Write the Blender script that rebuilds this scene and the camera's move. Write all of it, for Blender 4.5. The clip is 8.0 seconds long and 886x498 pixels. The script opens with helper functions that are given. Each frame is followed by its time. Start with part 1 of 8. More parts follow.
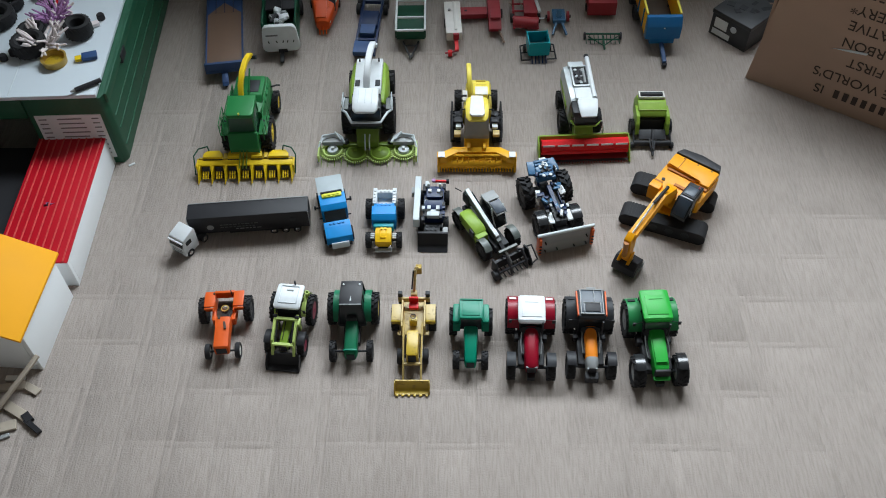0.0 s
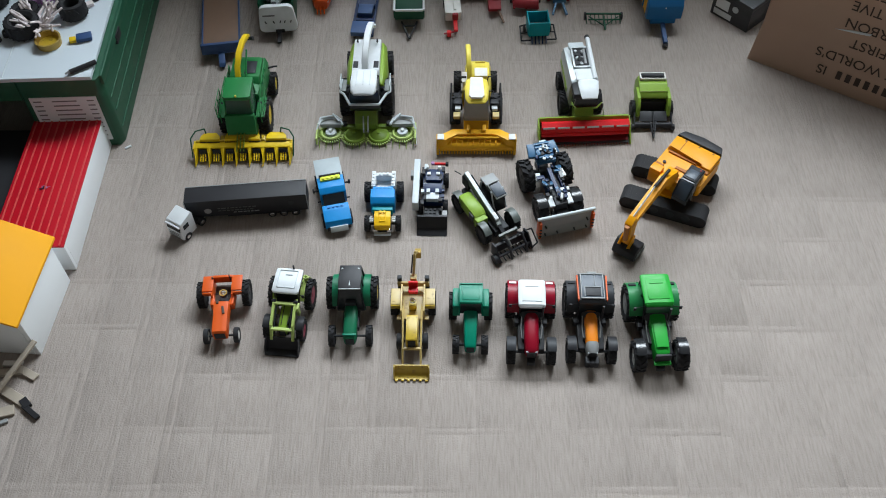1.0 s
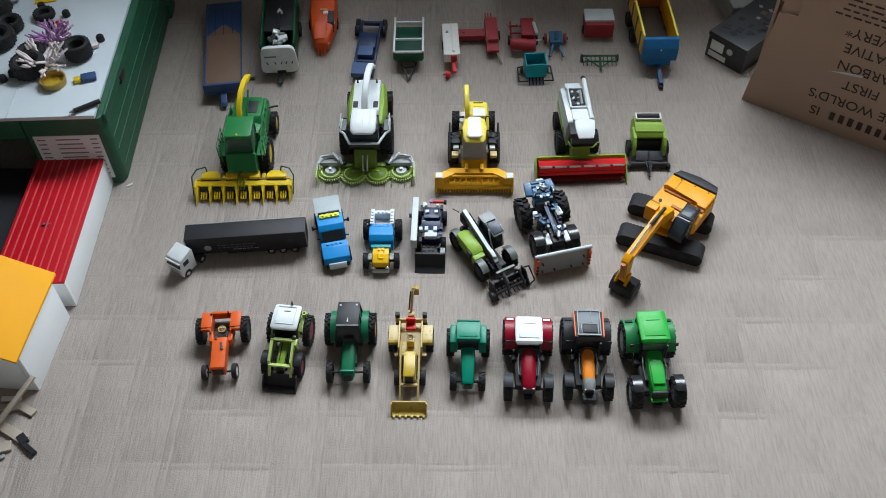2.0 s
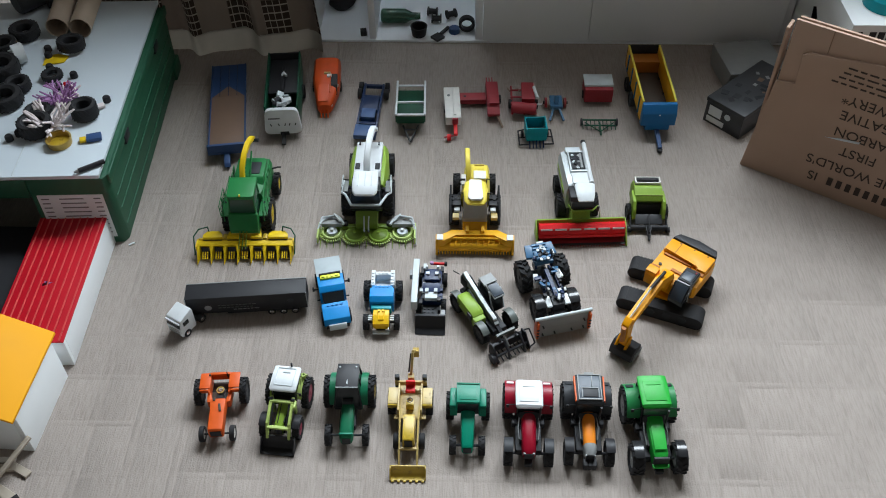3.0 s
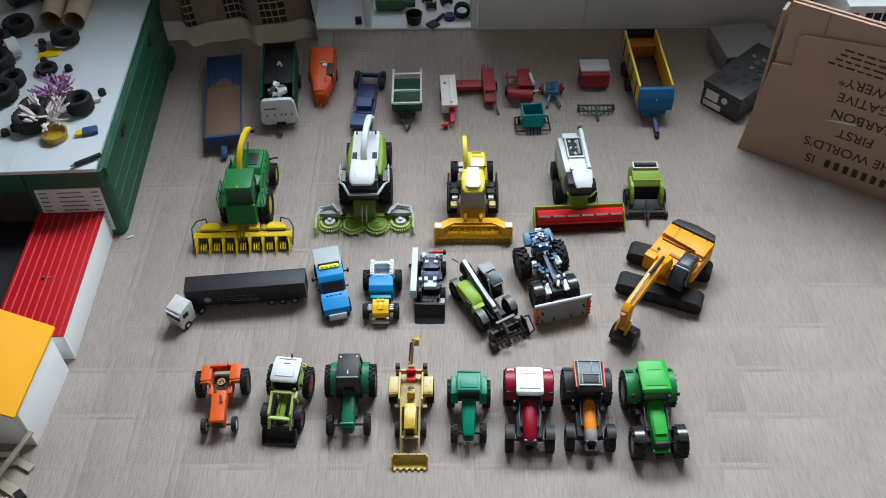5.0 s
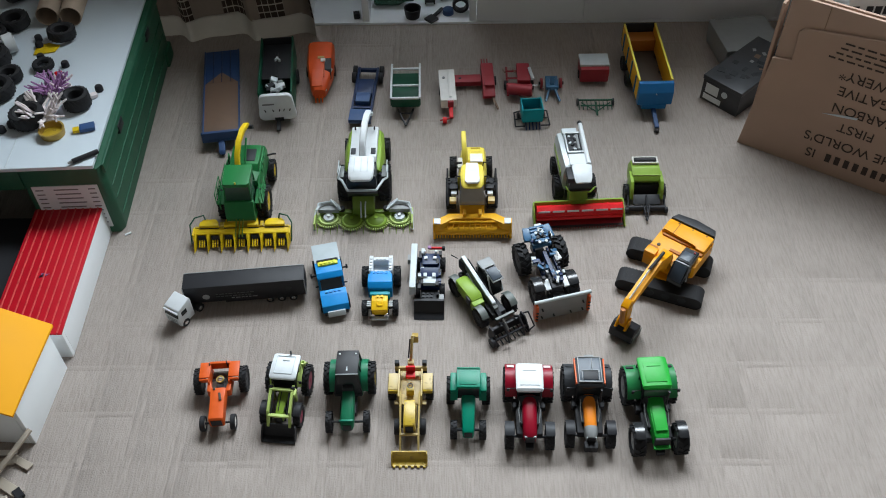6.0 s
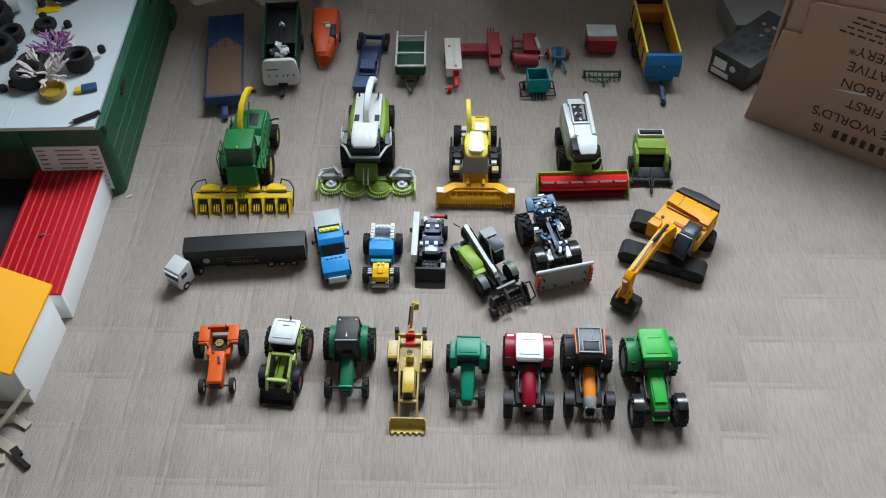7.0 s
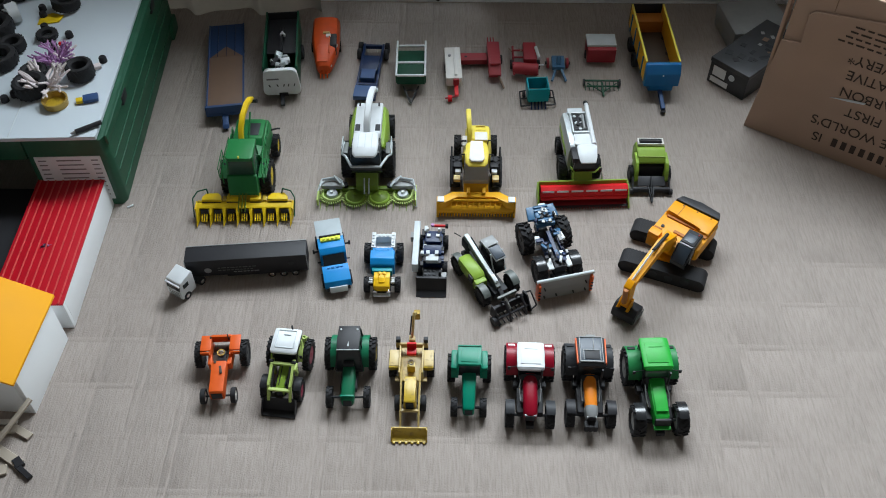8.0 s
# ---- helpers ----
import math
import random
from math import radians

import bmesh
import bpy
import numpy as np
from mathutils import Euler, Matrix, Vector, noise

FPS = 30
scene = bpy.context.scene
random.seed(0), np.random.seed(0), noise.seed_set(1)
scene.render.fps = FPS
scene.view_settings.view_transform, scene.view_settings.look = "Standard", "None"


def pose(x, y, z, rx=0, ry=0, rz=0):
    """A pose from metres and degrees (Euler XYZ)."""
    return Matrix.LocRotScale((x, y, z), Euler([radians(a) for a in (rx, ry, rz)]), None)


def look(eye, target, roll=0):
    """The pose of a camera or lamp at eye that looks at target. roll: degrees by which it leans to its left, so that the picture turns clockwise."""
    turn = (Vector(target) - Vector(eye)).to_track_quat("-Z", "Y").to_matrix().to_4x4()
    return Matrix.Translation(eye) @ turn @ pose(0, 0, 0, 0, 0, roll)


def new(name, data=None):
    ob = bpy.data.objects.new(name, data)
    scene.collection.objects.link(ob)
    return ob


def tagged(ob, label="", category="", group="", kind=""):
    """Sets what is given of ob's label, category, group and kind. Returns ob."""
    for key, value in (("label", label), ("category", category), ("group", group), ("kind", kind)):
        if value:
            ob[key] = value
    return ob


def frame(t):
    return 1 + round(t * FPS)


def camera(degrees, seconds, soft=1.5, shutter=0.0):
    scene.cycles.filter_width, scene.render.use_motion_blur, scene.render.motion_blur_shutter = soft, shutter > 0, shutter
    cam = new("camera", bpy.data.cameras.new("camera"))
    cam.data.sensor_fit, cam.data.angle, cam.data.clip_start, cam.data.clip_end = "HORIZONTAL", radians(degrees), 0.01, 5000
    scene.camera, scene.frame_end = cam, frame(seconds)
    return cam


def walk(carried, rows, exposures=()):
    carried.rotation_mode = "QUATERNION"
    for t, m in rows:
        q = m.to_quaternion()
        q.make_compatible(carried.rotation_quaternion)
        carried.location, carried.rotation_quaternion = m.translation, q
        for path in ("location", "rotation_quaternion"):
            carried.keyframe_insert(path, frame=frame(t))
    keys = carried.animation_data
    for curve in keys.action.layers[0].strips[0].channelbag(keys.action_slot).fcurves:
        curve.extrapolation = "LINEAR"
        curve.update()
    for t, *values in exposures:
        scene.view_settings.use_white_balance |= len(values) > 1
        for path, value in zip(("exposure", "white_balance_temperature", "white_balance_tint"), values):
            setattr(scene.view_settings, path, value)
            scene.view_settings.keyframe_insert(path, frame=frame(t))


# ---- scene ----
cam = camera(51.5, 8.0, soft=1.0)
PATH = [
    (0, (0.052, -0.076, 1.219), (0.02, 1.172, -0.343), -1.0),
    (0.5, (0.052, -0.067, 1.22), (0.019, 1.156, -0.363), -0.8),
    (1, (0.049, -0.062, 1.217), (0.022, 1.148, -0.375), -0.9),
    (1.5, (0.047, -0.069, 1.224), (0.023, 1.145, -0.365), -0.6),
    (2, (0.054, -0.075, 1.221), (0.025, 1.206, -0.314), -0.8),
    (2.2, (0.049, -0.08, 1.222), (0.024, 1.241, -0.279), -0.2),
    (3.3, (0.051, -0.069, 1.23), (0.024, 1.306, -0.222), -0.2),
    (3.5, (0.047, -0.069, 1.229), (0.024, 1.291, -0.237), -0.2),
    (4, (0.049, -0.068, 1.234), (0.028, 1.296, -0.228), -0.4),
    (4.5, (0.05, -0.069, 1.232), (0.029, 1.299, -0.227), -0.8),
    (5, (0.051, -0.069, 1.231), (0.027, 1.284, -0.242), -1.0),
    (6.5, (0.052, -0.059, 1.226), (0.029, 1.271, -0.267), -1.2),
    (7, (0.052, -0.067, 1.213), (0.024, 1.238, -0.302), -0.2),
    (7.5, (0.049, -0.063, 1.22), (0.025, 1.254, -0.285), 0.4),
    (8, (0.048, -0.066, 1.219), (0.023, 1.25, -0.287), -0.2),
]
walk(cam, [(t, look(eye, target, roll)) for t, eye, target, roll in PATH],
     exposures=[(0.0, -0.08), (2.0, -0.08), (3.5, 0.02), (5.0, 0.02), (6.5, -0.05), (8.0, -0.08)])

random.seed(7)

# ---- world, window light ----
world = bpy.data.worlds.new("sky")
scene.world = world
world.use_nodes = True
wn = world.node_tree.nodes
sky = wn.new("ShaderNodeTexSky")
sky.sky_type = 'NISHITA'
sky.sun_disc = False
sky.sun_elevation = math.radians(40)
sky.sun_rotation = math.radians(150)
wn["Background"].inputs["Strength"].default_value = 0.12
world.node_tree.links.new(sky.outputs[0], wn["Background"].inputs["Color"])

# daylight that comes through the window opening over the cabinet
lamp = bpy.data.lights.new("window_daylight", 'AREA')
lamp.shape = 'RECTANGLE'
lamp.size, lamp.size_y = 1.9, 1.34
lamp.energy = 224
lamp.color = (0.812, 0.91, 0.985)
new("window_daylight", lamp).matrix_world = look((0.28, 2.28, 1.55), (0.05, 0.0, 0.2))


# ---- materials ----
def material(name, rgb, rough=0.5, metal=0.0, scale=60.0, vary=0.12, bump=0.1, coat=0.0, spec=0.5, trans=0.0, wear=None, grain=900.0):
    m = bpy.data.materials.new(name)
    m.use_nodes = True
    nt = m.node_tree
    n, l = nt.nodes, nt.links
    b = n["Principled BSDF"]
    co = n.new("ShaderNodeTexCoord")
    info = n.new("ShaderNodeObjectInfo")
    no = n.new("ShaderNodeTexNoise")
    no.inputs["Scale"].default_value = scale
    no.inputs["Detail"].default_value = 6
    l.new(co.outputs["Object"], no.inputs["Vector"])
    mix = n.new("ShaderNodeMix")
    mix.data_type = 'RGBA'
    mix.inputs[6].default_value = tuple(c * (1 - vary) for c in rgb) + (1,)
    mix.inputs[7].default_value = tuple(min(1, c * (1 + vary)) for c in rgb) + (1,)
    l.new(no.outputs["Fac"], mix.inputs[0])
    col = mix.outputs[2]
    # fine scuffs and dust
    no2 = n.new("ShaderNodeTexNoise")
    no2.inputs["Scale"].default_value = grain
    no2.inputs["Detail"].default_value = 3
    l.new(co.outputs["Object"], no2.inputs["Vector"])
    if wear:
        ramp = n.new("ShaderNodeValToRGB")
        ramp.color_ramp.elements[0].position = 0.56
        ramp.color_ramp.elements[1].position = 0.72
        no3 = n.new("ShaderNodeTexNoise")
        no3.inputs["Scale"].default_value = scale * 2.3
        no3.inputs["Detail"].default_value = 8
        l.new(co.outputs["Object"], no3.inputs["Vector"])
        l.new(no3.outputs["Fac"], ramp.inputs["Fac"])
        m2 = n.new("ShaderNodeMix")
        m2.data_type = 'RGBA'
        m2.inputs[7].default_value = tuple(wear) + (1,)
        l.new(ramp.outputs["Color"], m2.inputs[0])
        l.new(col, m2.inputs[6])
        col = m2.outputs[2]
    l.new(col, b.inputs["Base Color"])
    mr = n.new("ShaderNodeMapRange")
    mr.inputs["To Min"].default_value = max(0.03, rough - 0.1)
    mr.inputs["To Max"].default_value = min(1, rough + 0.12)
    l.new(no.outputs["Fac"], mr.inputs["Value"])
    l.new(mr.outputs["Result"], b.inputs["Roughness"])
    b.inputs["Metallic"].default_value = metal
    b.inputs["Specular IOR Level"].default_value = spec
    b.inputs["Coat Weight"].default_value = coat
    b.inputs["Coat Roughness"].default_value = 0.15
    if trans:
        b.inputs["Transmission Weight"].default_value = trans
    if bump:
        bp = n.new("ShaderNodeBump")
        bp.inputs["Strength"].default_value = bump
        bp.inputs["Distance"].default_value = 0.0006
        l.new(no2.outputs["Fac"], bp.inputs["Height"])
        l.new(bp.outputs["Normal"], b.inputs["Normal"])
    return m


def gloss(name, rgb, rough=0.42, **kw):
    return material(name, rgb, rough, coat=0.03, spec=0.25, **kw)


ORANGE = gloss("orange_paint", (0.68, 0.1, 0.012))
ORANGE_DEEP = gloss("deep_orange_plastic", (0.62, 0.075, 0.01))
ORANGE2 = gloss("amber_orange_paint", (0.85, 0.25, 0.02))
LIME = gloss("lime_green_plastic", (0.24, 0.38, 0.045))
LIME_PALE = gloss("pale_lime_plastic", (0.44, 0.56, 0.16))
OLIVE = gloss("olive_green_plastic", (0.14, 0.22, 0.025))
GREEN = gloss("leaf_green_paint", (0.02, 0.2, 0.06))
GREEN_JD = gloss("deep_green_paint", (0.015, 0.17, 0.045))
GREEN_CLASSIC = gloss("bluish_green_paint", (0.01, 0.16, 0.075))
GREEN_BRIGHT = gloss("bright_green_paint", (0.018, 0.36, 0.04))
TEAL = material("teal_green_paint", (0.0, 0.21, 0.125), 0.34, spec=0.25)
TURQ = gloss("turquoise_plastic", (0.0, 0.28, 0.33))
YELLOW = gloss("yellow_plastic", (0.76, 0.52, 0.012))
YELLOW_NH = gloss("warm_yellow_plastic", (0.84, 0.43, 0.015))
YELLOW_PALE = gloss("pale_yellow_paint", (0.82, 0.66, 0.09))
CREAM = material("cream_yellow_worn_paint", (0.52, 0.38, 0.13), 0.4, wear=(0.3, 0.2, 0.06))
MUSTARD = material("mustard_worn_paint", (0.52, 0.35, 0.025), 0.36, wear=(0.27, 0.17, 0.025))
EXCAV = gloss("digger_yellow_plastic", (0.8, 0.33, 0.002))
RED = material("red_paint", (0.26, 0.003, 0.017), 0.34, spec=0.28)
RED_BRIGHT = gloss("bright_red_plastic", (0.7, 0.015, 0.02))
RED_DULL = material("dull_red_plastic", (0.3, 0.012, 0.022), 0.55)
WHITE = gloss("white_plastic", (0.68, 0.71, 0.725))
GREY_DARK = material("dark_grey_green_plastic", (0.1, 0.115, 0.105), 0.45)
WHITE_DULL = material("matt_white_plastic", (0.72, 0.7, 0.66), 0.55)
SILVER = material("silver_grey_plastic", (0.45, 0.49, 0.5), 0.35, metal=0.25)
GREY = material("grey_plastic", (0.28, 0.29, 0.29), 0.5)
COVER_GREY = gloss("light_grey_brick_plastic", (0.38, 0.43, 0.45))
GREY_PALE = gloss("pale_grey_plastic", (0.55, 0.6, 0.62))
DARK = material("dark_grey_plastic", (0.033, 0.035, 0.039), 0.5, spec=0.22)
BLACK = material("black_plastic", (0.022, 0.022, 0.025), 0.48, spec=0.24)
BLACK_GLOSS = material("glossy_black_plastic", (0.022, 0.023, 0.025), 0.2, spec=0.5)
RUBBER = material("tyre_rubber", (0.026, 0.026, 0.028), 0.7, bump=0.3, spec=0.22)
RUBBER_GREY = material("dusty_rubber", (0.025, 0.025, 0.027), 0.72, bump=0.3, spec=0.25)
GLASS_DARK = material("smoked_window_plastic", (0.016, 0.02, 0.022), 0.16, bump=0.0, spec=0.32)
GLASS_GREEN = material("green_tinted_window_plastic", (0.03, 0.085, 0.05), 0.16, bump=0.0, spec=0.5)
GLASS_GREY = material("grey_clear_window_plastic", (0.3, 0.29, 0.27), 0.2, bump=0.0, spec=0.5)
GLASS_ROOF = material("slate_roof_window_plastic", (0.04, 0.055, 0.075), 0.32, bump=0.0, spec=0.3)
STEEL = material("dull_steel", (0.45, 0.45, 0.44), 0.35, metal=0.9)
CHROME = material("chrome", (0.75, 0.75, 0.75), 0.15, metal=1.0, bump=0.0)
BLUE_BRICK = gloss("bright_blue_brick_plastic", (0.004, 0.24, 0.6))
YELLOW_BRICK = gloss("yellow_brick_plastic", (0.85, 0.5, 0.01))
NEON = gloss("translucent_neon_yellow_plastic", (0.72, 0.76, 0.05))
NAVY = material("navy_plastic", (0.004, 0.018, 0.07), 0.36, spec=0.3)
DENIM = gloss("mid_blue_plastic", (0.045, 0.13, 0.24), 0.3)
BLUE_TRL = material("faded_blue_paint", (0.022, 0.065, 0.18), 0.55)
BLUE_TIP = gloss("strong_blue_plastic", (0.01, 0.13, 0.33))
BROWN_BED = material("dark_brown_plastic", (0.05, 0.032, 0.02), 0.6)
GREEN_DARK = gloss("dark_bottle_green_paint", (0.006, 0.07, 0.035))
BROWN_DECK = material("brown_deck_plastic", (0.19, 0.115, 0.075), 0.6)
MAROON_RIM = gloss("maroon_rim_plastic", (0.3, 0.02, 0.06))
YELLOW_RIM = gloss("yellow_rim_plastic", (0.75, 0.55, 0.03))
# holds the shade of the digger's recesses; plain brown orange plastic elsewhere
BROWN_ORANGE = material("brown_orange_shaded_plastic", (0.4, 0.13, 0.008), 0.6)
CARD = material("corrugated_cardboard", (0.4, 0.27, 0.2), 0.8, scale=14, vary=0.1, bump=0.25, grain=300)
CARD_DARK = material("cardboard_edge", (0.24, 0.155, 0.1), 0.85, scale=20)
CARD_TUBE = material("cardboard_tube", (0.42, 0.33, 0.25), 0.8, scale=30, vary=0.1)
INK = material("dark_brown_ink", (0.05, 0.032, 0.025), 0.8)
INK_GREY = material("grey_ink", (0.18, 0.18, 0.19), 0.8)
BOX_GREEN = material("green_printed_board", (0.012, 0.09, 0.045), 0.5, scale=12, vary=0.2, bump=0.15, wear=(0.02, 0.115, 0.06))
BOARD_WHITE = material("white_coated_board", (0.6, 0.67, 0.72), 0.4, scale=6, vary=0.05, bump=0.05)
PAPER = material("white_paper_label", (0.72, 0.75, 0.76), 0.7, scale=30, vary=0.04)
LACQ_WHITE = material("white_lacquered_board", (0.8, 0.83, 0.86), 0.38, scale=5, vary=0.05, bump=0.04)
BOX_SIDE = material("white_painted_wood", (0.86, 0.89, 0.9), 0.45, scale=9, vary=0.05, bump=0.06)
ROOF_RED = material("satin_red_sheet", (0.5, 0.006, 0.018), 0.4, scale=8, vary=0.14, spec=0.3)
# paler red: the highlight along the roof ribs, put into the colour
RIB_RED = gloss("highlight_red_rib", (0.62, 0.09, 0.08), 0.3, scale=90, vary=0.3)
ROOF_ORANGE = material("satin_orange_sheet", (0.86, 0.38, 0.006), 0.6, scale=8, vary=0.06, spec=0.2)
WOOD = material("raw_pale_wood", (0.42, 0.36, 0.29), 0.7, scale=40, vary=0.25)
WOOD_DARK = material("dark_brown_wood", (0.06, 0.04, 0.03), 0.5, scale=15, vary=0.3)
# unseen walls and ceiling: their tones only set how much light bounces
WALL = material("painted_plaster", (0.26, 0.235, 0.21), 0.85, scale=4, vary=0.06, bump=0.2, grain=200)
CEIL = material("bounce_cut_ceiling", (0.11, 0.095, 0.08), 0.9, scale=4, vary=0.04)
PINK = material("pink_coral_resin", (0.4, 0.2, 0.42), 0.6)
BONE = material("white_coral_resin", (0.78, 0.7, 0.7), 0.55)
BRASS = material("brass_brown_ring", (0.42, 0.28, 0.06), 0.4, metal=0.3)
BOTTLE = material("green_bottle_plastic", (0.03, 0.12, 0.07), 0.15, trans=0.4, bump=0.0)
PRINT_DARK = material("dark_printed_card", (0.03, 0.032, 0.036), 0.35, scale=40, vary=0.5)


def carpet_material():
    m = bpy.data.materials.new("beige_ribbed_carpet")
    m.use_nodes = True
    n, l = m.node_tree.nodes, m.node_tree.links
    b = n["Principled BSDF"]
    co = n.new("ShaderNodeTexCoord")
    b.inputs["Roughness"].default_value = 0.95
    b.inputs["Specular IOR Level"].default_value = 0.15
    b.inputs["Sheen Weight"].default_value = 0.15
    # broad stains, walked-on pile
    big = n.new("ShaderNodeTexNoise")
    big.inputs["Scale"].default_value = 5.0
    big.inputs["Detail"].default_value = 5
    l.new(co.outputs["Object"], big.inputs["Vector"])
    # ribs of the pile: noise drawn out along y
    mp = n.new("ShaderNodeMapping")
    mp.inputs["Scale"].default_value = (330, 34, 1)
    l.new(co.outputs["Object"], mp.inputs["Vector"])
    rib = n.new("ShaderNodeTexNoise")
    rib.inputs["Scale"].default_value = 1.0
    rib.inputs["Detail"].default_value = 3
    l.new(mp.outputs["Vector"], rib.inputs["Vector"])
    fine = n.new("ShaderNodeTexNoise")
    fine.inputs["Scale"].default_value = 420
    fine.inputs["Detail"].default_value = 4
    l.new(co.outputs["Object"], fine.inputs["Vector"])
    c1 = n.new("ShaderNodeMix")
    c1.data_type = 'RGBA'
    c1.inputs[6].default_value = (0.345, 0.297, 0.266, 1)
    c1.inputs[7].default_value = (0.392, 0.341, 0.307, 1)
    l.new(big.outputs["Fac"], c1.inputs[0])
    # dark streaks: the shade between the ribs, multiplied into the colour
    c2 = n.new("ShaderNodeMix")
    c2.data_type = 'RGBA'
    c2.blend_type = 'MULTIPLY'
    c2.inputs[0].default_value = 0.42
    ramp = n.new("ShaderNodeValToRGB")
    ramp.color_ramp.elements[0].position = 0.3
    ramp.color_ramp.elements[0].color = (0.62, 0.6, 0.57, 1)
    ramp.color_ramp.elements[1].position = 0.6
    ramp.color_ramp.elements[1].color = (1, 1, 1, 1)
    l.new(rib.outputs["Fac"], ramp.inputs["Fac"])
    l.new(c1.outputs[2], c2.inputs[6])
    l.new(ramp.outputs["Color"], c2.inputs[7])
    l.new(c2.outputs[2], b.inputs["Base Color"])
    add = n.new("ShaderNodeMath")
    add.operation = 'ADD'
    l.new(rib.outputs["Fac"], add.inputs[0])
    half = n.new("ShaderNodeMath")
    half.operation = 'MULTIPLY'
    half.inputs[1].default_value = 0.6
    l.new(fine.outputs["Fac"], half.inputs[0])
    l.new(half.outputs[0], add.inputs[1])
    bp = n.new("ShaderNodeBump")
    bp.inputs["Strength"].default_value = 0.9
    bp.inputs["Distance"].default_value = 0.0016
    l.new(add.outputs[0], bp.inputs["Height"])
    l.new(bp.outputs["Normal"], b.inputs["Normal"])
    return m


def curtain_material():
    m = bpy.data.materials.new("brown_checked_curtain_cloth")
    m.use_nodes = True
    n, l = m.node_tree.nodes, m.node_tree.links
    b = n["Principled BSDF"]
    b.inputs["Roughness"].default_value = 0.9
    co = n.new("ShaderNodeTexCoord")

    def bands(profile, scale, lo, hi):
        w = n.new("ShaderNodeTexWave")
        w.bands_direction = profile
        w.inputs["Scale"].default_value = scale
        w.inputs["Distortion"].default_value = 0.6
        w.inputs["Detail"].default_value = 2
        l.new(co.outputs["UV"], w.inputs["Vector"])
        r = n.new("ShaderNodeValToRGB")
        r.color_ramp.elements[0].position = lo
        r.color_ramp.elements[1].position = hi
        l.new(w.outputs["Fac"], r.inputs["Fac"])
        return r.outputs["Color"]

    rows_ = bands('Y', 17.0, 0.9, 0.97)
    tall = bands('Y', 1.9, 0.25, 0.32)
    wide = bands('X', 1.05, 0.5, 0.56)
    thread = bands('X', 9.0, 0.95, 0.99)
    a = n.new("ShaderNodeMix")
    a.data_type = 'RGBA'
    a.inputs[6].default_value = (0.27, 0.225, 0.19, 1)
    a.inputs[7].default_value = (0.055, 0.036, 0.028, 1)
    panel = n.new("ShaderNodeMath")
    panel.operation = 'MULTIPLY'
    l.new(wide, panel.inputs[0])
    l.new(tall, panel.inputs[1])
    l.new(panel.outputs[0], a.inputs[0])
    c = n.new("ShaderNodeMix")
    c.data_type = 'RGBA'
    c.inputs[7].default_value = (0.45, 0.4, 0.34, 1)
    mul = n.new("ShaderNodeMath")
    mul.operation = 'MULTIPLY'
    both = n.new("ShaderNodeMath")
    both.operation = 'MAXIMUM'
    l.new(rows_, both.inputs[0])
    l.new(thread, both.inputs[1])
    l.new(both.outputs[0], mul.inputs[0])
    l.new(panel.outputs[0], mul.inputs[1])
    l.new(mul.outputs[0], c.inputs[0])
    l.new(a.outputs[2], c.inputs[6])
    l.new(c.outputs[2], b.inputs["Base Color"])
    return m


CARPET = carpet_material()
CURTAIN = curtain_material()
HEM = material("cream_curtain_lining", (0.5, 0.47, 0.42), 0.9, scale=30)


# ---- mesh helpers ----
def finish(name, bm, mat, smooth=38):
    me = bpy.data.meshes.new(name)
    bmesh.ops.recalc_face_normals(bm, faces=bm.faces)
    for f in bm.faces:
        f.smooth = True
    bm.to_mesh(me)
    bm.free()
    me.set_sharp_from_angle(angle=math.radians(smooth))
    me.materials.append(mat)
    return me


def part(name, bm, mat, parent, label=""):
    ob = new(name, finish(name, bm, mat))
    ob.parent = parent
    if label:
        tagged(ob, label)
    return ob


def thing(name, x, y, z=0.0, turn=0.0, label="", category="", group=""):
    ob = new(name)
    ob.empty_display_size = 0.01
    ob.matrix_world = pose(x, y, z, 0, 0, turn)
    return tagged(ob, label, category, group)


def bevel(bm, verts, width, seg=2):
    if width:
        edges = {e for v in verts for e in v.link_edges}
        bmesh.ops.bevel(bm, geom=list(edges), offset=width, segments=seg, affect='EDGES', profile=0.6, clamp_overlap=True)


def box(bm, cx, cy, cz, sx, sy, sz, b=0.0008, turn=None, seg=2):
    """A box by its centre and sizes; turn: degrees about x, y, z."""
    m = Matrix.Translation((cx, cy, cz))
    if turn:
        m = pose(cx, cy, cz, *turn)
    r = bmesh.ops.create_cube(bm, size=1, matrix=m @ Matrix.Diagonal((sx, sy, sz, 1)))
    bevel(bm, r["verts"], b, seg)
    return bm


def prism(bm, pts, x0, x1, b=0.0008, taper=1.0):
    """A side profile of (y, z) drawn out from x0 to x1; taper narrows the upper points' width."""
    zs = [p[1] for p in pts]
    lo, hi = min(zs), max(zs)
    mid = (x0 + x1) / 2
    rings = []
    for x in (x0, x1):
        ring = []
        for y, z in pts:
            k = 1 + (taper - 1) * ((z - lo) / (hi - lo) if hi > lo else 0)
            ring.append(bm.verts.new((mid + (x - mid) * k, y, z)))
        rings.append(ring)
    n = len(pts)
    bm.faces.new(rings[0])
    bm.faces.new(rings[1][::-1])
    for i in range(n):
        bm.faces.new((rings[0][i], rings[1][i], rings[1][(i + 1) % n], rings[0][(i + 1) % n]))
    bevel(bm, rings[0] + rings[1], b)
    return bm


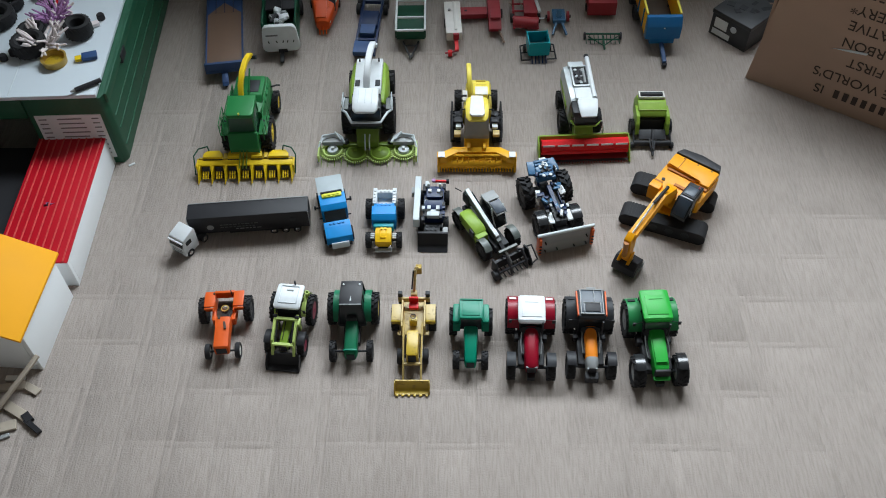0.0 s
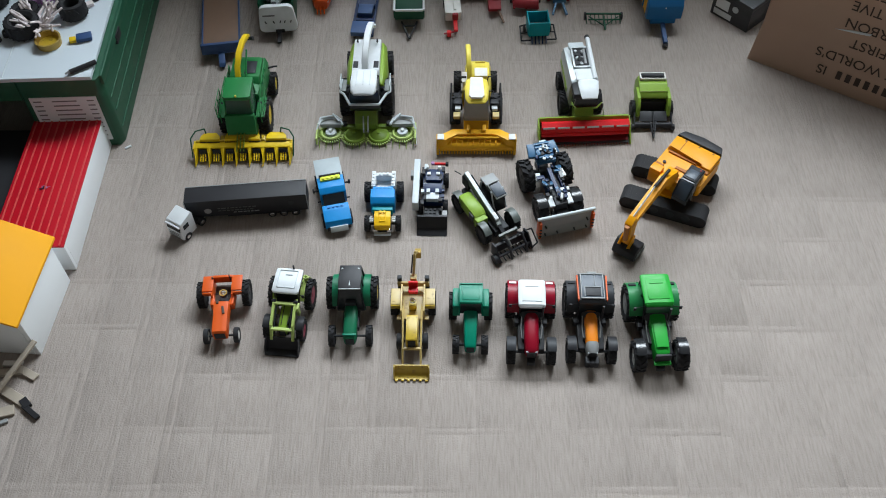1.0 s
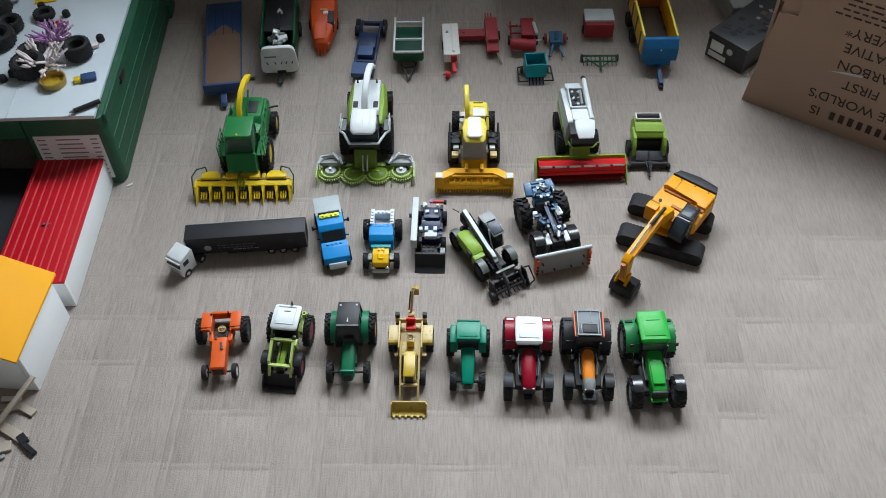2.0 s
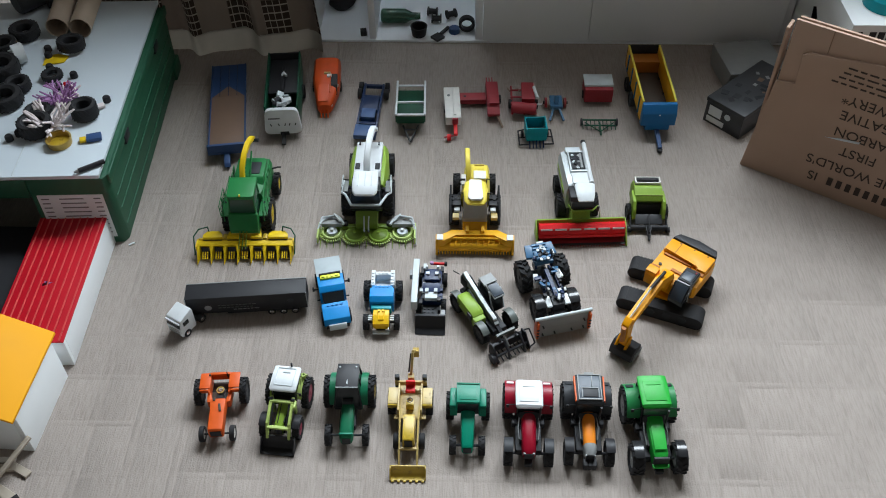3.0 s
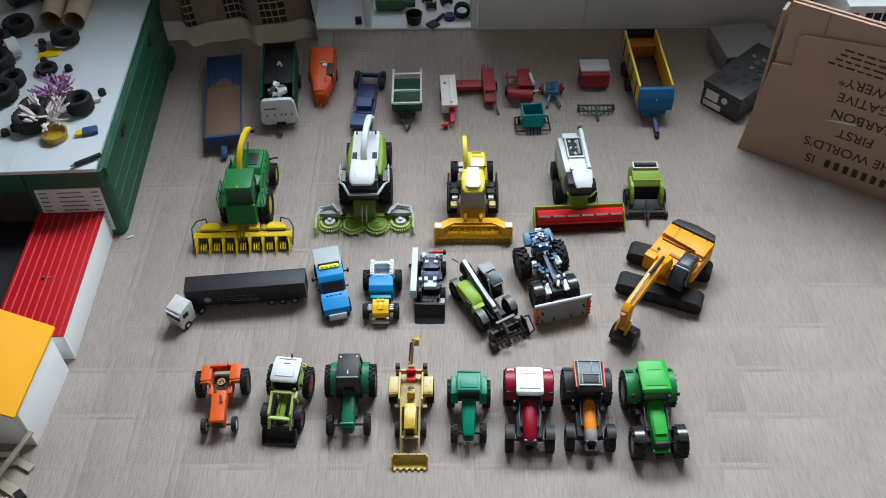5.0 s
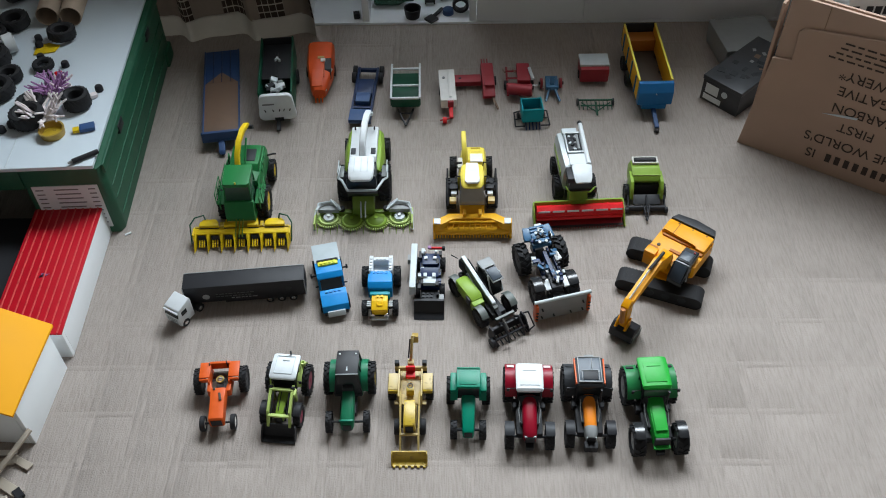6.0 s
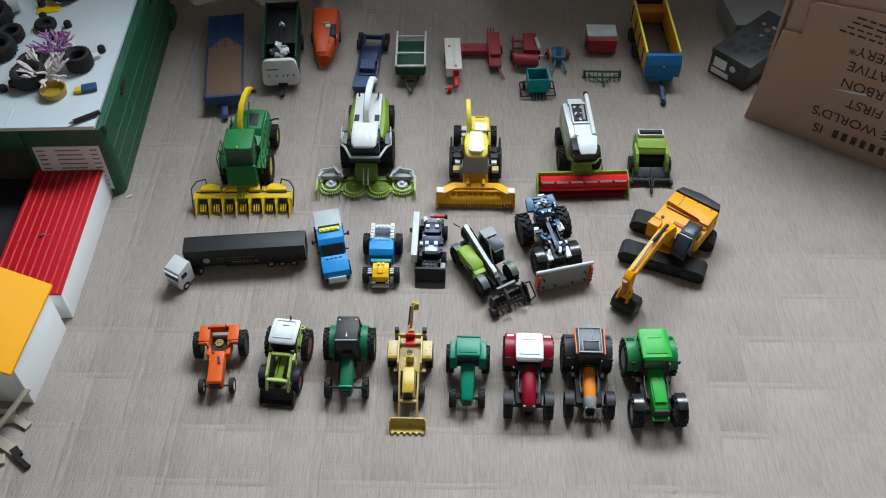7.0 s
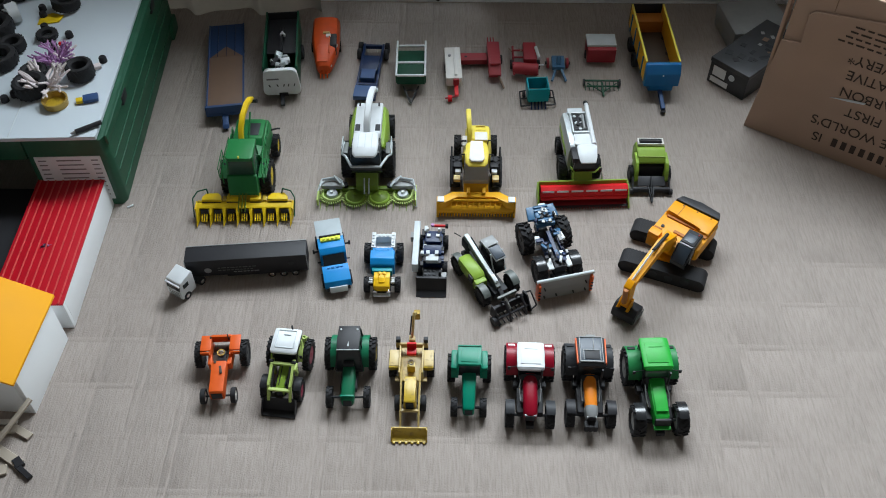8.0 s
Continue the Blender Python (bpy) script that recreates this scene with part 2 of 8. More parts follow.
def slab(bm, pts, h0, h1, b=0.0008):
    """An outline of (x, y) drawn up from h0 to h1."""
    rings = [[bm.verts.new((x, y, z)) for x, y in pts] for z in (h0, h1)]
    n = len(pts)
    bm.faces.new(rings[0][::-1])
    bm.faces.new(rings[1])
    for i in range(n):
        bm.faces.new((rings[0][i], rings[0][(i + 1) % n], rings[1][(i + 1) % n], rings[1][i]))
    bevel(bm, rings[0] + rings[1], b)
    return bm


def loft(bm, secs, power=3.2, n=20):
    """Rounded sections along y: (y, centre x, half width, z low, z high)."""
    rings = []
    for y, cx, hw, z0, z1 in secs:
        ring = []
        for i in range(n):
            a = 2 * math.pi * (i + 0.5) / n
            c, s = math.cos(a), math.sin(a)
            k = (abs(c) ** power + abs(s) ** power) ** (-1 / power)
            ring.append(bm.verts.new((cx + hw * c * k, y, (z0 + z1) / 2 + (z1 - z0) / 2 * s * k)))
        rings.append(ring)
    for a, b2 in zip(rings, rings[1:]):
        for i in range(n):
            bm.faces.new((a[i], a[(i + 1) % n], b2[(i + 1) % n], b2[i]))
    bm.faces.new(rings[0])
    bm.faces.new(rings[-1][::-1])
    return bm


def rod(bm, a, b2, r, n=10, r2=None):
    a, b2 = Vector(a), Vector(b2)
    d = b2 - a
    m = Matrix.Translation((a + b2) / 2) @ d.to_track_quat('Z', 'Y').to_matrix().to_4x4()
    bmesh.ops.create_cone(bm, cap_ends=True, segments=n, radius1=r, radius2=r if r2 is None else r2, depth=d.length, matrix=m)
    return bm


def pipe(bm, pts, r, n=8):
    for a, b2 in zip(pts, pts[1:]):
        rod(bm, a, b2, r, n)
    for p in pts[1:-1]:
        bmesh.ops.create_icosphere(bm, subdivisions=1, radius=r, matrix=Matrix.Translation(p))
    return bm


def bar(bm, a, b2, w, h, b=0.0005):
    """A square bar from a to b2, w wide and h high."""
    a, b2 = Vector(a), Vector(b2)
    d = b2 - a
    m = Matrix.Translation((a + b2) / 2) @ d.to_track_quat('Y', 'Z').to_matrix().to_4x4()
    r = bmesh.ops.create_cube(bm, size=1, matrix=m @ Matrix.Diagonal((w, d.length, h, 1)))
    bevel(bm, r["verts"], b, 1)
    return bm


def lathe(bm, prof, cx, cy, cz, n=24, axis='X', closed=False):
    """Turn a profile of (offset along the axis, radius) about the axis."""
    rings = []
    for o, r in prof:
        ring = []
        for i in range(n):
            a = 2 * math.pi * i / n
            c, s = r * math.cos(a), r * math.sin(a)
            p = {'X': (o, c, s), 'Y': (c, o, s), 'Z': (c, s, o)}[axis]
            ring.append(bm.verts.new((cx + p[0], cy + p[1], cz + p[2])))
        rings.append(ring)
    pairs = list(zip(rings, rings[1:]))
    if closed:
        pairs.append((rings[-1], rings[0]))
    for a, b2 in pairs:
        for i in range(n):
            bm.faces.new((a[i], a[(i + 1) % n], b2[(i + 1) % n], b2[i]))
    if not closed:
        bm.faces.new(rings[0][::-1])
        bm.faces.new(rings[-1])
    return bm


def tyre_mesh(bm, cx, cy, cz, r, w, lugs=18, axis='X', hole=0.58, lug=0.06):
    h = w / 2
    ri = r * hole
    prof = [(-h * 0.75, ri), (-h, r * 0.72), (-h * 0.97, r * 0.88), (-h * 0.75, r * (1 - lug)), (h * 0.75, r * (1 - lug)), (h * 0.97, r * 0.88), (h, r * 0.72), (h * 0.75, ri)]
    lathe(bm, prof, cx, cy, cz, 24, axis, closed=True)
    if axis == 'X' and lugs:
        for i in range(lugs):
            for s in (-1, 1):
                a = 2 * math.pi * (i + (0.5 if s > 0 else 0)) / lugs
                m = Matrix.Translation((cx, cy, cz)) @ Matrix.Rotation(a, 4, 'X') @ Matrix.Translation((s * h * 0.47, 0, r * (1 - lug * 0.55))) @ Matrix.Rotation(s * 0.6, 4, 'Z')
                bmesh.ops.create_cube(bm, size=1, matrix=m @ Matrix.Diagonal((h * 1.0, r * 0.13, r * lug * 1.5, 1)))
    return bm


def wheel(parent, x, y, r, w, rim, tyre=RUBBER, lugs=18, z=None, hole=0.58, hubmat=None, lug=0.06):
    """A wheel whose hub is the part, with its tyre and rim under it."""
    z = r if z is None else z
    s = 1 if x >= 0 else -1
    hub = part("wheel", lathe(bmesh.new(), [(-w * 0.35, r * 0.2), (w * 0.3 * s + 0.0, r * 0.2), (w * 0.42 * s, r * 0.12)] if s > 0 else [(w * 0.35, r * 0.2), (-w * 0.3, r * 0.2), (-w * 0.42, r * 0.12)], x, y, z, 12), hubmat or rim, parent)
    part("tyre", tyre_mesh(bmesh.new(), x, y, z, r, w, lugs, hole=hole, lug=lug), tyre, hub)
    ri = r * hole * 1.03
    part("rim", lathe(bmesh.new(), [(-w * 0.36, ri), (-w * 0.36, ri * 0.85), (-w * 0.1, ri * 0.7), (-w * 0.1, ri * 0.15), (w * 0.1, ri * 0.15), (w * 0.1, ri * 0.7), (w * 0.36, ri * 0.85), (w * 0.36, ri)], x, y, z, 20), rim, hub)
    return hub


def shift_parts(t, dy, ky=1.0, kz=1.0, skip=("wheel", "header", "axle", "feeder", "chassis", "drawbar", "pickup")):
    """Set the upper parts of a toy further along its length and lower on its wheels."""
    for ob in t.children:
        if ob.name.split(".")[0] not in skip:
            ob.location.y = dy
            ob.scale = (1, ky, kz)
    return t


def pair_wheels(parent, half, y, r, w, rim, **kw):
    for s in (-1, 1):
        wheel(parent, s * half, y, r, w, rim, **kw)


# ---- the room ----
def plain(name, bm, mat, label="", kind="structure"):
    return tagged(new(name, finish(name, bm, mat)), label, kind=kind)


def carpet():
    """Carpet sheet embossed with double lines along and across, worn away in places."""
    def lines(first, last, start, step, gap):
        out, p = [(first, 0.0)], start
        while p < last - 0.05:
            for o in (-gap, gap):
                out += [(p + o - 0.0024, 0.0), (p + o - 0.0009, 1.0), (p + o + 0.0009, 1.0), (p + o + 0.0024, 0.0)]
            p += step
        return out + [(last, 0.0)]

    xs = lines(-2.85, 2.85, -0.442 - 32 * 0.0735, 0.0735, 0.0065)
    ys = [(-1.9, 0.0)] + lines(-0.3, 1.95, -0.26, 0.088, 0.0055) + [(2.4, 0.0)]
    bm = bmesh.new()
    rng = random.Random(3)
    grid = []
    for y, v in ys:
        jog = rng.uniform(-0.0006, 0.0006)
        row = []
        for x, u in xs:
            wear_u = min(1.0, max(0.15, 0.6 + 0.7 * math.sin(x * 37.0 + y * 9.0) * math.sin(y * 23.0 + x * 5.0)))
            wear_v = rng.choice((0.15, 0.5, 0.9)) * min(1.0, max(0.0, 0.3 + 0.9 * math.sin(x * 29.0 + y * 41.0) * math.sin(x * 11.0 - y * 17.0)))
            side = jog + rng.uniform(-0.0005, 0.0005) if u and abs(x) < 2.6 else 0.0
            row.append(bm.verts.new((x + side, y + (rng.uniform(-0.0007, 0.0007) if v else 0.0), -0.0012 * max(u * wear_u, v * wear_v))))
        grid.append(row)
    for a, b2 in zip(grid, grid[1:]):
        for i in range(len(xs) - 1):
            bm.faces.new((a[i], a[i + 1], b2[i + 1], b2[i]))
    return bm


plain("floor", carpet(), CARPET, "beige ribbed carpet with embossed lines")
for nm, c, s in (("wall_west", (-2.85, 0.3, 1.2), (0.1, 4.2, 2.4)), ("wall_east", (2.85, 0.3, 1.2), (0.1, 4.2, 2.4)), ("wall_south", (0, -1.75, 1.2), (5.6, 0.1, 2.4))):
    plain(nm, box(bmesh.new(), *c, *s, b=0), WALL, "plain plaster wall, its grey set to tune bounce light")
plain("ceiling", box(bmesh.new(), 0, 0.3, 2.45, 5.8, 4.3, 0.1, b=0), CEIL, "unseen ceiling, darkened to cut bounce light")
bm = bmesh.new()
WX0, WX1, WZ0, WZ1 = -0.7, 1.26, 0.85, 2.25
box(bm, (-2.8 + WX0) / 2, 2.3, 1.2, WX0 + 2.8, 0.14, 2.4, b=0)
box(bm, (2.8 + WX1) / 2, 2.3, 1.2, 2.8 - WX1, 0.14, 2.4, b=0)
box(bm, (WX0 + WX1) / 2, 2.3, WZ0 / 2, WX1 - WX0, 0.14, WZ0, b=0)
box(bm, (WX0 + WX1) / 2, 2.3, (2.4 + WZ1) / 2, WX1 - WX0, 0.14, 2.4 - WZ1, b=0)
plain("wall_north", bm, WALL, "plaster wall with a window opening, its grey set to tune bounce light")


# ---- large furniture and boxes ----
def text_mesh(s, size, mat, parent, m, thick=0.0004, align='CENTER'):
    cu = bpy.data.curves.new("writing", 'FONT')
    cu.body = s
    cu.size = size
    cu.align_x = align
    cu.extrude = thick
    tmp = bpy.data.objects.new("writing", cu)
    scene.collection.objects.link(tmp)
    me = bpy.data.meshes.new_from_object(tmp)
    bpy.data.objects.remove(tmp)
    bpy.data.curves.remove(cu)
    me.materials.clear()
    me.materials.append(mat)
    ob = new("writing", me)
    ob.parent = parent
    ob.matrix_local = m
    return ob


def cabinet():
    t = thing("low_cabinet", 0.262, 1.755, 0, 0.0, "white lacquered open-backed cabinet with closed fronts on one side", "cabinet")
    # local: x -0.552 .. 0.548, front at y 0, depth 0.38
    W0, W1, D, H = -0.552, 0.548, 0.38, 0.98
    part("base", box(bmesh.new(), (W0 + W1) / 2, D / 2, 0.003, W1 - W0, D, 0.006, 0.001), LACQ_WHITE, t)
    part("top", box(bmesh.new(), (W0 + W1) / 2, D / 2, H + 0.009, W1 - W0 + 0.02, D + 0.02, 0.018, 0.002), LACQ_WHITE, t)
    for x in (W0 + 0.009, -0.409, -0.162, W1 - 0.009):
        part("divider", box(bmesh.new(), x, D / 2 - 0.003, H / 2 + 0.003, 0.016, D - 0.012, H - 0.007, 0.002), LACQ_WHITE, t)
    for a, b2 in ((-0.153, 0.091), (0.0918, 0.53)):
        part("front_panel", box(bmesh.new(), (a + b2) / 2, 0.008, H / 2 + 0.003, b2 - a, 0.016, H - 0.008, 0.0015), LACQ_WHITE, t)
    return t


cabinet()


def window():
    t = tagged(new("window_1"), "white framed window over the cabinet", kind="structure")
    for z in (WZ0 + 0.03, WZ1 - 0.03):
        part("window_frame", box(bmesh.new(), (WX0 + WX1) / 2, 2.33, z, WX1 - WX0, 0.06, 0.06, 0.004), LACQ_WHITE, t)
    for x in (WX0 + 0.03, (WX0 + WX1) / 2, WX1 - 0.03):
        part("window_frame", box(bmesh.new(), x, 2.33, (WZ0 + WZ1) / 2, 0.06, 0.06, WZ1 - WZ0 - 0.122, 0.004), LACQ_WHITE, t)
    part("window_sill", box(bmesh.new(), (WX0 + WX1) / 2, 2.19, WZ0 + 0.012, WX1 - WX0 + 0.1, 0.075, 0.024, 0.004), LACQ_WHITE, t)


window()


def curtain():
    t = thing("curtain", -0.43, 1.712, 0, 0, "brown checked curtain with a cream hem touching the carpet", "curtain")

    def cloth(z0, z1, off):
        bm = bmesh.new()
        uv = bm.loops.layers.uv.new("UVMap")
        nx, nz = 200, 10
        rows_ = []
        for j in range(nz + 1):
            z = z0 + (z1 - z0) * j / nz
            row = []
            for i in range(nx + 1):
                u = (i / nx) * 2.0 - 1.0
                amp = 0.013 + 0.017 * min(1, z * 1.5)
                lift = math.exp(-((u - 0.42) / 0.2) ** 2)
                y = amp * math.sin(u * 13.5 + 2.18) + (0.004 + 0.01 * min(1, z)) * math.sin(u * 29 + z * 2) + off + 0.03 * min(z, 1.0)
                x = -0.16 + 0.325 * u + 0.010 * math.cos(u * 13.5) - 0.11 * min(1.0, max(0.0, z - 0.1)) * (u + 1.0) / 2.0
                dip = 0.004 * math.sin(u * 9 + 1) + 0.018 * lift * max(0, 1 - z)
                row.append((bm.verts.new((x, y, z + (dip * min(1.0, z / 0.09) if z < 0.1 else dip * max(0, 1 - z)))), u, z))
            rows_.append(row)
        for a, b2 in zip(rows_, rows_[1:]):
            for i in range(nx):
                q = (a[i], a[i + 1], b2[i + 1], b2[i])
                f = bm.faces.new([v[0] for v in q])
                for lp, v in zip(f.loops, q):
                    lp[uv].uv = (v[1] * 1.0, v[2])
        r = bmesh.ops.solidify(bm, geom=bm.faces[:], thickness=0.0015)
        return bm

    part("cloth", cloth(0.047, 2.2, 0.0), CURTAIN, t)
    part("hem", cloth(-0.003, 0.05, 0.0), HEM, t, "cream curtain hem")


curtain()


def green_box():
    """Green board box with a white top, its right side slightly turned."""
    t = thing("storage_box", -0.559, 1.1, 0, 2.6, "dark green printed board box with a white top", "box")
    # local: the corner at the origin, the box goes to -x and +y
    H, L = 0.163, 0.545
    bm = bmesh.new()
    slab(bm, [(-0.138, 0.0), (-0.003, 0.0), (0.004, 0.012), (0.004, L), (-0.138, L)], 0.0, H - 0.004, 0.004)
    part("body", bm, BOX_GREEN, t)
    part("rear_body", box(bmesh.new(), -0.37, 0.34, (H - 0.004) / 2, 0.46, 0.41, H - 0.004, 0.004), BOX_GREEN, t)
    part("front_band", box(bmesh.new(), -0.36, 0.006, H - 0.026, 0.442, 0.012, 0.042, 0.002), BOX_GREEN, t)
    part("side_band", box(bmesh.new(), 0.0045, L / 2 + 0.006, H - 0.012, 0.006, L - 0.004, 0.02, 0.002), BOX_GREEN, t)
    part("top_board", box(bmesh.new(), -0.305, L / 2 + 0.002, H + 0.003, 0.598, L + 0.012, 0.008, 0.0018), BOARD_WHITE, t, "white coated top board")
    part("board_seam", box(bmesh.new(), -0.155, 0.12, H + 0.0075, 0.0012, 0.24, 0.0012, 0), GREY_PALE, t)
    # grips cut out of the side, their shade set on as black blocks
    for y in (0.135, 0.42):
        part("grip_hole_shade", box(bmesh.new(), 0.0055, y, H - 0.02, 0.008, 0.03, 0.018, 0.0015), BLACK, t, "black block for the shaded grip hole")
    for z in (0.03, 0.07, 0.1):
        part("crease", box(bmesh.new(), 0.0042, L / 2, z, 0.003, L * 0.93, 0.0035, 0.001), BOX_GREEN, t)
    part("foot", box(bmesh.new(), -0.005, L - 0.02, 0.018, 0.03, 0.05, 0.036, 0.004), BOX_GREEN, t)
    lab = part("paper_label", box(bmesh.new(), -0.07, -0.0005, 0.07, 0.115, 0.002, 0.105, 0.0003), PAPER, t, "white printed paper label")
    rng = random.Random(5)
    for k in range(9):
        z = 0.114 - k * 0.0105
        for x0, w in ((-0.122, 0.014), (-0.09, 0.05 * rng.uniform(0.6, 1)), (-0.03, 0.012)):
            part("print_bar", box(bmesh.new(), x0 + w / 2, -0.0018, z, w, 0.0008, 0.0022, 0), INK_GREY, lab)
    return t


green_box()

# black block added to fill the near-black area left of the shed
bm = bmesh.new()
box(bm, 0, 0, 0.02, 0.33, 0.4, 0.04, 0.004)
t = thing("black_block", -0.86, 0.9, 0, 0, "low black block filling the near-black area beside the green box", "crate")
part("body", bm, BLACK, t)


def red_roof_box():
    """White wooden toy shed with a ribbed red roof sheet."""
    t = thing("toy_shed", -0.5735, 0.8185, 0, 1.2, "white toy shed with a ribbed glossy red roof", "toy building")
    W, L, H = 0.118, 0.284, 0.062
    bm = bmesh.new()
    box(bm, -W / 2, 0.004, H / 2, W, 0.008, H, 0.0008)
    part("end_wall", bm, BOX_SIDE, t)
    part("end_wall", box(bmesh.new(), -W / 2, L - 0.004, H / 2, W, 0.008, H, 0.0008), BOX_SIDE, t)
    part("side_wall", box(bmesh.new(), -0.004, L / 2, H / 2, 0.008, L - 0.0165, H, 0.0008), BOX_SIDE, t)
    part("side_wall", box(bmesh.new(), -W + 0.004, L / 2, H / 2, 0.008, L - 0.0165, H, 0.0008), BOX_SIDE, t)
    roof = part("roof", box(bmesh.new(), -W / 2, L / 2, H + 0.002, W + 0.001, L + 0.004, 0.004, 0.0012), ROOF_RED, t, "glossy red roof sheet")
    for k in range(9):
        x = -W + 0.006 + k * (W - 0.012) / 8
        part("rib", prism(bmesh.new(), [(-0.001, H + 0.0035), (L + 0.001, H + 0.0035), (L + 0.001, H + 0.006), (-0.001, H + 0.006)], x - 0.0011, x + 0.0011, 0.0006), RIB_RED, roof)
    rng = random.Random(2)
    for k in range(6):
        part("paint_chip", slab(bmesh.new(), [(-W / 2 + rng.uniform(-0.012, 0.006) + 0.003 * math.cos(a), 0.12 + rng.uniform(-0.003, 0.005) + 0.002 * math.sin(a)) for a in (0, 1.3, 2.2, 3.5, 4.9)], H + 0.0042, H + 0.0048, 0), PINK, roof)
    return t


red_roof_box()


def orange_roof_box():
    t = thing("toy_barn", -0.587, 0.657, 0, -3.7, "white toy barn with a pitched orange roof", "toy building")
    W, L, H, A = 0.2, 0.14, 0.096, 0.053
    part("side_wall", box(bmesh.new(), -0.004, L / 2, H / 2, 0.008, L, H, 0.0008), BOX_SIDE, t)
    part("side_wall", box(bmesh.new(), -W + 0.004, L / 2, H / 2, 0.008, L, H, 0.0008), BOX_SIDE, t)
    for y0 in (0.0, L - 0.008):
        bm = bmesh.new()
        out = [(-0.0085, 0.0), (-0.0085, H), (-W / 2, H + A - 0.004), (-W + 0.0085, H), (-W + 0.0085, 0.0)]
        vs = [[bm.verts.new((x, y, z)) for x, z in out] for y in (y0, y0 + 0.008)]
        bm.faces.new(vs[0])
        bm.faces.new(vs[1][::-1])
        for k in range(5):
            bm.faces.new((vs[0][k], vs[0][(k + 1) % 5], vs[1][(k + 1) % 5], vs[1][k]))
        bevel(bm, vs[0] + vs[1], 0.0006)
        part("gable_wall", bm, BOX_SIDE, t)
    for s in (-1, 1):
        xe, ze = (0.004, H - 0.001) if s > 0 else (-W - 0.004, H - 0.001)
        bm = bmesh.new()
        vs = [bm.verts.new(c) for y in (-0.013, L + 0.013) for c in ((xe, y, ze), (-W / 2, y, H + A), (-W / 2, y, H + A + 0.005), (xe, y, ze + 0.005))]
        for f in ((0, 1, 2, 3), (7, 6, 5, 4), (0, 4, 5, 1), (1, 5, 6, 2), (2, 6, 7, 3), (3, 7, 4, 0)):
            bm.faces.new([vs[k] for k in f])
        bevel(bm, vs, 0.001)
        part("roof", bm, ROOF_ORANGE, t, "smooth orange roof sheet")
    return t


orange_roof_box()


def cardboard_box():
    ang = math.degrees(math.atan2(-0.159, 0.249))
    t = thing("cardboard_box", 0.623, 1.338, 0, ang, "folded brown cardboard box standing upside down with dark print", "box")
    W, D, H = 0.46, 0.036, 0.34
    part("front_wall", box(bmesh.new(), W / 2 + 0.01, 0.006, H / 2, W - 0.02, 0.006, H, 0.001), CARD, t)
    part("side_wall", box(bmesh.new(), 0.01, D / 2, H / 2 - 0.01, 0.006, D - 0.006, H - 0.02, 0.001), CARD, t)
    part("side_wall", box(bmesh.new(), W - 0.003, D / 2, H / 2, 0.006, D - 0.006, H, 0.001), CARD, t)
    part("rear_wall", box(bmesh.new(), W / 2 + 0.01, D - 0.001, H / 2, W - 0.02, 0.006, H - 0.02, 0.001), CARD, t)
    # outer panel with a stepped upper corner
    bm = bmesh.new()
    out = [(0.0, 0.0), (W, 0.0), (W, 0.33), (0.19, 0.308), (0.06, 0.288), (0.049, 0.279), (0.053, 0.218), (0.018, 0.213)]
    vs = [[bm.verts.new((x, y, z)) for x, z in out] for y in (-0.003, 0.002)]
    bm.faces.new(vs[0])
    bm.faces.new(vs[1][::-1])
    for i in range(len(out)):
        j = (i + 1) % len(out)
        bm.faces.new((vs[0][i], vs[0][j], vs[1][j], vs[1][i]))
    bevel(bm, vs[0] + vs[1], 0.0008)
    outer = part("outer_panel", bm, CARD, t, "stepped outer cardboard panel")
    part("slit", box(bmesh.new(), 0.088, 0.0022, 0.318, 0.0016, 0.0014, 0.045, 0), CARD_DARK, t)

    def line(s, u_mid, z, size):
        # upside down on the front face
        m = Matrix(((-1, 0, 0, u_mid), (0, 0, -1, -0.0036), (0, -1, 0, z + size * 0.68), (0, 0, 0, 1)))
        text_mesh(s, size, INK, outer, m, 0.0003)

    line("IS", 0.138, 0.029, 0.028)
    for k in range(7):
        part("mark_bar", box(bmesh.new(), 0.171 + k * 0.0173, -0.0034, 0.0385, 0.0095, 0.0008, 0.0185, 0.001), INK, outer)
    line("THE WORLD'S", 0.206, 0.066, 0.028)
    line("FIRST", 0.200, 0.105, 0.028)
    line("CARBON", 0.203, 0.143, 0.028)
    line("NEGATIVE", 0.210, 0.180, 0.028)
    line("BREWERY*", 0.206, 0.213, 0.028)
    rng = random.Random(4)
    for z, u0, u1 in ((0.248, 0.11, 0.31), (0.259, 0.12, 0.3), (0.27, 0.125, 0.295), (0.281, 0.13, 0.26)):
        u = u0
        while u < u1:
            w = rng.uniform(0.008, 0.024)
            part("print_bar", box(bmesh.new(), u + w / 2, -0.0034, z + 0.003, w, 0.0008, 0.003, 0), INK, outer)
            u += w + 0.005
    # torn tape scrap on the face
    tape = slab(bmesh.new(), [(0.118, 0.0), (0.15, 0.004), (0.178, 0.009), (0.18, 0.014), (0.146, 0.008)], 0.0, 0.0006, 0)
    bmesh.ops.transform(tape, matrix=Matrix.Translation((0.015, -0.0042, 0.133)) @ Matrix.Rotation(math.radians(90), 4, 'X'), verts=tape.verts)
    part("tape", tape, GREY_PALE, outer, "torn strip of clear tape")
    return t


cardboard_box()


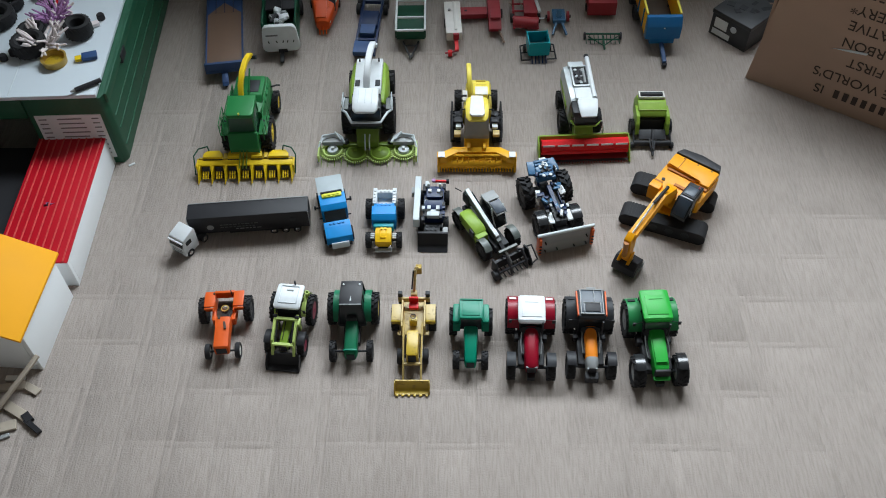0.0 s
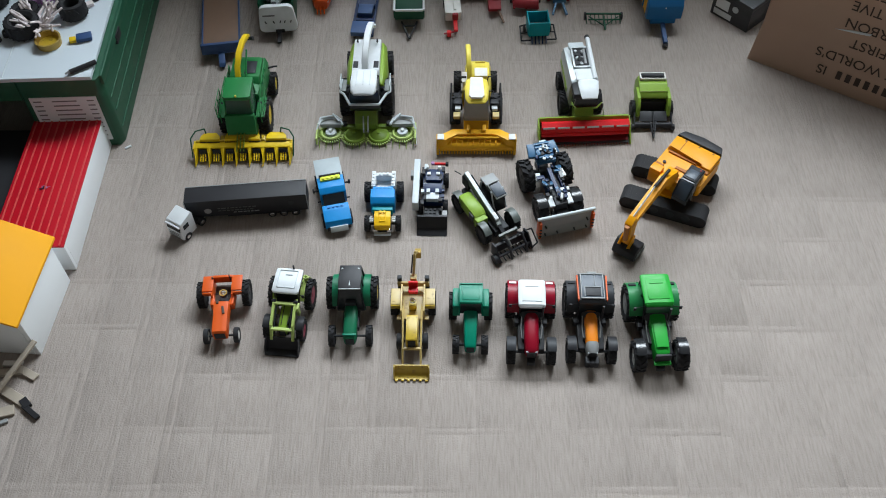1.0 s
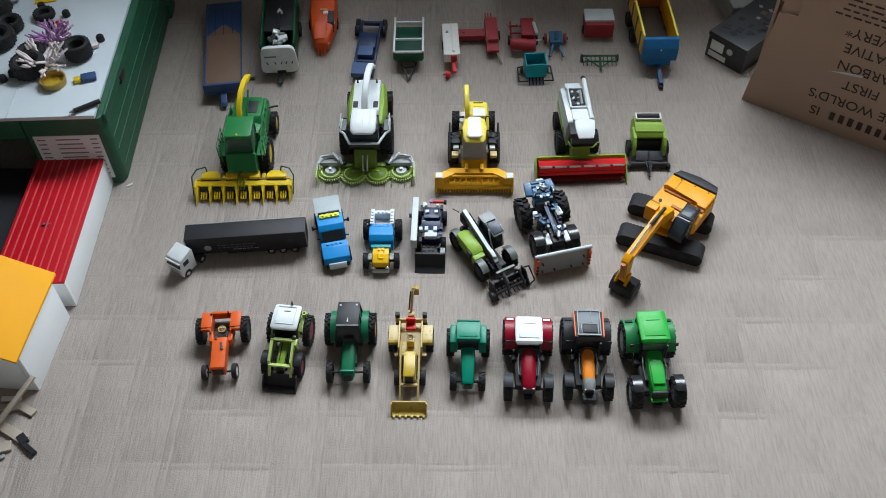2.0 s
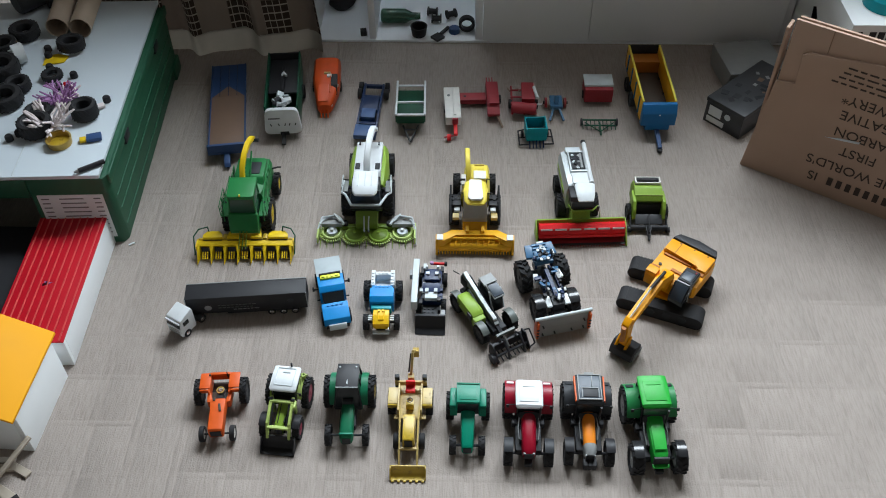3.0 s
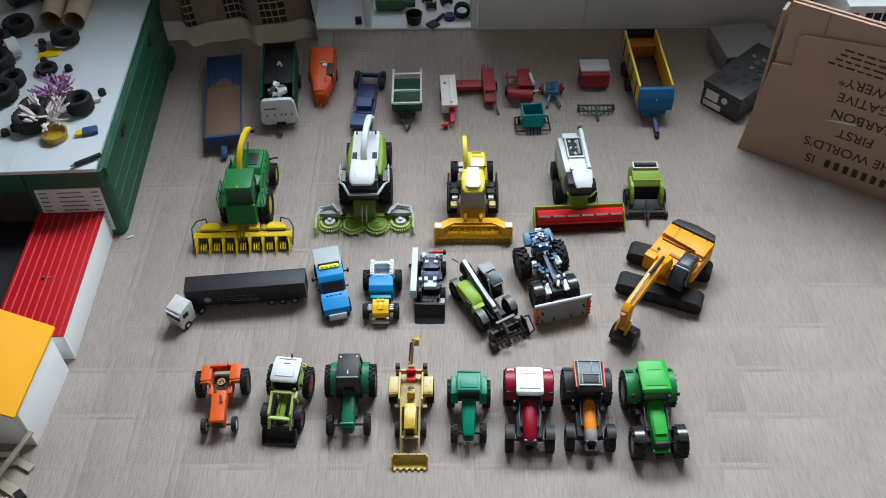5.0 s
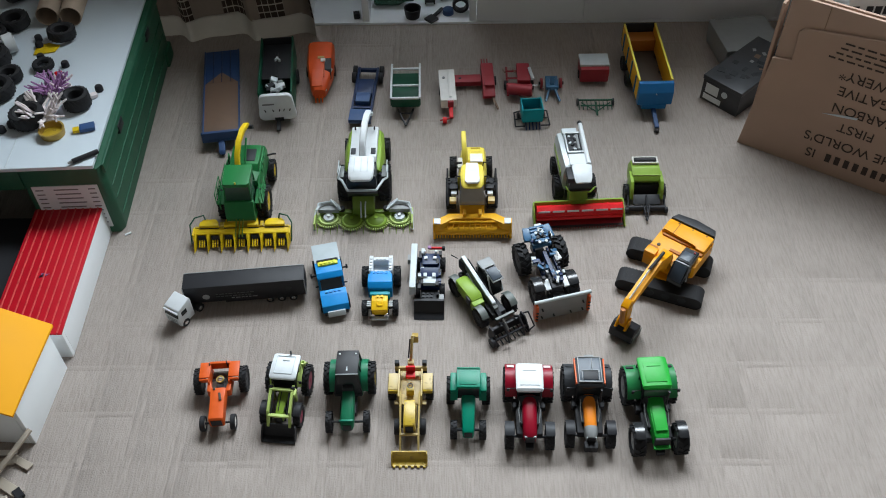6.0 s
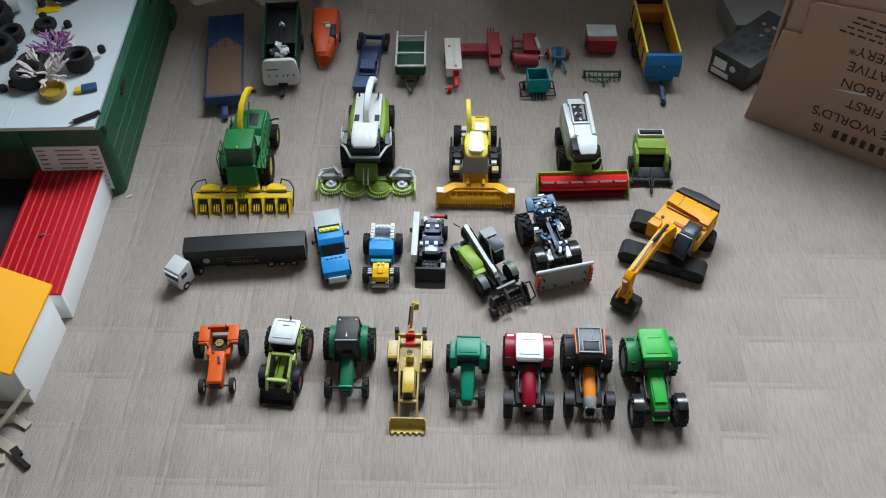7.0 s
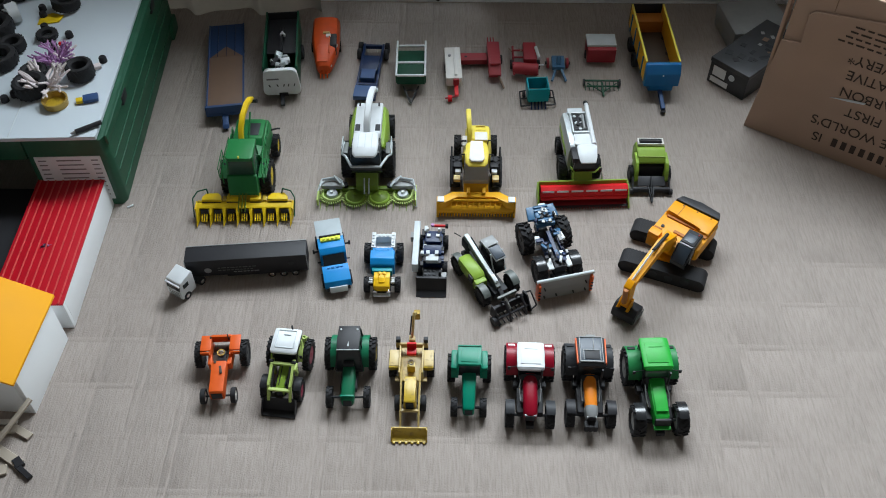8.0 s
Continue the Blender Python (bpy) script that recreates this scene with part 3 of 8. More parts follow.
def game_box():
    t = thing("model_kit_box", 0.634, 1.412, 0, 133, "black printed model kit box on the carpet", "kit box")
    # local: front face along x from 0 (near corner) to 0.095; depth to -y
    W, D, H = 0.09, 0.19, 0.052
    part("body", box(bmesh.new(), W / 2, -D / 2, H / 2, W, D, H, 0.0012), PRINT_DARK, t)
    part("lid", box(bmesh.new(), W / 2, -D / 2, H + 0.004, W + 0.003, D + 0.003, 0.01, 0.0012), PRINT_DARK, t)
    part("label", box(bmesh.new(), 0.066, 0.0006, 0.034, 0.03, 0.0012, 0.022, 0), PAPER, t)
    part("label", box(bmesh.new(), 0.062, 0.0006, 0.012, 0.042, 0.0012, 0.012, 0), PAPER, t)
    part("round_mark", lathe(bmesh.new(), [(0, 0.007), (0.0012, 0.007)], 0.036, 0.0, 0.036, 16, 'Y'), GREY_PALE, t)
    rng = random.Random(9)
    for k in range(16):
        m = [DARK, GREY, DARK, BLACK, BROWN_DECK, DARK][k % 6]
        part("print_patch", box(bmesh.new(), rng.uniform(0.015, W - 0.015), -rng.uniform(0.02, D - 0.03), H + 0.0092, rng.uniform(0.006, 0.02), rng.uniform(0.004, 0.016), 0.0008, 0, (0, 0, rng.uniform(0, 90))), m, t)
    return t


game_box()

t = thing("plastic_tray", 0.7, 1.64, 0, 8, "pale grey translucent plastic tray behind the kit box", "tray")
part("shell", prism(bmesh.new(), [(-0.05, 0), (0.05, 0), (0.062, 0.05), (-0.062, 0.05)], -0.07, 0.06, 0.006), GREY, t)

# only the front left post is known; the body is added to block window light
t = thing("wooden_post_and_blocker", 0.757, 1.772, 0, 0, "dark brown wooden post beside the cabinet, with an added light-blocking body", "cupboard")
part("body", box(bmesh.new(), 0.35, 0.19, 0.505, 0.6, 0.36, 0.93, 0.003), WOOD_DARK, t)
part("leg", box(bmesh.new(), 0.072, 0.03, 0.02, 0.042, 0.042, 0.04, 0.003), WOOD_DARK, t)
part("leg", box(bmesh.new(), 0.62, 0.03, 0.02, 0.042, 0.042, 0.04, 0.003), WOOD_DARK, t)
part("leg", box(bmesh.new(), 0.072, 0.345, 0.02, 0.042, 0.042, 0.04, 0.003), WOOD_DARK, t)
part("leg", box(bmesh.new(), 0.62, 0.345, 0.02, 0.042, 0.042, 0.04, 0.003), WOOD_DARK, t)


def appliance_box():
    t = thing("product_box", 0.812, 1.468, 0.0, 0, "white product box with black print and a turquoise cap on top", "box")
    part("carton", box(bmesh.new(), 0.17, 0.15, 0.12, 0.34, 0.3, 0.24, 0.002), BOX_SIDE, t)
    for k in range(5):
        part("print_mark", box(bmesh.new(), 0.016 + k * 0.017 + (0.01 if k else 0), -0.0006, 0.216, 0.013, 0.0012, 0.018, 0.0002), BLACK, t)
    bm = bmesh.new()
    for y, z in ((0.165, 0.15), (0.185, 0.166), (0.2, 0.158), (0.193, 0.13), (0.175, 0.118)):
        bm.verts.new((-0.0012, y, z))
    bm.verts.ensure_lookup_table()
    bm.faces.new(bm.verts[:])
    bmesh.ops.solidify(bm, geom=bm.faces[:], thickness=-0.001)
    part("emblem", bm, BLACK, t)
    part("cap", lathe(bmesh.new(), [(0.0, 0.045), (0.022, 0.045), (0.034, 0.034)], 0.085, 0.075, 0.24, 28, 'Z'), TURQ, t, "turquoise round cap")
    return t


appliance_box()


# ---- toy tractors, front row ----
ROW1 = "tractors in the front row"


def fender(t, s, x0, x1, y, r, mat, a0=-10, a1=150, thick=0.0016, z=None):
    """A curved mudguard over a rear wheel; angles go from the rear over the top to the front."""
    bm = bmesh.new()
    n = 10
    z = r if z is None else z
    outer, inner = [], []
    for i in range(n + 1):
        a = math.radians(a0 + (a1 - a0) * i / n)
        outer.append((y + math.cos(a) * (r + 0.004), z + math.sin(a) * (r + 0.004)))
        inner.append((y + math.cos(a) * (r + 0.004 - thick), z + math.sin(a) * (r + 0.004 - thick)))
    pts = outer + inner[::-1]
    rings = [[bm.verts.new((s * xx, a, b2)) for a, b2 in pts] for xx in (x0, x1)]
    m = len(pts)
    for i in range(m):
        bm.faces.new((rings[0][i], rings[0][(i + 1) % m], rings[1][(i + 1) % m], rings[1][i]))
    for ring in rings:
        for i in range(n):
            bm.faces.new((ring[i], ring[i + 1], ring[m - 2 - i], ring[m - 1 - i]))
    part("mudguard", bm, mat, t)


def glass_cab(t, y0, y1, hw, z0, z1, rooflab, roofmat, pillar=BLACK, top=0.92, slope=0.006, roof_over=0.003, roof_h=0.006, roof_shape=3.0, y_roof=None):
    """A tractor cab: smoked glass body, pillars and a roof. y0 rear, y1 front (smaller)."""
    bm = prism(bmesh.new(), [(y0 - 0.001, z0), (y1 + 0.001, z0), (y1 + slope, z1), (y0 - 0.003, z1)], -hw + 0.001, hw - 0.001, 0.001, top)
    part("window", bm, GLASS_DARK, t, "smoked cab glazing")
    for s in (-1, 1):
        for ya, yb in ((y1, y1 + slope), (y0, y0 - 0.003), ((y0 + y1) / 2 + 0.004, (y0 + y1) / 2 + 0.003)):
            part("pillar", rod(bmesh.new(), (s * hw, ya, z0), (s * hw * top, yb, z1), 0.0011, 6), pillar, t)
    ra, rb = y_roof or (y0 + roof_over - 0.002, y1 - roof_over + slope * 0.4)
    rw = hw * top + roof_over
    bm = loft(bmesh.new(), [(ra, 0, rw * 0.9, z1, z1 + roof_h * 0.6), (ra - 0.003, 0, rw, z1 - 0.0006, z1 + roof_h), ((ra + rb) / 2, 0, rw * 1.02, z1 - 0.0006, z1 + roof_h * 1.15), (rb + 0.003, 0, rw, z1 - 0.0006, z1 + roof_h), (rb, 0, rw * 0.9, z1, z1 + roof_h * 0.6)], power=roof_shape * 1.6)
    return part("roof", bm, roofmat, t, rooflab)


def mirrors(t, hw, y, z, reach=0.009):
    for s in (-1, 1):
        bm = bmesh.new()
        rod(bm, (s * hw, y, z), (s * (hw + reach), y - 0.002, z), 0.0006, 6)
        box(bm, s * (hw + reach), y - 0.002, z - 0.002, 0.0045, 0.002, 0.007, 0.0006)
        part("mirror", bm, BLACK, t)


def chassis(t, wb, w=0.012, z=0.014, h=0.012, mat=DARK, front=0.01, rear=0.008):
    bm = box(bmesh.new(), 0, -wb / 2 + (rear - front) / 2, z + h / 2, w, wb + front + rear, h, 0.001)
    part("chassis", bm, mat, t)


def axle(t, y, half, z, mat=DARK, r=0.0022):
    part("axle", rod(bmesh.new(), (-half, y, z), (half, y, z), r), mat, t)


def open_orange_tractor():
    t = thing("toy_tractor", -0.3155, 0.757, 0, 4, "worn orange open toy tractor with a bare driver seat", "toy tractor", ROW1)
    wb, R, r = 0.078, 0.0225, 0.014
    chassis(t, wb, 0.014, 0.014, 0.012, DARK, 0.002, 0.004)
    part("hood", loft(bmesh.new(), [(-0.086, 0, 0.0118, 0.016, 0.036), (-0.084, 0, 0.0128, 0.015, 0.038), (-0.05, 0, 0.0126, 0.018, 0.041), (-0.032, 0, 0.0135, 0.02, 0.043), (-0.028, 0, 0.0128, 0.022, 0.042)], 9), ORANGE, t)
    part("hood_slot", box(bmesh.new(), 0.004, -0.044, 0.0416, 0.0042, 0.018, 0.0024, 0.0006, (-4, 0, 12)), BROWN_BED, t)
    part("hood_dash", box(bmesh.new(), -0.006, -0.03, 0.0435, 0.004, 0.006, 0.002, 0.0004), BROWN_BED, t)
    part("grille", box(bmesh.new(), 0, -0.0866, 0.026, 0.018, 0.0014, 0.014, 0.0004), DARK, t)
    # flared cowl between hood and pit
    for s in (-1, 1):
        part("cowl", slab(bmesh.new(), [(s * 0.0128, -0.032), (s * 0.0195, -0.03), (s * 0.021, -0.004), (s * 0.017, -0.004), (s * 0.012, -0.024)], 0.02, 0.037, 0.0012), ORANGE, t)
        bm = bmesh.new()
        box(bm, s * 0.0245, 0.006, 0.0455, 0.018, 0.031, 0.0032, 0.0014)
        box(bm, s * 0.017, 0.002, 0.032, 0.0022, 0.038, 0.026, 0.0006)
        box(bm, s * 0.0245, -0.0105, 0.039, 0.0175, 0.0028, 0.013, 0.001, (16, 0, 0))
        part("mudguard", bm, ORANGE, t)
    part("rear_plate", box(bmesh.new(), 0, 0.0195, 0.04, 0.034, 0.005, 0.016, 0.0012), ORANGE, t)
    part("floor_plate", box(bmesh.new(), 0, -0.004, 0.0225, 0.031, 0.044, 0.002, 0.0004), BROWN_BED, t)
    part("lever", rod(bmesh.new(), (0.012, 0.016, 0.04), (0.0115, 0.017, 0.054), 0.0011, 6), DARK, t)
    part("plate_pin", lathe(bmesh.new(), [(0, 0.0018), (0.003, 0.0015)], -0.0175, 0.016, 0.047, 8, 'Z'), BROWN_BED, t)
    part("gear_cover", lathe(bmesh.new(), [(0, 0.0065), (0.006, 0.006), (0.008, 0.004)], 0, -0.002, 0.0235, 16, 'Z'), STEEL, t)
    part("steering_ring", lathe(bmesh.new(), [(0, 0.0068), (0.0016, 0.0068), (0.0016, 0.005), (0, 0.005)], 0, -0.006, 0.034, 16, 'Z', closed=True), BRASS, t)
    pair_wheels(t, 0.038, 0, R, 0.0125, DARK, lugs=16)
    axle(t, 0, 0.036, R)
    axle(t, -wb, 0.024, r, DARK, 0.0018)
    for s in (-1, 1):
        wheel(t, s * 0.025, -wb, r, 0.0085, WHITE_DULL, lugs=0, hole=0.6)
    t.scale = (0.92, 0.93, 0.92)
    return t


open_orange_tractor()


def loader_tractor():
    t = thing("toy_tractor", -0.207, 0.756, 0, -5.5, "lime green toy tractor with front loader and black bucket", "toy tractor", ROW1)
    wb, R, r = 0.07, 0.0275, 0.0195
    chassis(t, wb, 0.016, 0.016, 0.016, BLACK)
    part("engine", box(bmesh.new(), 0, -0.05, 0.034, 0.019, 0.05, 0.016, 0.002), BLACK, t)
    part("hood", loft(bmesh.new(), [(-0.086, 0, 0.006, 0.022, 0.037), (-0.08, 0, 0.0075, 0.02, 0.042), (-0.04, 0.001, 0.009, 0.026, 0.05), (-0.034, 0.001, 0.0085, 0.028, 0.05)], 5), LIME, t)
    part("hood_line", box(bmesh.new(), -0.002, -0.06, 0.0465, 0.0012, 0.036, 0.0016, 0.0003, (11, 0, 0)), BLACK, t)
    part("grille", box(bmesh.new(), 0, -0.0864, 0.03, 0.011, 0.002, 0.014, 0.0006), BLACK, t)
    part("dash", box(bmesh.new(), 0, -0.034, 0.046, 0.034, 0.008, 0.014, 0.002), BLACK, t)
    roof = glass_cab(t, 0.016, -0.034, 0.0205, 0.035, 0.072, "white cab roof with a raised panel", WHITE, BLACK, 0.97, 0.006, 0.003, 0.006, 4.0)
    bm = bmesh.new()
    for x, y, a, b2 in ((0, 0.0105, 0.03, 0.0014), (0, -0.0255, 0.03, 0.0014), (-0.0155, -0.0075, 0.0014, 0.035), (0.0155, -0.0075, 0.0014, 0.035)):
        box(bm, x, y, 0.0786, a, b2, 0.0016, 0.0004)
    part("roof_panel", bm, GREY_PALE, roof)
    part("roof_latch", box(bmesh.new(), 0.001, 0.0015, 0.0792, 0.012, 0.0022, 0.0016, 0.0005), GREY_PALE, roof)
    part("beacon", rod(bmesh.new(), (0.006, 0.016, 0.076), (0.006, 0.0165, 0.085), 0.0017), BLACK, t)
    part("air_filter", lathe(bmesh.new(), [(0, 0.0042), (0.008, 0.0042), (0.008, 0.0026), (0.003, 0.0024)], 0.0265, 0.008, 0.06, 14, 'Z'), LIME_PALE, t)
    part("grab_bar", bar(bmesh.new(), (0.0245, 0.008, 0.068), (0.0245, -0.02, 0.05), 0.002, 0.002), LIME_PALE, t)
    mirrors(t, 0.022, -0.03, 0.066, 0.007)
    for s in (-1, 1):
        # right mudguard paler: the brighter light on that side is put into its colour
        fender(t, s, 0.02, 0.0275, 0, R, LIME if s < 0 else LIME_PALE, 5, 150)
        wheel(t, s * 0.0315, 0, R, 0.0125, MAROON_RIM)
        wheel(t, s * 0.0285, -wb, r, 0.0125, MAROON_RIM, lugs=14)
        fender(t, s, 0.0225, 0.0345, -wb, r, BLACK, 45, 125)
    axle(t, -wb, 0.03, r)
    # front loader: posts, two arms, cross bars and rams
    for s in (-1, 1):
        part("loader_post", bar(bmesh.new(), (s * 0.0185, -0.04, 0.022), (s * 0.0185, -0.04, 0.062), 0.005, 0.007), LIME_PALE, t)
        part("loader_arm", bar(bmesh.new(), (s * 0.0185, -0.042, 0.06), (s * 0.0185, -0.082, 0.044), 0.0048, 0.007), LIME_PALE, t)
        part("loader_link", bar(bmesh.new(), (s * 0.0185, -0.08, 0.045), (s * 0.0185, -0.094, 0.02), 0.0046, 0.006), LIME_PALE, t)
        part("ram", rod(bmesh.new(), (s * 0.0185, -0.046, 0.045), (s * 0.0185, -0.08, 0.036), 0.0013, 8), STEEL, t)
        part("bucket_ram", rod(bmesh.new(), (s * 0.0135, -0.05, 0.058), (s * 0.0135, -0.088, 0.04), 0.0013, 8), BLACK, t)
        part("arm_pin", rod(bmesh.new(), (s * 0.0155, -0.043, 0.062), (s * 0.0225, -0.043, 0.062), 0.003, 10), DARK, t)
    part("cross_bar", bar(bmesh.new(), (-0.0205, -0.046, 0.06), (0.0205, -0.046, 0.06), 0.0055, 0.004), LIME_PALE, t)
    part("cross_bar", bar(bmesh.new(), (-0.0185, -0.086, 0.041), (0.0185, -0.086, 0.041), 0.006, 0.004), LIME_PALE, t)
    part("arm_bracket", box(bmesh.new(), 0.0235, -0.05, 0.058, 0.004, 0.014, 0.008, 0.001), LIME_PALE, t)
    bucket(t, -0.091, 0.058, 0.024, 0.024, BLACK)
    t.scale = (0.9, 0.88, 0.93)
    return t


def bucket(t, y, w, d, h, mat, lab="", z=0.001, name="bucket"):
    """An open scoop whose mouth faces forward; y is its back."""
    th = 0.0018
    prof_o = [(y, z + h), (y - 0.004, z + h * 0.25), (y - 0.01, z), (y - d, z)]
    prof_i = [(y - d, z + th), (y - 0.0105, z + th), (y - 0.004 - th, z + h * 0.3), (y - th, z + h)]
    bm = prism(bmesh.new(), prof_o + prof_i, -w / 2, w / 2, 0)
    for s in (-1, 1):
        x = s * (w / 2 - th / 2)
        prism(bm, [(y, z + h), (y - 0.004, z + h * 0.25), (y - 0.01, z), (y - d, z), (y - d * 0.8, z + h * 0.55), (y - d * 0.3, z + h)], x - th / 2, x + th / 2, 0)
    return part(name, bm, mat, t, lab)


loader_tractor()


def classic_green_tractor():
    t = thing("toy_tractor", -0.112, 0.757, 0, 0.5, "dark green classic toy tractor with black canopy roof", "toy tractor", ROW1)
    wb, R, r = 0.074, 0.0255, 0.0165
    G = GREEN_CLASSIC
    chassis(t, wb, 0.012, 0.015, 0.012, G, 0.006)
    # black box in place of the shade under the tractor
    part("underbody_shade", box(bmesh.new(), 0, -0.03, 0.02, 0.026, 0.07, 0.012, 0.003), BLACK, t)
    part("hood", loft(bmesh.new(), [(-0.088, 0, 0.0085, 0.013, 0.032), (-0.083, 0, 0.0105, 0.012, 0.0355), (-0.055, 0, 0.0105, 0.016, 0.039), (-0.03, 0, 0.0095, 0.02, 0.044), (-0.026, 0, 0.0085, 0.022, 0.043)], 3.6), G, t)
    part("grille", box(bmesh.new(), 0, -0.0884, 0.022, 0.013, 0.0016, 0.014, 0.0006), DARK, t)
    bm = box(bmesh.new(), 0, -0.0835, 0.0352, 0.021, 0.003, 0.0018, 0.0006)
    part("headlight_strip", bm, TEAL, t)
    # tapered cab with a small canopy
    part("cab_window", prism(bmesh.new(), [(0.016, 0.034), (-0.036, 0.034), (-0.024, 0.072), (0.015, 0.072)], -0.0205, 0.0205, 0.001, 0.76), GLASS_DARK, t, "smoked cab glazing")
    for s in (-1, 1):
        for y, yt in ((-0.036, -0.024), (0.016, 0.015), (-0.008, -0.005)):
            part("pillar", rod(bmesh.new(), (s * 0.0208, y, 0.034), (s * 0.016, yt, 0.072), 0.0012, 6), BLACK, t)
    part("cab_sill", box(bmesh.new(), 0, -0.01, 0.032, 0.042, 0.054, 0.005, 0.001), BLACK, t)
    part("dash", box(bmesh.new(), 0, -0.034, 0.047, 0.016, 0.006, 0.008, 0.001), DARK, t)
    roof = part("roof", slab(bmesh.new(), [(-0.0165, 0.017), (0.0165, 0.017), (0.0175, -0.004), (0.0172, -0.0265), (-0.0172, -0.0265), (-0.0175, -0.004)], 0.072, 0.0755, 0.0012), BLACK, t, "black canopy roof")
    part("roof_rim", box(bmesh.new(), 0, -0.0268, 0.0742, 0.034, 0.0012, 0.0018, 0.0003), GREY_PALE, roof)
    for s in (-1, 1):
        part("roof_lamp", lathe(bmesh.new(), [(0, 0.0017), (0.0012, 0.0014)], s * 0.0125, 0.01, 0.0755, 10, 'Z'), WHITE, roof)
    part("roof_mark", slab(bmesh.new(), [(-0.0013, -0.021), (0.0013, -0.021), (0, -0.012)], 0.0755, 0.076, 0), GREY_PALE, roof)
    for s in (-1, 1):
        fender(t, s, 0.0185, 0.0295, 0, R, G, -12, 170, 0.0018)
        part("mudguard_side", prism(bmesh.new(), [(0.026, R * 0.9), (0.022, R * 1.75), (0.004, R * 2.1), (-0.016, R * 1.85), (-0.028, R * 1.1), (-0.03, R * 0.8)], s * 0.02 - 0.0012, s * 0.02 + 0.0012, 0.0006), G, t)
        wheel(t, s * 0.034, 0, R, 0.0115, YELLOW_RIM, hubmat=YELLOW_RIM)
        wheel(t, s * 0.0285, -wb, r, 0.0095, DARK, lugs=12)
    axle(t, -wb, 0.028, r, DARK, 0.0018)
    return t


classic_green_tractor()


def backhoe():
    t = thing("toy_backhoe_loader", -0.0165, 0.742, 0, 0, "worn cream yellow metal toy backhoe loader, digger arm raised behind", "toy digger", ROW1)
    R, r, wb = 0.019, 0.013, 0.066
    part("chassis", box(bmesh.new(), 0, -0.034, 0.02, 0.02, 0.09, 0.012, 0.001), CREAM, t)
    part("hood", loft(bmesh.new(), [(-0.083, 0, 0.0082, 0.02, 0.0445), (-0.081, 0, 0.0088, 0.019, 0.0455), (-0.042, 0, 0.009, 0.02, 0.047), (-0.04, 0, 0.0085, 0.021, 0.046)], 14), MUSTARD, t, "mustard yellow engine hood")
    part("grille", box(bmesh.new(), 0, -0.0834, 0.032, 0.012, 0.0015, 0.018, 0.0004), DARK, t)
    bm = bmesh.new()
    box(bm, 0, -0.004, 0.025, 0.036, 0.062, 0.004, 0.001)
    for s in (-1, 1):
        box(bm, s * 0.0175, -0.008, 0.036, 0.0025, 0.05, 0.022, 0.0008)
    box(bm, 0, 0.022, 0.04, 0.05, 0.004, 0.01, 0.001)
    part("driver_tub", bm, CREAM, t)
    for s in (-1, 1):
        part("mudguard", box(bmesh.new(), s * 0.0265, -0.002, 0.039, 0.0155, 0.03, 0.0035, 0.001), CREAM, t)
        part("mudguard_front", box(bmesh.new(), s * 0.0265, -0.0165, 0.0335, 0.0155, 0.003, 0.013, 0.0008, (15, 0, 0)), MUSTARD, t)
        wheel(t, s * 0.0295, 0, R, 0.0115, DARK, lugs=14)
        wheel(t, s * 0.0195, -wb, r, 0.009, DARK, lugs=0, tyre=RUBBER)
        part("step", box(bmesh.new(), s * 0.0195, -0.03, 0.024, 0.01, 0.008, 0.002, 0.0005), CREAM, t)
    axle(t, -wb, 0.021, r)
    bm = box(bmesh.new(), 0, 0.008, 0.0425, 0.015, 0.012, 0.006, 0.002)
    box(bm, 0, 0.015, 0.05, 0.015, 0.004, 0.012, 0.0018)
    part("seat", bm, RED_BRIGHT, t, "bright red driver seat")
    part("console", box(bmesh.new(), 0, -0.0165, 0.036, 0.012, 0.009, 0.014, 0.001), MUSTARD, t)
    part("steering_wheel", lathe(bmesh.new(), [(0, 0.0045), (0.001, 0.0045), (0.001, 0.0035), (0, 0.0035)], 0, -0.014, 0.0455, 14, 'Z', closed=True), BLACK, t)
    # front loader
    for s in (-1, 1):
        part("loader_arm", bar(bmesh.new(), (s * 0.0145, -0.024, 0.044), (s * 0.0135, -0.088, 0.026), 0.003, 0.006), CREAM, t)
        part("loader_link", bar(bmesh.new(), (s * 0.0135, -0.087, 0.027), (s * 0.0135, -0.112, 0.01), 0.003, 0.005), CREAM, t)
        part("ram", rod(bmesh.new(), (s * 0.0145, -0.03, 0.03), (s * 0.0145, -0.076, 0.026), 0.0013, 8), STEEL, t)
    part("cross_bar", bar(bmesh.new(), (-0.014, -0.088, 0.027), (0.014, -0.088, 0.027), 0.004, 0.004), CREAM, t)
    bk = bucket(t, -0.1095, 0.054, 0.017, 0.016, MUSTARD, "worn mustard bucket")
    for k in range(6):
        part("bucket_tooth", box(bmesh.new(), -0.0225 + k * 0.009, -0.1275, 0.002, 0.004, 0.004, 0.002, 0.0004), MUSTARD, bk)
    # digger arm behind
    part("swing_post", box(bmesh.new(), 0, 0.03, 0.034, 0.01, 0.01, 0.03, 0.0015), CREAM, t)
    for s in (-1, 1):
        part("stabiliser", box(bmesh.new(), s * 0.0215, 0.027, 0.032, 0.007, 0.007, 0.04, 0.001), DARK, t)
    part("boom", bar(bmesh.new(), (0.0, 0.032, 0.045), (0.003, 0.05, 0.083), 0.0036, 0.006), CREAM, t)
    part("dipper", bar(bmesh.new(), (0.003, 0.049, 0.085), (0.0055, 0.064, 0.068), 0.004, 0.005), CREAM, t)
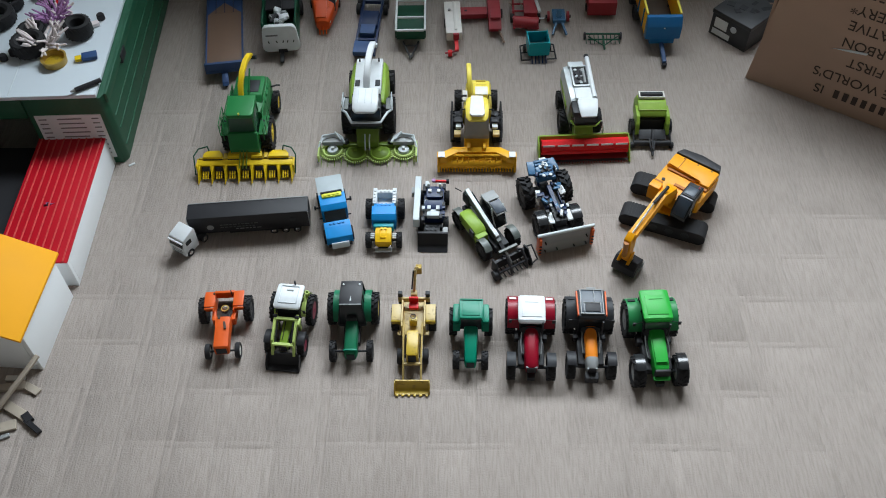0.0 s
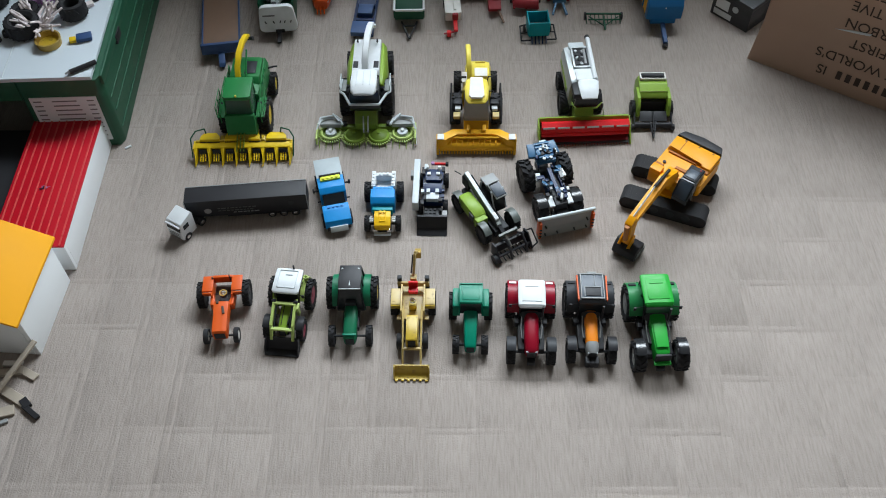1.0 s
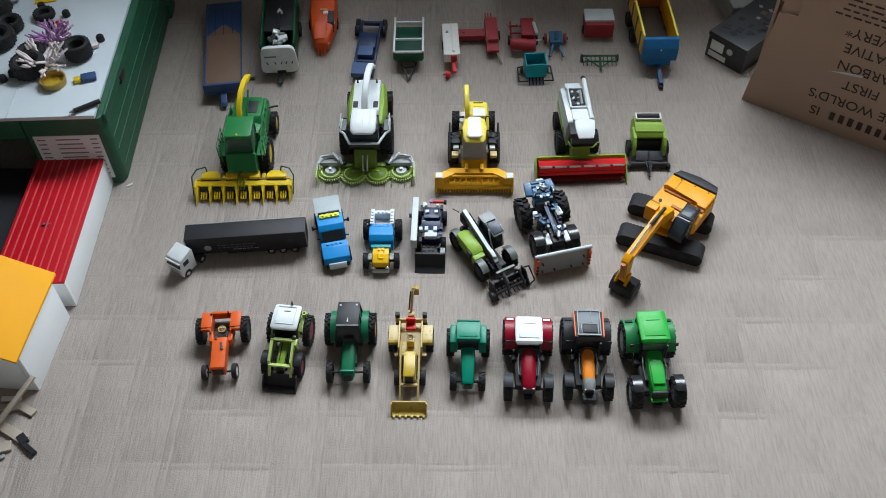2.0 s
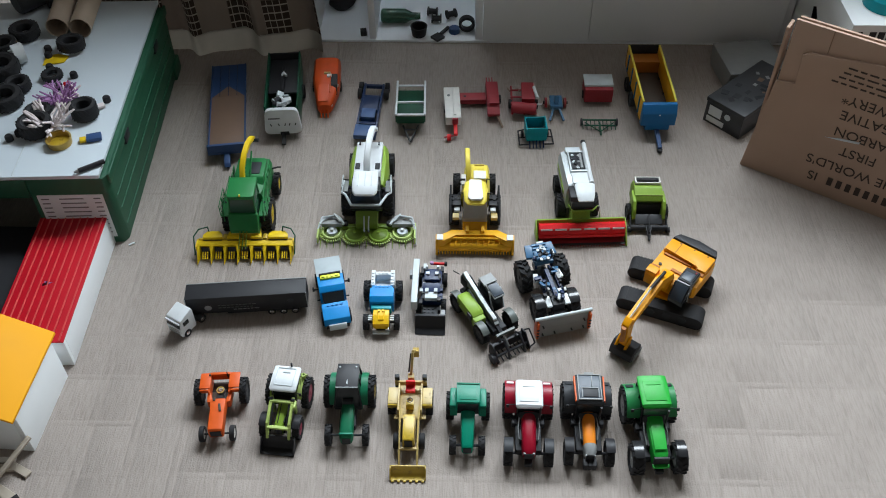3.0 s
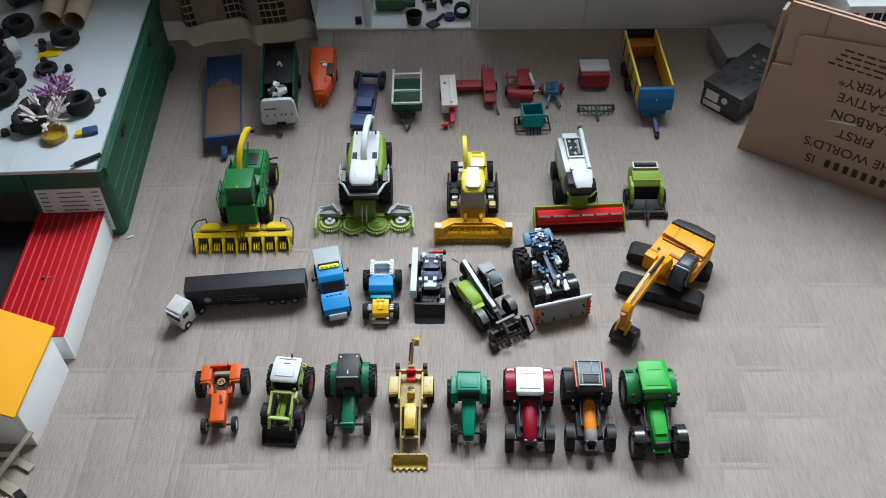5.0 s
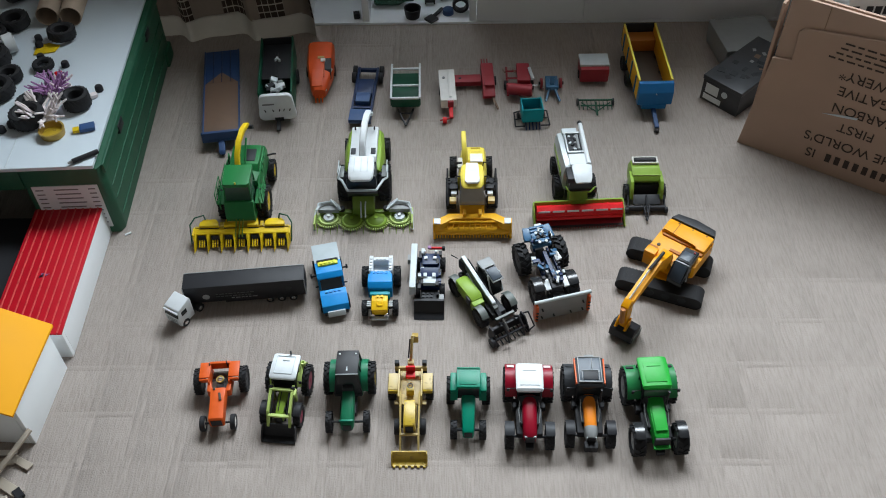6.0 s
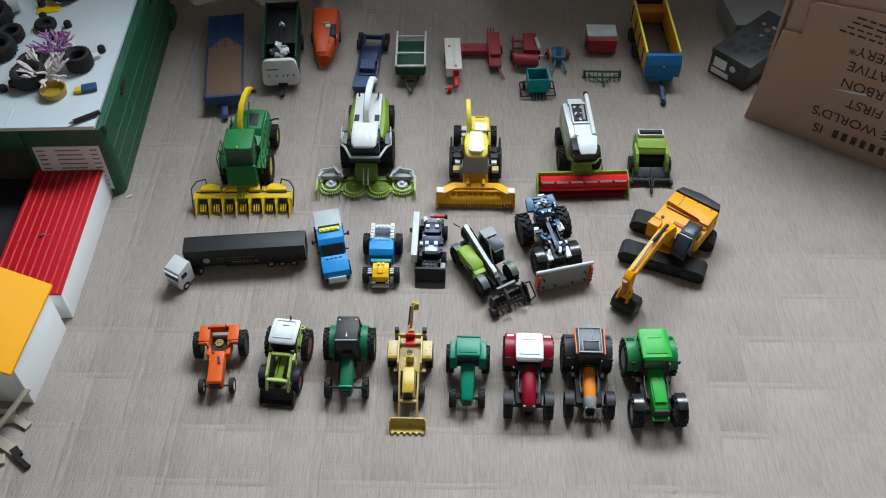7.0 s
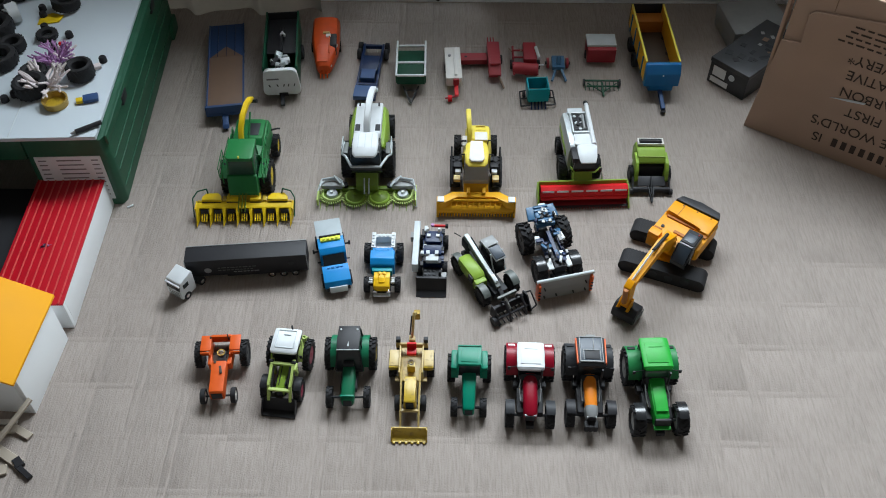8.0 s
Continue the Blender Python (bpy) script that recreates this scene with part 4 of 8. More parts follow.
    part("ram", rod(bmesh.new(), (-0.0035, 0.034, 0.052), (-0.0005, 0.05, 0.079), 0.0012, 8), DARK, t)
    bm = prism(bmesh.new(), [(0.058, 0.074), (0.069, 0.07), (0.07, 0.058), (0.061, 0.054), (0.063, 0.064)], 0.002, 0.0115, 0.0008)
    part("digger_bucket", bm, BRASS, t)
    return t


backhoe()


def teal_tractor():
    t = thing("toy_tractor", 0.073, 0.735, 0, -1, "small teal green toy tractor with boxy cab", "toy tractor", ROW1)
    wb, R, r = 0.066, 0.0215, 0.0145
    chassis(t, wb, 0.012, 0.013, 0.01)
    part("hood", loft(bmesh.new(), [(-0.08, 0, 0.0078, 0.014, 0.031), (-0.076, 0, 0.0092, 0.013, 0.034), (-0.03, 0, 0.011, 0.02, 0.042), (-0.022, 0, 0.011, 0.022, 0.043)], 5), TEAL, t)
    part("grille", box(bmesh.new(), 0, -0.0804, 0.023, 0.012, 0.0014, 0.012, 0.0004), DARK, t)
    part("cab_window", prism(bmesh.new(), [(0.013, 0.036), (-0.024, 0.036), (-0.02, 0.058), (0.012, 0.058)], -0.0175, 0.0175, 0.001, 0.94), GLASS_DARK, t, "smoked cab glazing")
    for s in (-1, 1):
        for ya, yb in ((-0.024, -0.02), (0.013, 0.012)):
            part("pillar", rod(bmesh.new(), (s * 0.0178, ya, 0.036), (s * 0.0168, yb, 0.058), 0.0014, 6), TEAL, t)
    roof = part("roof", slab(bmesh.new(), [(-0.0185, 0.015), (0.0185, 0.015), (0.0175, -0.0215), (-0.0175, -0.0215)], 0.058, 0.0635, 0.0018), TEAL, t)
    part("roof_panel", box(bmesh.new(), 0, -0.005, 0.0638, 0.026, 0.024, 0.0012, 0.0005), TEAL, roof)
    part("roof_rib", box(bmesh.new(), 0, 0.012, 0.0642, 0.034, 0.002, 0.0016, 0.0006), TEAL, roof)
    for s in (-1, 1):
        part("mudguard", box(bmesh.new(), s * 0.0225, -0.0005, 0.0435, 0.0115, 0.034, 0.008, 0.003), TEAL, t)
        fender(t, s, 0.0165, 0.0275, 0, R, TEAL, -10, 160)
        wheel(t, s * 0.0275, 0, R, 0.0125, DARK, lugs=14)
        wheel(t, s * 0.022, -wb, r, 0.0105, DARK, lugs=12)
    axle(t, -wb, 0.02, r)
    return t


teal_tractor()


def modern_tractor(x, y, turn, lab, hood, roofmat, guard, rim, roof_lab, big=1.0, hood_h=0.046, front_guard=None, weight=None, roof_trim=None, nose=None, glassroof=False, front_r=0.02, arched=True, hood_w=0.0105, zroof=0.08, front_out=0.0295, cab_w=0.0205, cab_rear=0.016, boxy=3.2, square_front=False, front_w=0.0135):
    t = thing("toy_tractor", x, y, 0, turn, lab, "toy tractor", ROW1)
    k = big
    wb, R, r = 0.088 * k, 0.0275 * k, front_r * k
    chassis(t, wb, 0.014 * k, 0.017 * k, 0.014 * k)
    fy = -wb - 0.012 * k
    zt = hood_h * k
    hw = hood_w * k
    part("hood", loft(bmesh.new(), [(fy, 0, hw * 0.72, 0.022 * k, zt * 0.84), (fy + 0.006 * k, 0, hw * 0.95, 0.02 * k, zt * 0.95), (fy + 0.03 * k, 0, hw, 0.024 * k, zt * 1.02), (-0.04 * k, 0, hw * 1.02, 0.03 * k, zt * 1.12), (-0.034 * k, 0, hw * 0.98, 0.032 * k, zt * 1.12)], boxy), hood, t)
    if nose:
        part("nose", loft(bmesh.new(), [(fy - 0.0025 * k, 0, hw * 0.74, 0.021 * k, zt * 0.86), (fy + 0.006 * k, 0, hw * 1.01, 0.0195 * k, zt * 0.985), (fy + 0.014 * k, 0, hw * 1.03, 0.0215 * k, zt * 1.01)], 3.2), nose, t, "darker hood nose")
    part("grille", box(bmesh.new(), 0, fy - (0.003 if nose else 0.0006) * k, 0.031 * k, hw * 1.3, 0.0018, 0.013 * k, 0.0006), BLACK, t)
    # black box added to darken the shaded gaps between wheels and hood
    part("underbody_shade", box(bmesh.new(), 0, -wb * 0.52, 0.021 * k, 0.04 * k, wb * 0.98, 0.014 * k, 0.003), BLACK, t)
    part("engine_block", box(bmesh.new(), 0, -wb * 0.6, 0.031 * k, hw * 2.5, wb * 0.55, 0.014 * k, 0.002), BLACK, t)
    for s in (-1, 1):
        part("headlight", box(bmesh.new(), s * hw * 0.55, fy + 0.001 * k - (0.003 if nose else 0) * k, zt * 0.8, hw * 0.45, 0.002, 0.003 * k, 0.0006), GREY_PALE, t)
    roof = glass_cab(t, cab_rear * k, -0.038 * k, cab_w * k, 0.034 * k, zroof * k, roof_lab, roofmat, BLACK, 0.97, 0.009 * k, 0.003 * k, 0.007 * k, 3.6)
    part("cowl", loft(bmesh.new(), [(-0.046 * k, 0, hw * 1.1, 0.034 * k, zt * 0.9), (-0.043 * k, 0, hw * 1.25, 0.034 * k, zt * 1.06), (-0.036 * k, 0, hw * 1.5, 0.034 * k, zt * 1.14)], 4), DARK, t, "dark cowl in front of the cab")
    for s in (-1, 1):
        part("side_rail", pipe(bmesh.new(), [(s * hw * 1.3, -0.04 * k, 0.044 * k), (s * hw * 1.45, -0.058 * k, 0.042 * k), (s * hw * 1.3, -0.074 * k, 0.036 * k)], 0.0009, 6), GREY, t)
    if square_front:
        part("front_grille", box(bmesh.new(), 0, fy - 0.0015 * k, zt * 0.8, hw * 1.9, 0.004 * k, zt * 0.3, 0.001), BLACK, t)
        part("front_band", box(bmesh.new(), 0, fy - 0.005 * k, zt * 0.62, hw * 2.05, 0.006 * k, 0.004 * k, 0.001), hood, t)
        part("bonnet_panel", box(bmesh.new(), 0, -0.066 * k, zt * 1.055, hw * 1.5, 0.048 * k, 0.0016, 0.0006, (math.degrees(0.085), 0, 0)), hood, t)
        part("roof_front_lamps", box(bmesh.new(), 0, -0.033 * k, (zroof - 0.0015) * k, cab_w * 1.9 * k, 0.004 * k, 0.003 * k, 0.0008), BLACK, roof)
        part("visor", box(bmesh.new(), 0, -0.0365 * k, (zroof - 0.009) * k, cab_w * 1.9 * k, 0.0016, 0.011 * k, 0.0005, (-18, 0, 0)), GLASS_GREEN, t, "green tinted windscreen top")
    if glassroof:
        part("roof_window", box(bmesh.new(), 0, -0.009 * k, (zroof + 0.0078) * k, 0.033 * k, 0.044 * k, 0.0014, 0.0005), GLASS_ROOF, roof, "smoked roof window")
        part("roof_hatch", box(bmesh.new(), 0.001 * k, -0.02 * k, (zroof + 0.0088) * k, 0.022 * k, 0.015 * k, 0.0016, 0.0005), BLACK, roof)
        bm = bmesh.new()
        for x, y, a, b2 in ((0, 0.0135, 0.036, 0.0016), (0, -0.0315, 0.036, 0.0022), (-0.0172, -0.009, 0.0016, 0.044), (0.0172, -0.009, 0.0016, 0.044), (0, -0.011, 0.026, 0.0012), (-0.012, -0.02, 0.0012, 0.018), (0.0135, -0.02, 0.0012, 0.018), (0.004, 0.002, 0.001, 0.022)):
            box(bm, x * k, y * k, (zroof + 0.0088) * k, a * k, b2 * k, 0.002, 0.0004)
        part("roof_frame", bm, GREY, roof, "grey roof window frame")
        part("roof_lug", box(bmesh.new(), 0, 0.016 * k, (zroof + 0.0085) * k, 0.014 * k, 0.003 * k, 0.003 * k, 0.0006), GREY, roof)
    if roof_trim:
        for s in (-1, 1):
            part("roof_trim", bar(bmesh.new(), (s * 0.0225 * k, 0.012 * k, (zroof + 0.005) * k), (s * 0.0215 * k, -0.034 * k, (zroof + 0.005) * k), 0.0025, 0.0055), roof_trim, roof)
    elif not glassroof:
        part("roof_panel", box(bmesh.new(), 0, -0.012 * k, (zroof + 0.0076) * k, 0.03 * k, 0.034 * k, 0.0012, 0.0005), roofmat, roof)
        part("roof_rib", box(bmesh.new(), 0, -0.002 * k, (zroof + 0.0084) * k, 0.02 * k, 0.0012, 0.0012, 0.0004), roofmat, roof)
    mirrors(t, 0.021 * k, -0.032 * k, 0.066 * k, 0.012 * k)
    part("exhaust", rod(bmesh.new(), (0.0165 * k, -0.042 * k, 0.04 * k), (0.0165 * k, -0.042 * k, 0.074 * k), 0.0016 * k, 8), DARK, t)
    for s in (-1, 1):
        part("step", box(bmesh.new(), s * 0.0215 * k, -0.036 * k, 0.025 * k, 0.008 * k, 0.016 * k, 0.012 * k, 0.002), BLACK, t)
        fender(t, s, (cab_w - 0.002) * k, 0.0365 * k, 0, R, guard, -15, 160, 0.002)
        part("mudguard_inner", prism(bmesh.new(), [(0.026 * k, R), (0.024 * k, R * 1.8), (0.004 * k, R * 2.1), (-0.018 * k, R * 1.75), (-0.026 * k, R)], s * 0.0185 * k - 0.001, s * 0.0185 * k + 0.001, 0.0004), guard, t)
        part("tail_light", box(bmesh.new(), s * 0.0285 * k, 0.014 * k, R * 2.02, 0.011 * k, 0.006, 0.003, 0.0008, (-25, 0, 0)), BONE if guard is RED else DARK, t)
        wheel(t, s * 0.031 * k, 0, R, 0.0155 * k, rim)
        wheel(t, s * front_out * k, -wb, r, front_w * k, rim, lugs=15)
        if front_guard:
            fender(t, s, (front_out - 0.007) * k, (front_out + 0.0068) * k, -wb, r, front_guard, 45, 118, 0.0014)
    axle(t, -wb, front_out * k, r)
    if weight:
        bm = box(bmesh.new(), 0, fy - 0.0075 * k, 0.02 * k, 0.0205 * k, 0.012 * k, 0.013 * k, 0.0015)
        for j in range(3):
            box(bm, (-0.0065 + 0.0065 * j) * k, fy - 0.0075 * k, 0.0205 * k, 0.0055 * k, 0.0135 * k, 0.0135 * k, 0.0006)
        part("front_weight", bm, weight, t)
    else:
        part("front_hitch", box(bmesh.new(), 0, fy - 0.003 * k, 0.016 * k, 0.012 * k, 0.01 * k, 0.008 * k, 0.001), BLACK, t)
    return t


modern_tractor(0.1655, 0.741, -1.5, "red toy tractor with white roof and red mudguards", RED, WHITE, RED, DARK, "white cab roof", 0.99, 0.046, front_guard=DARK, zroof=0.0625, front_out=0.0305, front_r=0.0195, cab_w=0.0182, cab_rear=0.012, hood_w=0.0112)
modern_tractor(0.2555, 0.742, -1.2, "orange and black toy tractor with smoked glass roof", ORANGE2, DARK, DARK, DARK, "dark cab roof with orange trim", 0.98, 0.045, front_guard=BLACK, weight=BLACK, roof_trim=ORANGE, nose=GREY, glassroof=True, zroof=0.0725, front_out=0.031, front_r=0.0195, cab_w=0.0195, hood_w=0.0098)
modern_tractor(0.3505, 0.737, 2.5, "bright green toy tractor with large black wheels", GREEN_BRIGHT, GREEN_BRIGHT, GREEN, GREY, "bright green cab roof", 1.04, 0.049, front_r=0.0225, zroof=0.0735, hood_w=0.0116, front_guard=BLACK_GLOSS, front_out=0.0305, cab_w=0.0185, boxy=7, square_front=True, front_w=0.018)


# ---- second row: lorry, brick-built cars, handlers and digger ----
ROW2 = "vehicles in the second row"


def lorry():
    t = thing("toy_lorry", -0.3, 0.944, 0, 5.5, "black toy semi-trailer lorry with a white cab", "toy lorry", ROW2)
    # local: trailer along x, cab towards -x and turned
    tr = part("trailer", box(bmesh.new(), -0.004, 0.001, 0.0325, 0.204, 0.034, 0.039, 0.0012), BLACK, t, "long black box trailer")
    for x in (-0.1055, 0.0975):
        part("corner_post", box(bmesh.new(), x, -0.0158, 0.0325, 0.0016, 0.0016, 0.038, 0.0003), GREY, tr)
    part("roof_edge", box(bmesh.new(), -0.004, 0.0178, 0.0522, 0.202, 0.0014, 0.0014, 0.0003), GREY, tr)
    part("trailer_skirt", box(bmesh.new(), 0.02, -0.013, 0.0115, 0.12, 0.004, 0.006, 0.0006), BLACK, tr)
    for k in range(3):
        for s in (-1, 1):
            wx = 0.035 + k * 0.02
            w = part("wheel", lathe(bmesh.new(), [(-0.0035, 0.0066), (0.0035, 0.0066)], wx, s * 0.0125, 0.0066, 16, 'Y'), RUBBER, t)
            part("rim", lathe(bmesh.new(), [(s * 0.0034, 0.0038), (s * 0.0043, 0.003)], wx, s * 0.0125, 0.0066, 12, 'Y'), CHROME, w)
    # unreadable side print as bars
    rng = random.Random(8)
    lab = part("side_emblem", lathe(bmesh.new(), [(-0.0165, 0.006), (-0.0159, 0.006)], -0.07, 0, 0.027, 20, 'Y'), GREY, t)
    for z, x0, x1 in ((0.032, -0.053, 0.012), (0.026, -0.053, 0.002), (0.0205, -0.028, 0.014)):
        x = x0
        while x < x1:
            w = rng.uniform(0.003, 0.008)
            part("print_bar", box(bmesh.new(), x + w / 2, -0.0163, z, w, 0.0006, 0.0014, 0), GREY if z < 0.022 else GREY_DARK, tr)
            x += w + 0.002
    part("rear_emblem", lathe(bmesh.new(), [(-0.0165, 0.005), (-0.016, 0.005)], 0.07, 0, 0.034, 16, 'Y'), DARK, t)
    # tractor unit, turned towards the viewer
    cab = new("tractor_unit", finish("tractor_unit", box(bmesh.new(), 0, 0.005, 0.009, 0.022, 0.06, 0.006, 0.001), DARK))
    cab.parent = t
    cab.matrix_local = pose(-0.109, -0.03, 0, 0, 0, -36)
    part("cab", prism(bmesh.new(), [(-0.025, 0.006), (-0.026, 0.026), (-0.022, 0.043), (0.006, 0.05), (0.008, 0.046), (0.008, 0.006)], -0.0165, 0.0165, 0.002, 0.96), WHITE, cab, "white lorry cab")
    part("windscreen", prism(bmesh.new(), [(-0.0262, 0.027), (-0.0237, 0.037), (-0.0226, 0.037), (-0.0245, 0.027)], -0.0145, 0.0145, 0.0002), GLASS_DARK, cab)
    for s in (-1, 1):
        part("side_window", box(bmesh.new(), s * 0.0163, -0.012, 0.032, 0.0012, 0.012, 0.009, 0.0004), GLASS_DARK, cab)
        for y in (-0.014, 0.022):
            part("cab_wheel", lathe(bmesh.new(), [(-0.004, 0.0075), (0.004, 0.0075)], s * 0.0135, y, 0.0075, 16, 'X'), RUBBER, cab)
            part("cab_rim", lathe(bmesh.new(), [(s * 0.0038, 0.0042), (s * 0.0048, 0.003)], s * 0.0135, y, 0.0075, 12, 'X'), CHROME, cab)
    for z in (0.0115, 0.016, 0.0205):
        part("grille_slat", box(bmesh.new(), 0, -0.0258, z, 0.022, 0.001, 0.0016, 0.0003), GREY, cab)
    part("sun_visor", box(bmesh.new(), 0, -0.025, 0.0385, 0.031, 0.003, 0.003, 0.0008), WHITE, cab)
    return t


lorry()


def studs(bm, xs, ys, z):
    for x in xs:
        for y in ys:
            rod(bm, (x, y, z - 0.0004), (x, y, z + 0.0017), 0.0024, 12)
    return bm


def brick_pickup():
    t = thing("brick_pickup", -0.161, 0.962, 0, 13.5, "blue brick-built toy pickup with a grey load cover", "toy car", ROW2)
    S = 0.0068
    part("chassis", box(bmesh.new(), 0, 0, 0.0105, 0.036, 0.122, 0.007, 0.0005), BLACK, t)
    part("bed_cover", box(bmesh.new(), 0, 0.041, 0.0385, 0.041, 0.044, 0.003, 0.0006), COVER_GREY, t, "smooth grey load cover")
    part("bed_side", box(bmesh.new(), 0, 0.041, 0.0255, 0.0405, 0.0435, 0.0225, 0.0006), BLUE_BRICK, t)
    bm = prism(bmesh.new(), [(0.0185, 0.014), (0.0185, 0.046), (-0.004, 0.046), (-0.012, 0.04), (-0.012, 0.014)], -0.0203, 0.0203, 0.0007)
    cab = part("cab", bm, BLUE_BRICK, t)
    bm = box(bmesh.new(), 0, 0.0135, 0.0475, 0.031, 0.0075, 0.003, 0.0004)
    part("roof_bar", box(bmesh.new(), 0, 0.0185, 0.0485, 0.0335, 0.0022, 0.0055, 0.0003), BLACK, cab)
    part("lamp_strip", studs(bm, [S * (i - 1.5) for i in range(4)], [0.0135], 0.0492), NEON, cab, "four neon yellow roof lamps")
    part("windscreen", prism(bmesh.new(), [(-0.0125, 0.0395), (-0.024, 0.027), (-0.024, 0.021), (-0.0125, 0.021)], -0.0165, 0.0165, 0.0005), GLASS_DARK, t, "smoked windscreen")
    bm = prism(bmesh.new(), [(-0.026, 0.012), (-0.026, 0.029), (-0.036, 0.0285), (-0.0555, 0.024), (-0.0595, 0.016), (-0.0595, 0.012)], -0.0203, 0.0203, 0.0007)
    studs(bm, [S * (i - 1.5) for i in range(4)], [-0.0305], 0.029)
    part("hood", bm, BLUE_BRICK, t)
    part("bumper", box(bmesh.new(), 0, -0.0625, 0.0125, 0.027, 0.006, 0.009, 0.0006, (-30, 0, 0)), GREY_PALE, t, "pale grey front bumper")
    for s in (-1, 1):
        bm = rod(bmesh.new(), (s * 0.02, 0.006 if s < 0 else 0.014, 0.03), (s * 0.0285, 0.006 if s < 0 else 0.014, 0.03), 0.0015, 8)
        box(bm, s * 0.0285, 0.006 if s < 0 else 0.014, 0.031, 0.003, 0.003, 0.008, 0.0005)
        part("side_peg", bm, BLACK, t)
        part("door_handle", rod(bmesh.new(), (s * 0.02, -0.014, 0.026), (s * 0.025, -0.014, 0.026), 0.0012, 8), BLACK, t)
        for y in (-0.041, 0.04):
            wheel(t, s * 0.0185, y, 0.0115, 0.009, GREY, lugs=12)
    t.scale = (1.1, 1.08, 1.05)
    return t


brick_pickup()


def brick_hot_rod():
    t = thing("brick_truck", -0.0735, 0.945, 0, 0.5, "brick-built toy truck, white bed, blue cab, yellow hood", "toy car", ROW2)
    S = 0.0068
    part("chassis", box(bmesh.new(), 0, 0.0, 0.0105, 0.03, 0.098, 0.006, 0.0005), DARK, t)
    bed = part("bed", box(bmesh.new(), 0, 0.032, 0.019, 0.04, 0.034, 0.006, 0.0005), WHITE, t, "white brick load bed")
    for s in (-1, 1):
        bm = box(bmesh.new(), s * 0.0168, 0.034, 0.031, 0.0066, 0.032, 0.018, 0.0005)
        studs(bm, [s * 0.0168], [0.0235 + S * i for i in range(4)], 0.04)
        part("bed_side", bm, WHITE, bed)
    bm = box(bmesh.new(), 0, 0.0465, 0.029, 0.0265, 0.0066, 0.014, 0.0005)
    studs(bm, [S * (i - 1) for i in range(3)], [0.0465], 0.036)
    part("tailboard", bm, WHITE, bed)
    bm = box(bmesh.new(), 0, 0.013, 0.034, 0.0345, 0.007, 0.012, 0.0005)
    studs(bm, [S * (i - 1.5) for i in range(4)], [0.013], 0.04)
    part("roof_rack", bm, BLUE_BRICK, t)
    part("cab", prism(bmesh.new(), [(0.0092, 0.014), (0.0092, 0.043), (-0.008, 0.043), (-0.016, 0.037), (-0.016, 0.014)], -0.0203, 0.0203, 0.0007), BLUE_BRICK, t)
    part("windscreen", box(bmesh.new(), 0, -0.0205, 0.026, 0.034, 0.0085, 0.012, 0.0008), TURQ, t, "tinted windscreen")
    part("hood", prism(bmesh.new(), [(-0.0245, 0.012), (-0.0245, 0.03), (-0.036, 0.029), (-0.0495, 0.024), (-0.0495, 0.012)], -0.0135, 0.0135, 0.0008), YELLOW_BRICK, t, "yellow engine hood")
    bm = bmesh.new()
    for a, b2 in (((-0.006, -0.0285, 0.0304), (-0.004, -0.043, 0.0272)), ((0.006, -0.0285, 0.0304), (0.004, -0.043, 0.0272)), ((-0.004, -0.043, 0.0272), (0.004, -0.043, 0.0272))):
        rod(bm, a, b2, 0.0009, 6)
    studs(bm, [-S * 0.5, S * 0.5], [-0.0275], 0.0298)
    part("hood_scoop", bm, YELLOW_BRICK, t)
    for s in (-1, 1):
        bm = bmesh.new()
        for k in range(3):
            box(bm, s * 0.0185, -0.032 - k * 0.004, 0.0225, 0.007, 0.0018, 0.003, 0.0004)
        part("engine_fin_block", bm, WHITE, t)
        part("headlight", lathe(bmesh.new(), [(0, 0.0036), (0.003, 0.0036), (0.0042, 0.002)], s * 0.0115, -0.053, 0.014, 12, 'Y'), CHROME, t)
        wheel(t, s * 0.0275, 0.026, 0.0165, 0.012, GREY, lugs=14)
        wheel(t, s * 0.026, -0.036, 0.0125, 0.0095, GREY, lugs=12)
    axle(t, 0.026, 0.026, 0.0165)
    axle(t, -0.036, 0.025, 0.0125)
    part("bumper", box(bmesh.new(), 0, -0.0535, 0.008, 0.028, 0.005, 0.004, 0.0006), GREY_PALE, t)
    t.scale = (1.0, 1.07, 1.08)
    return t


brick_hot_rod()


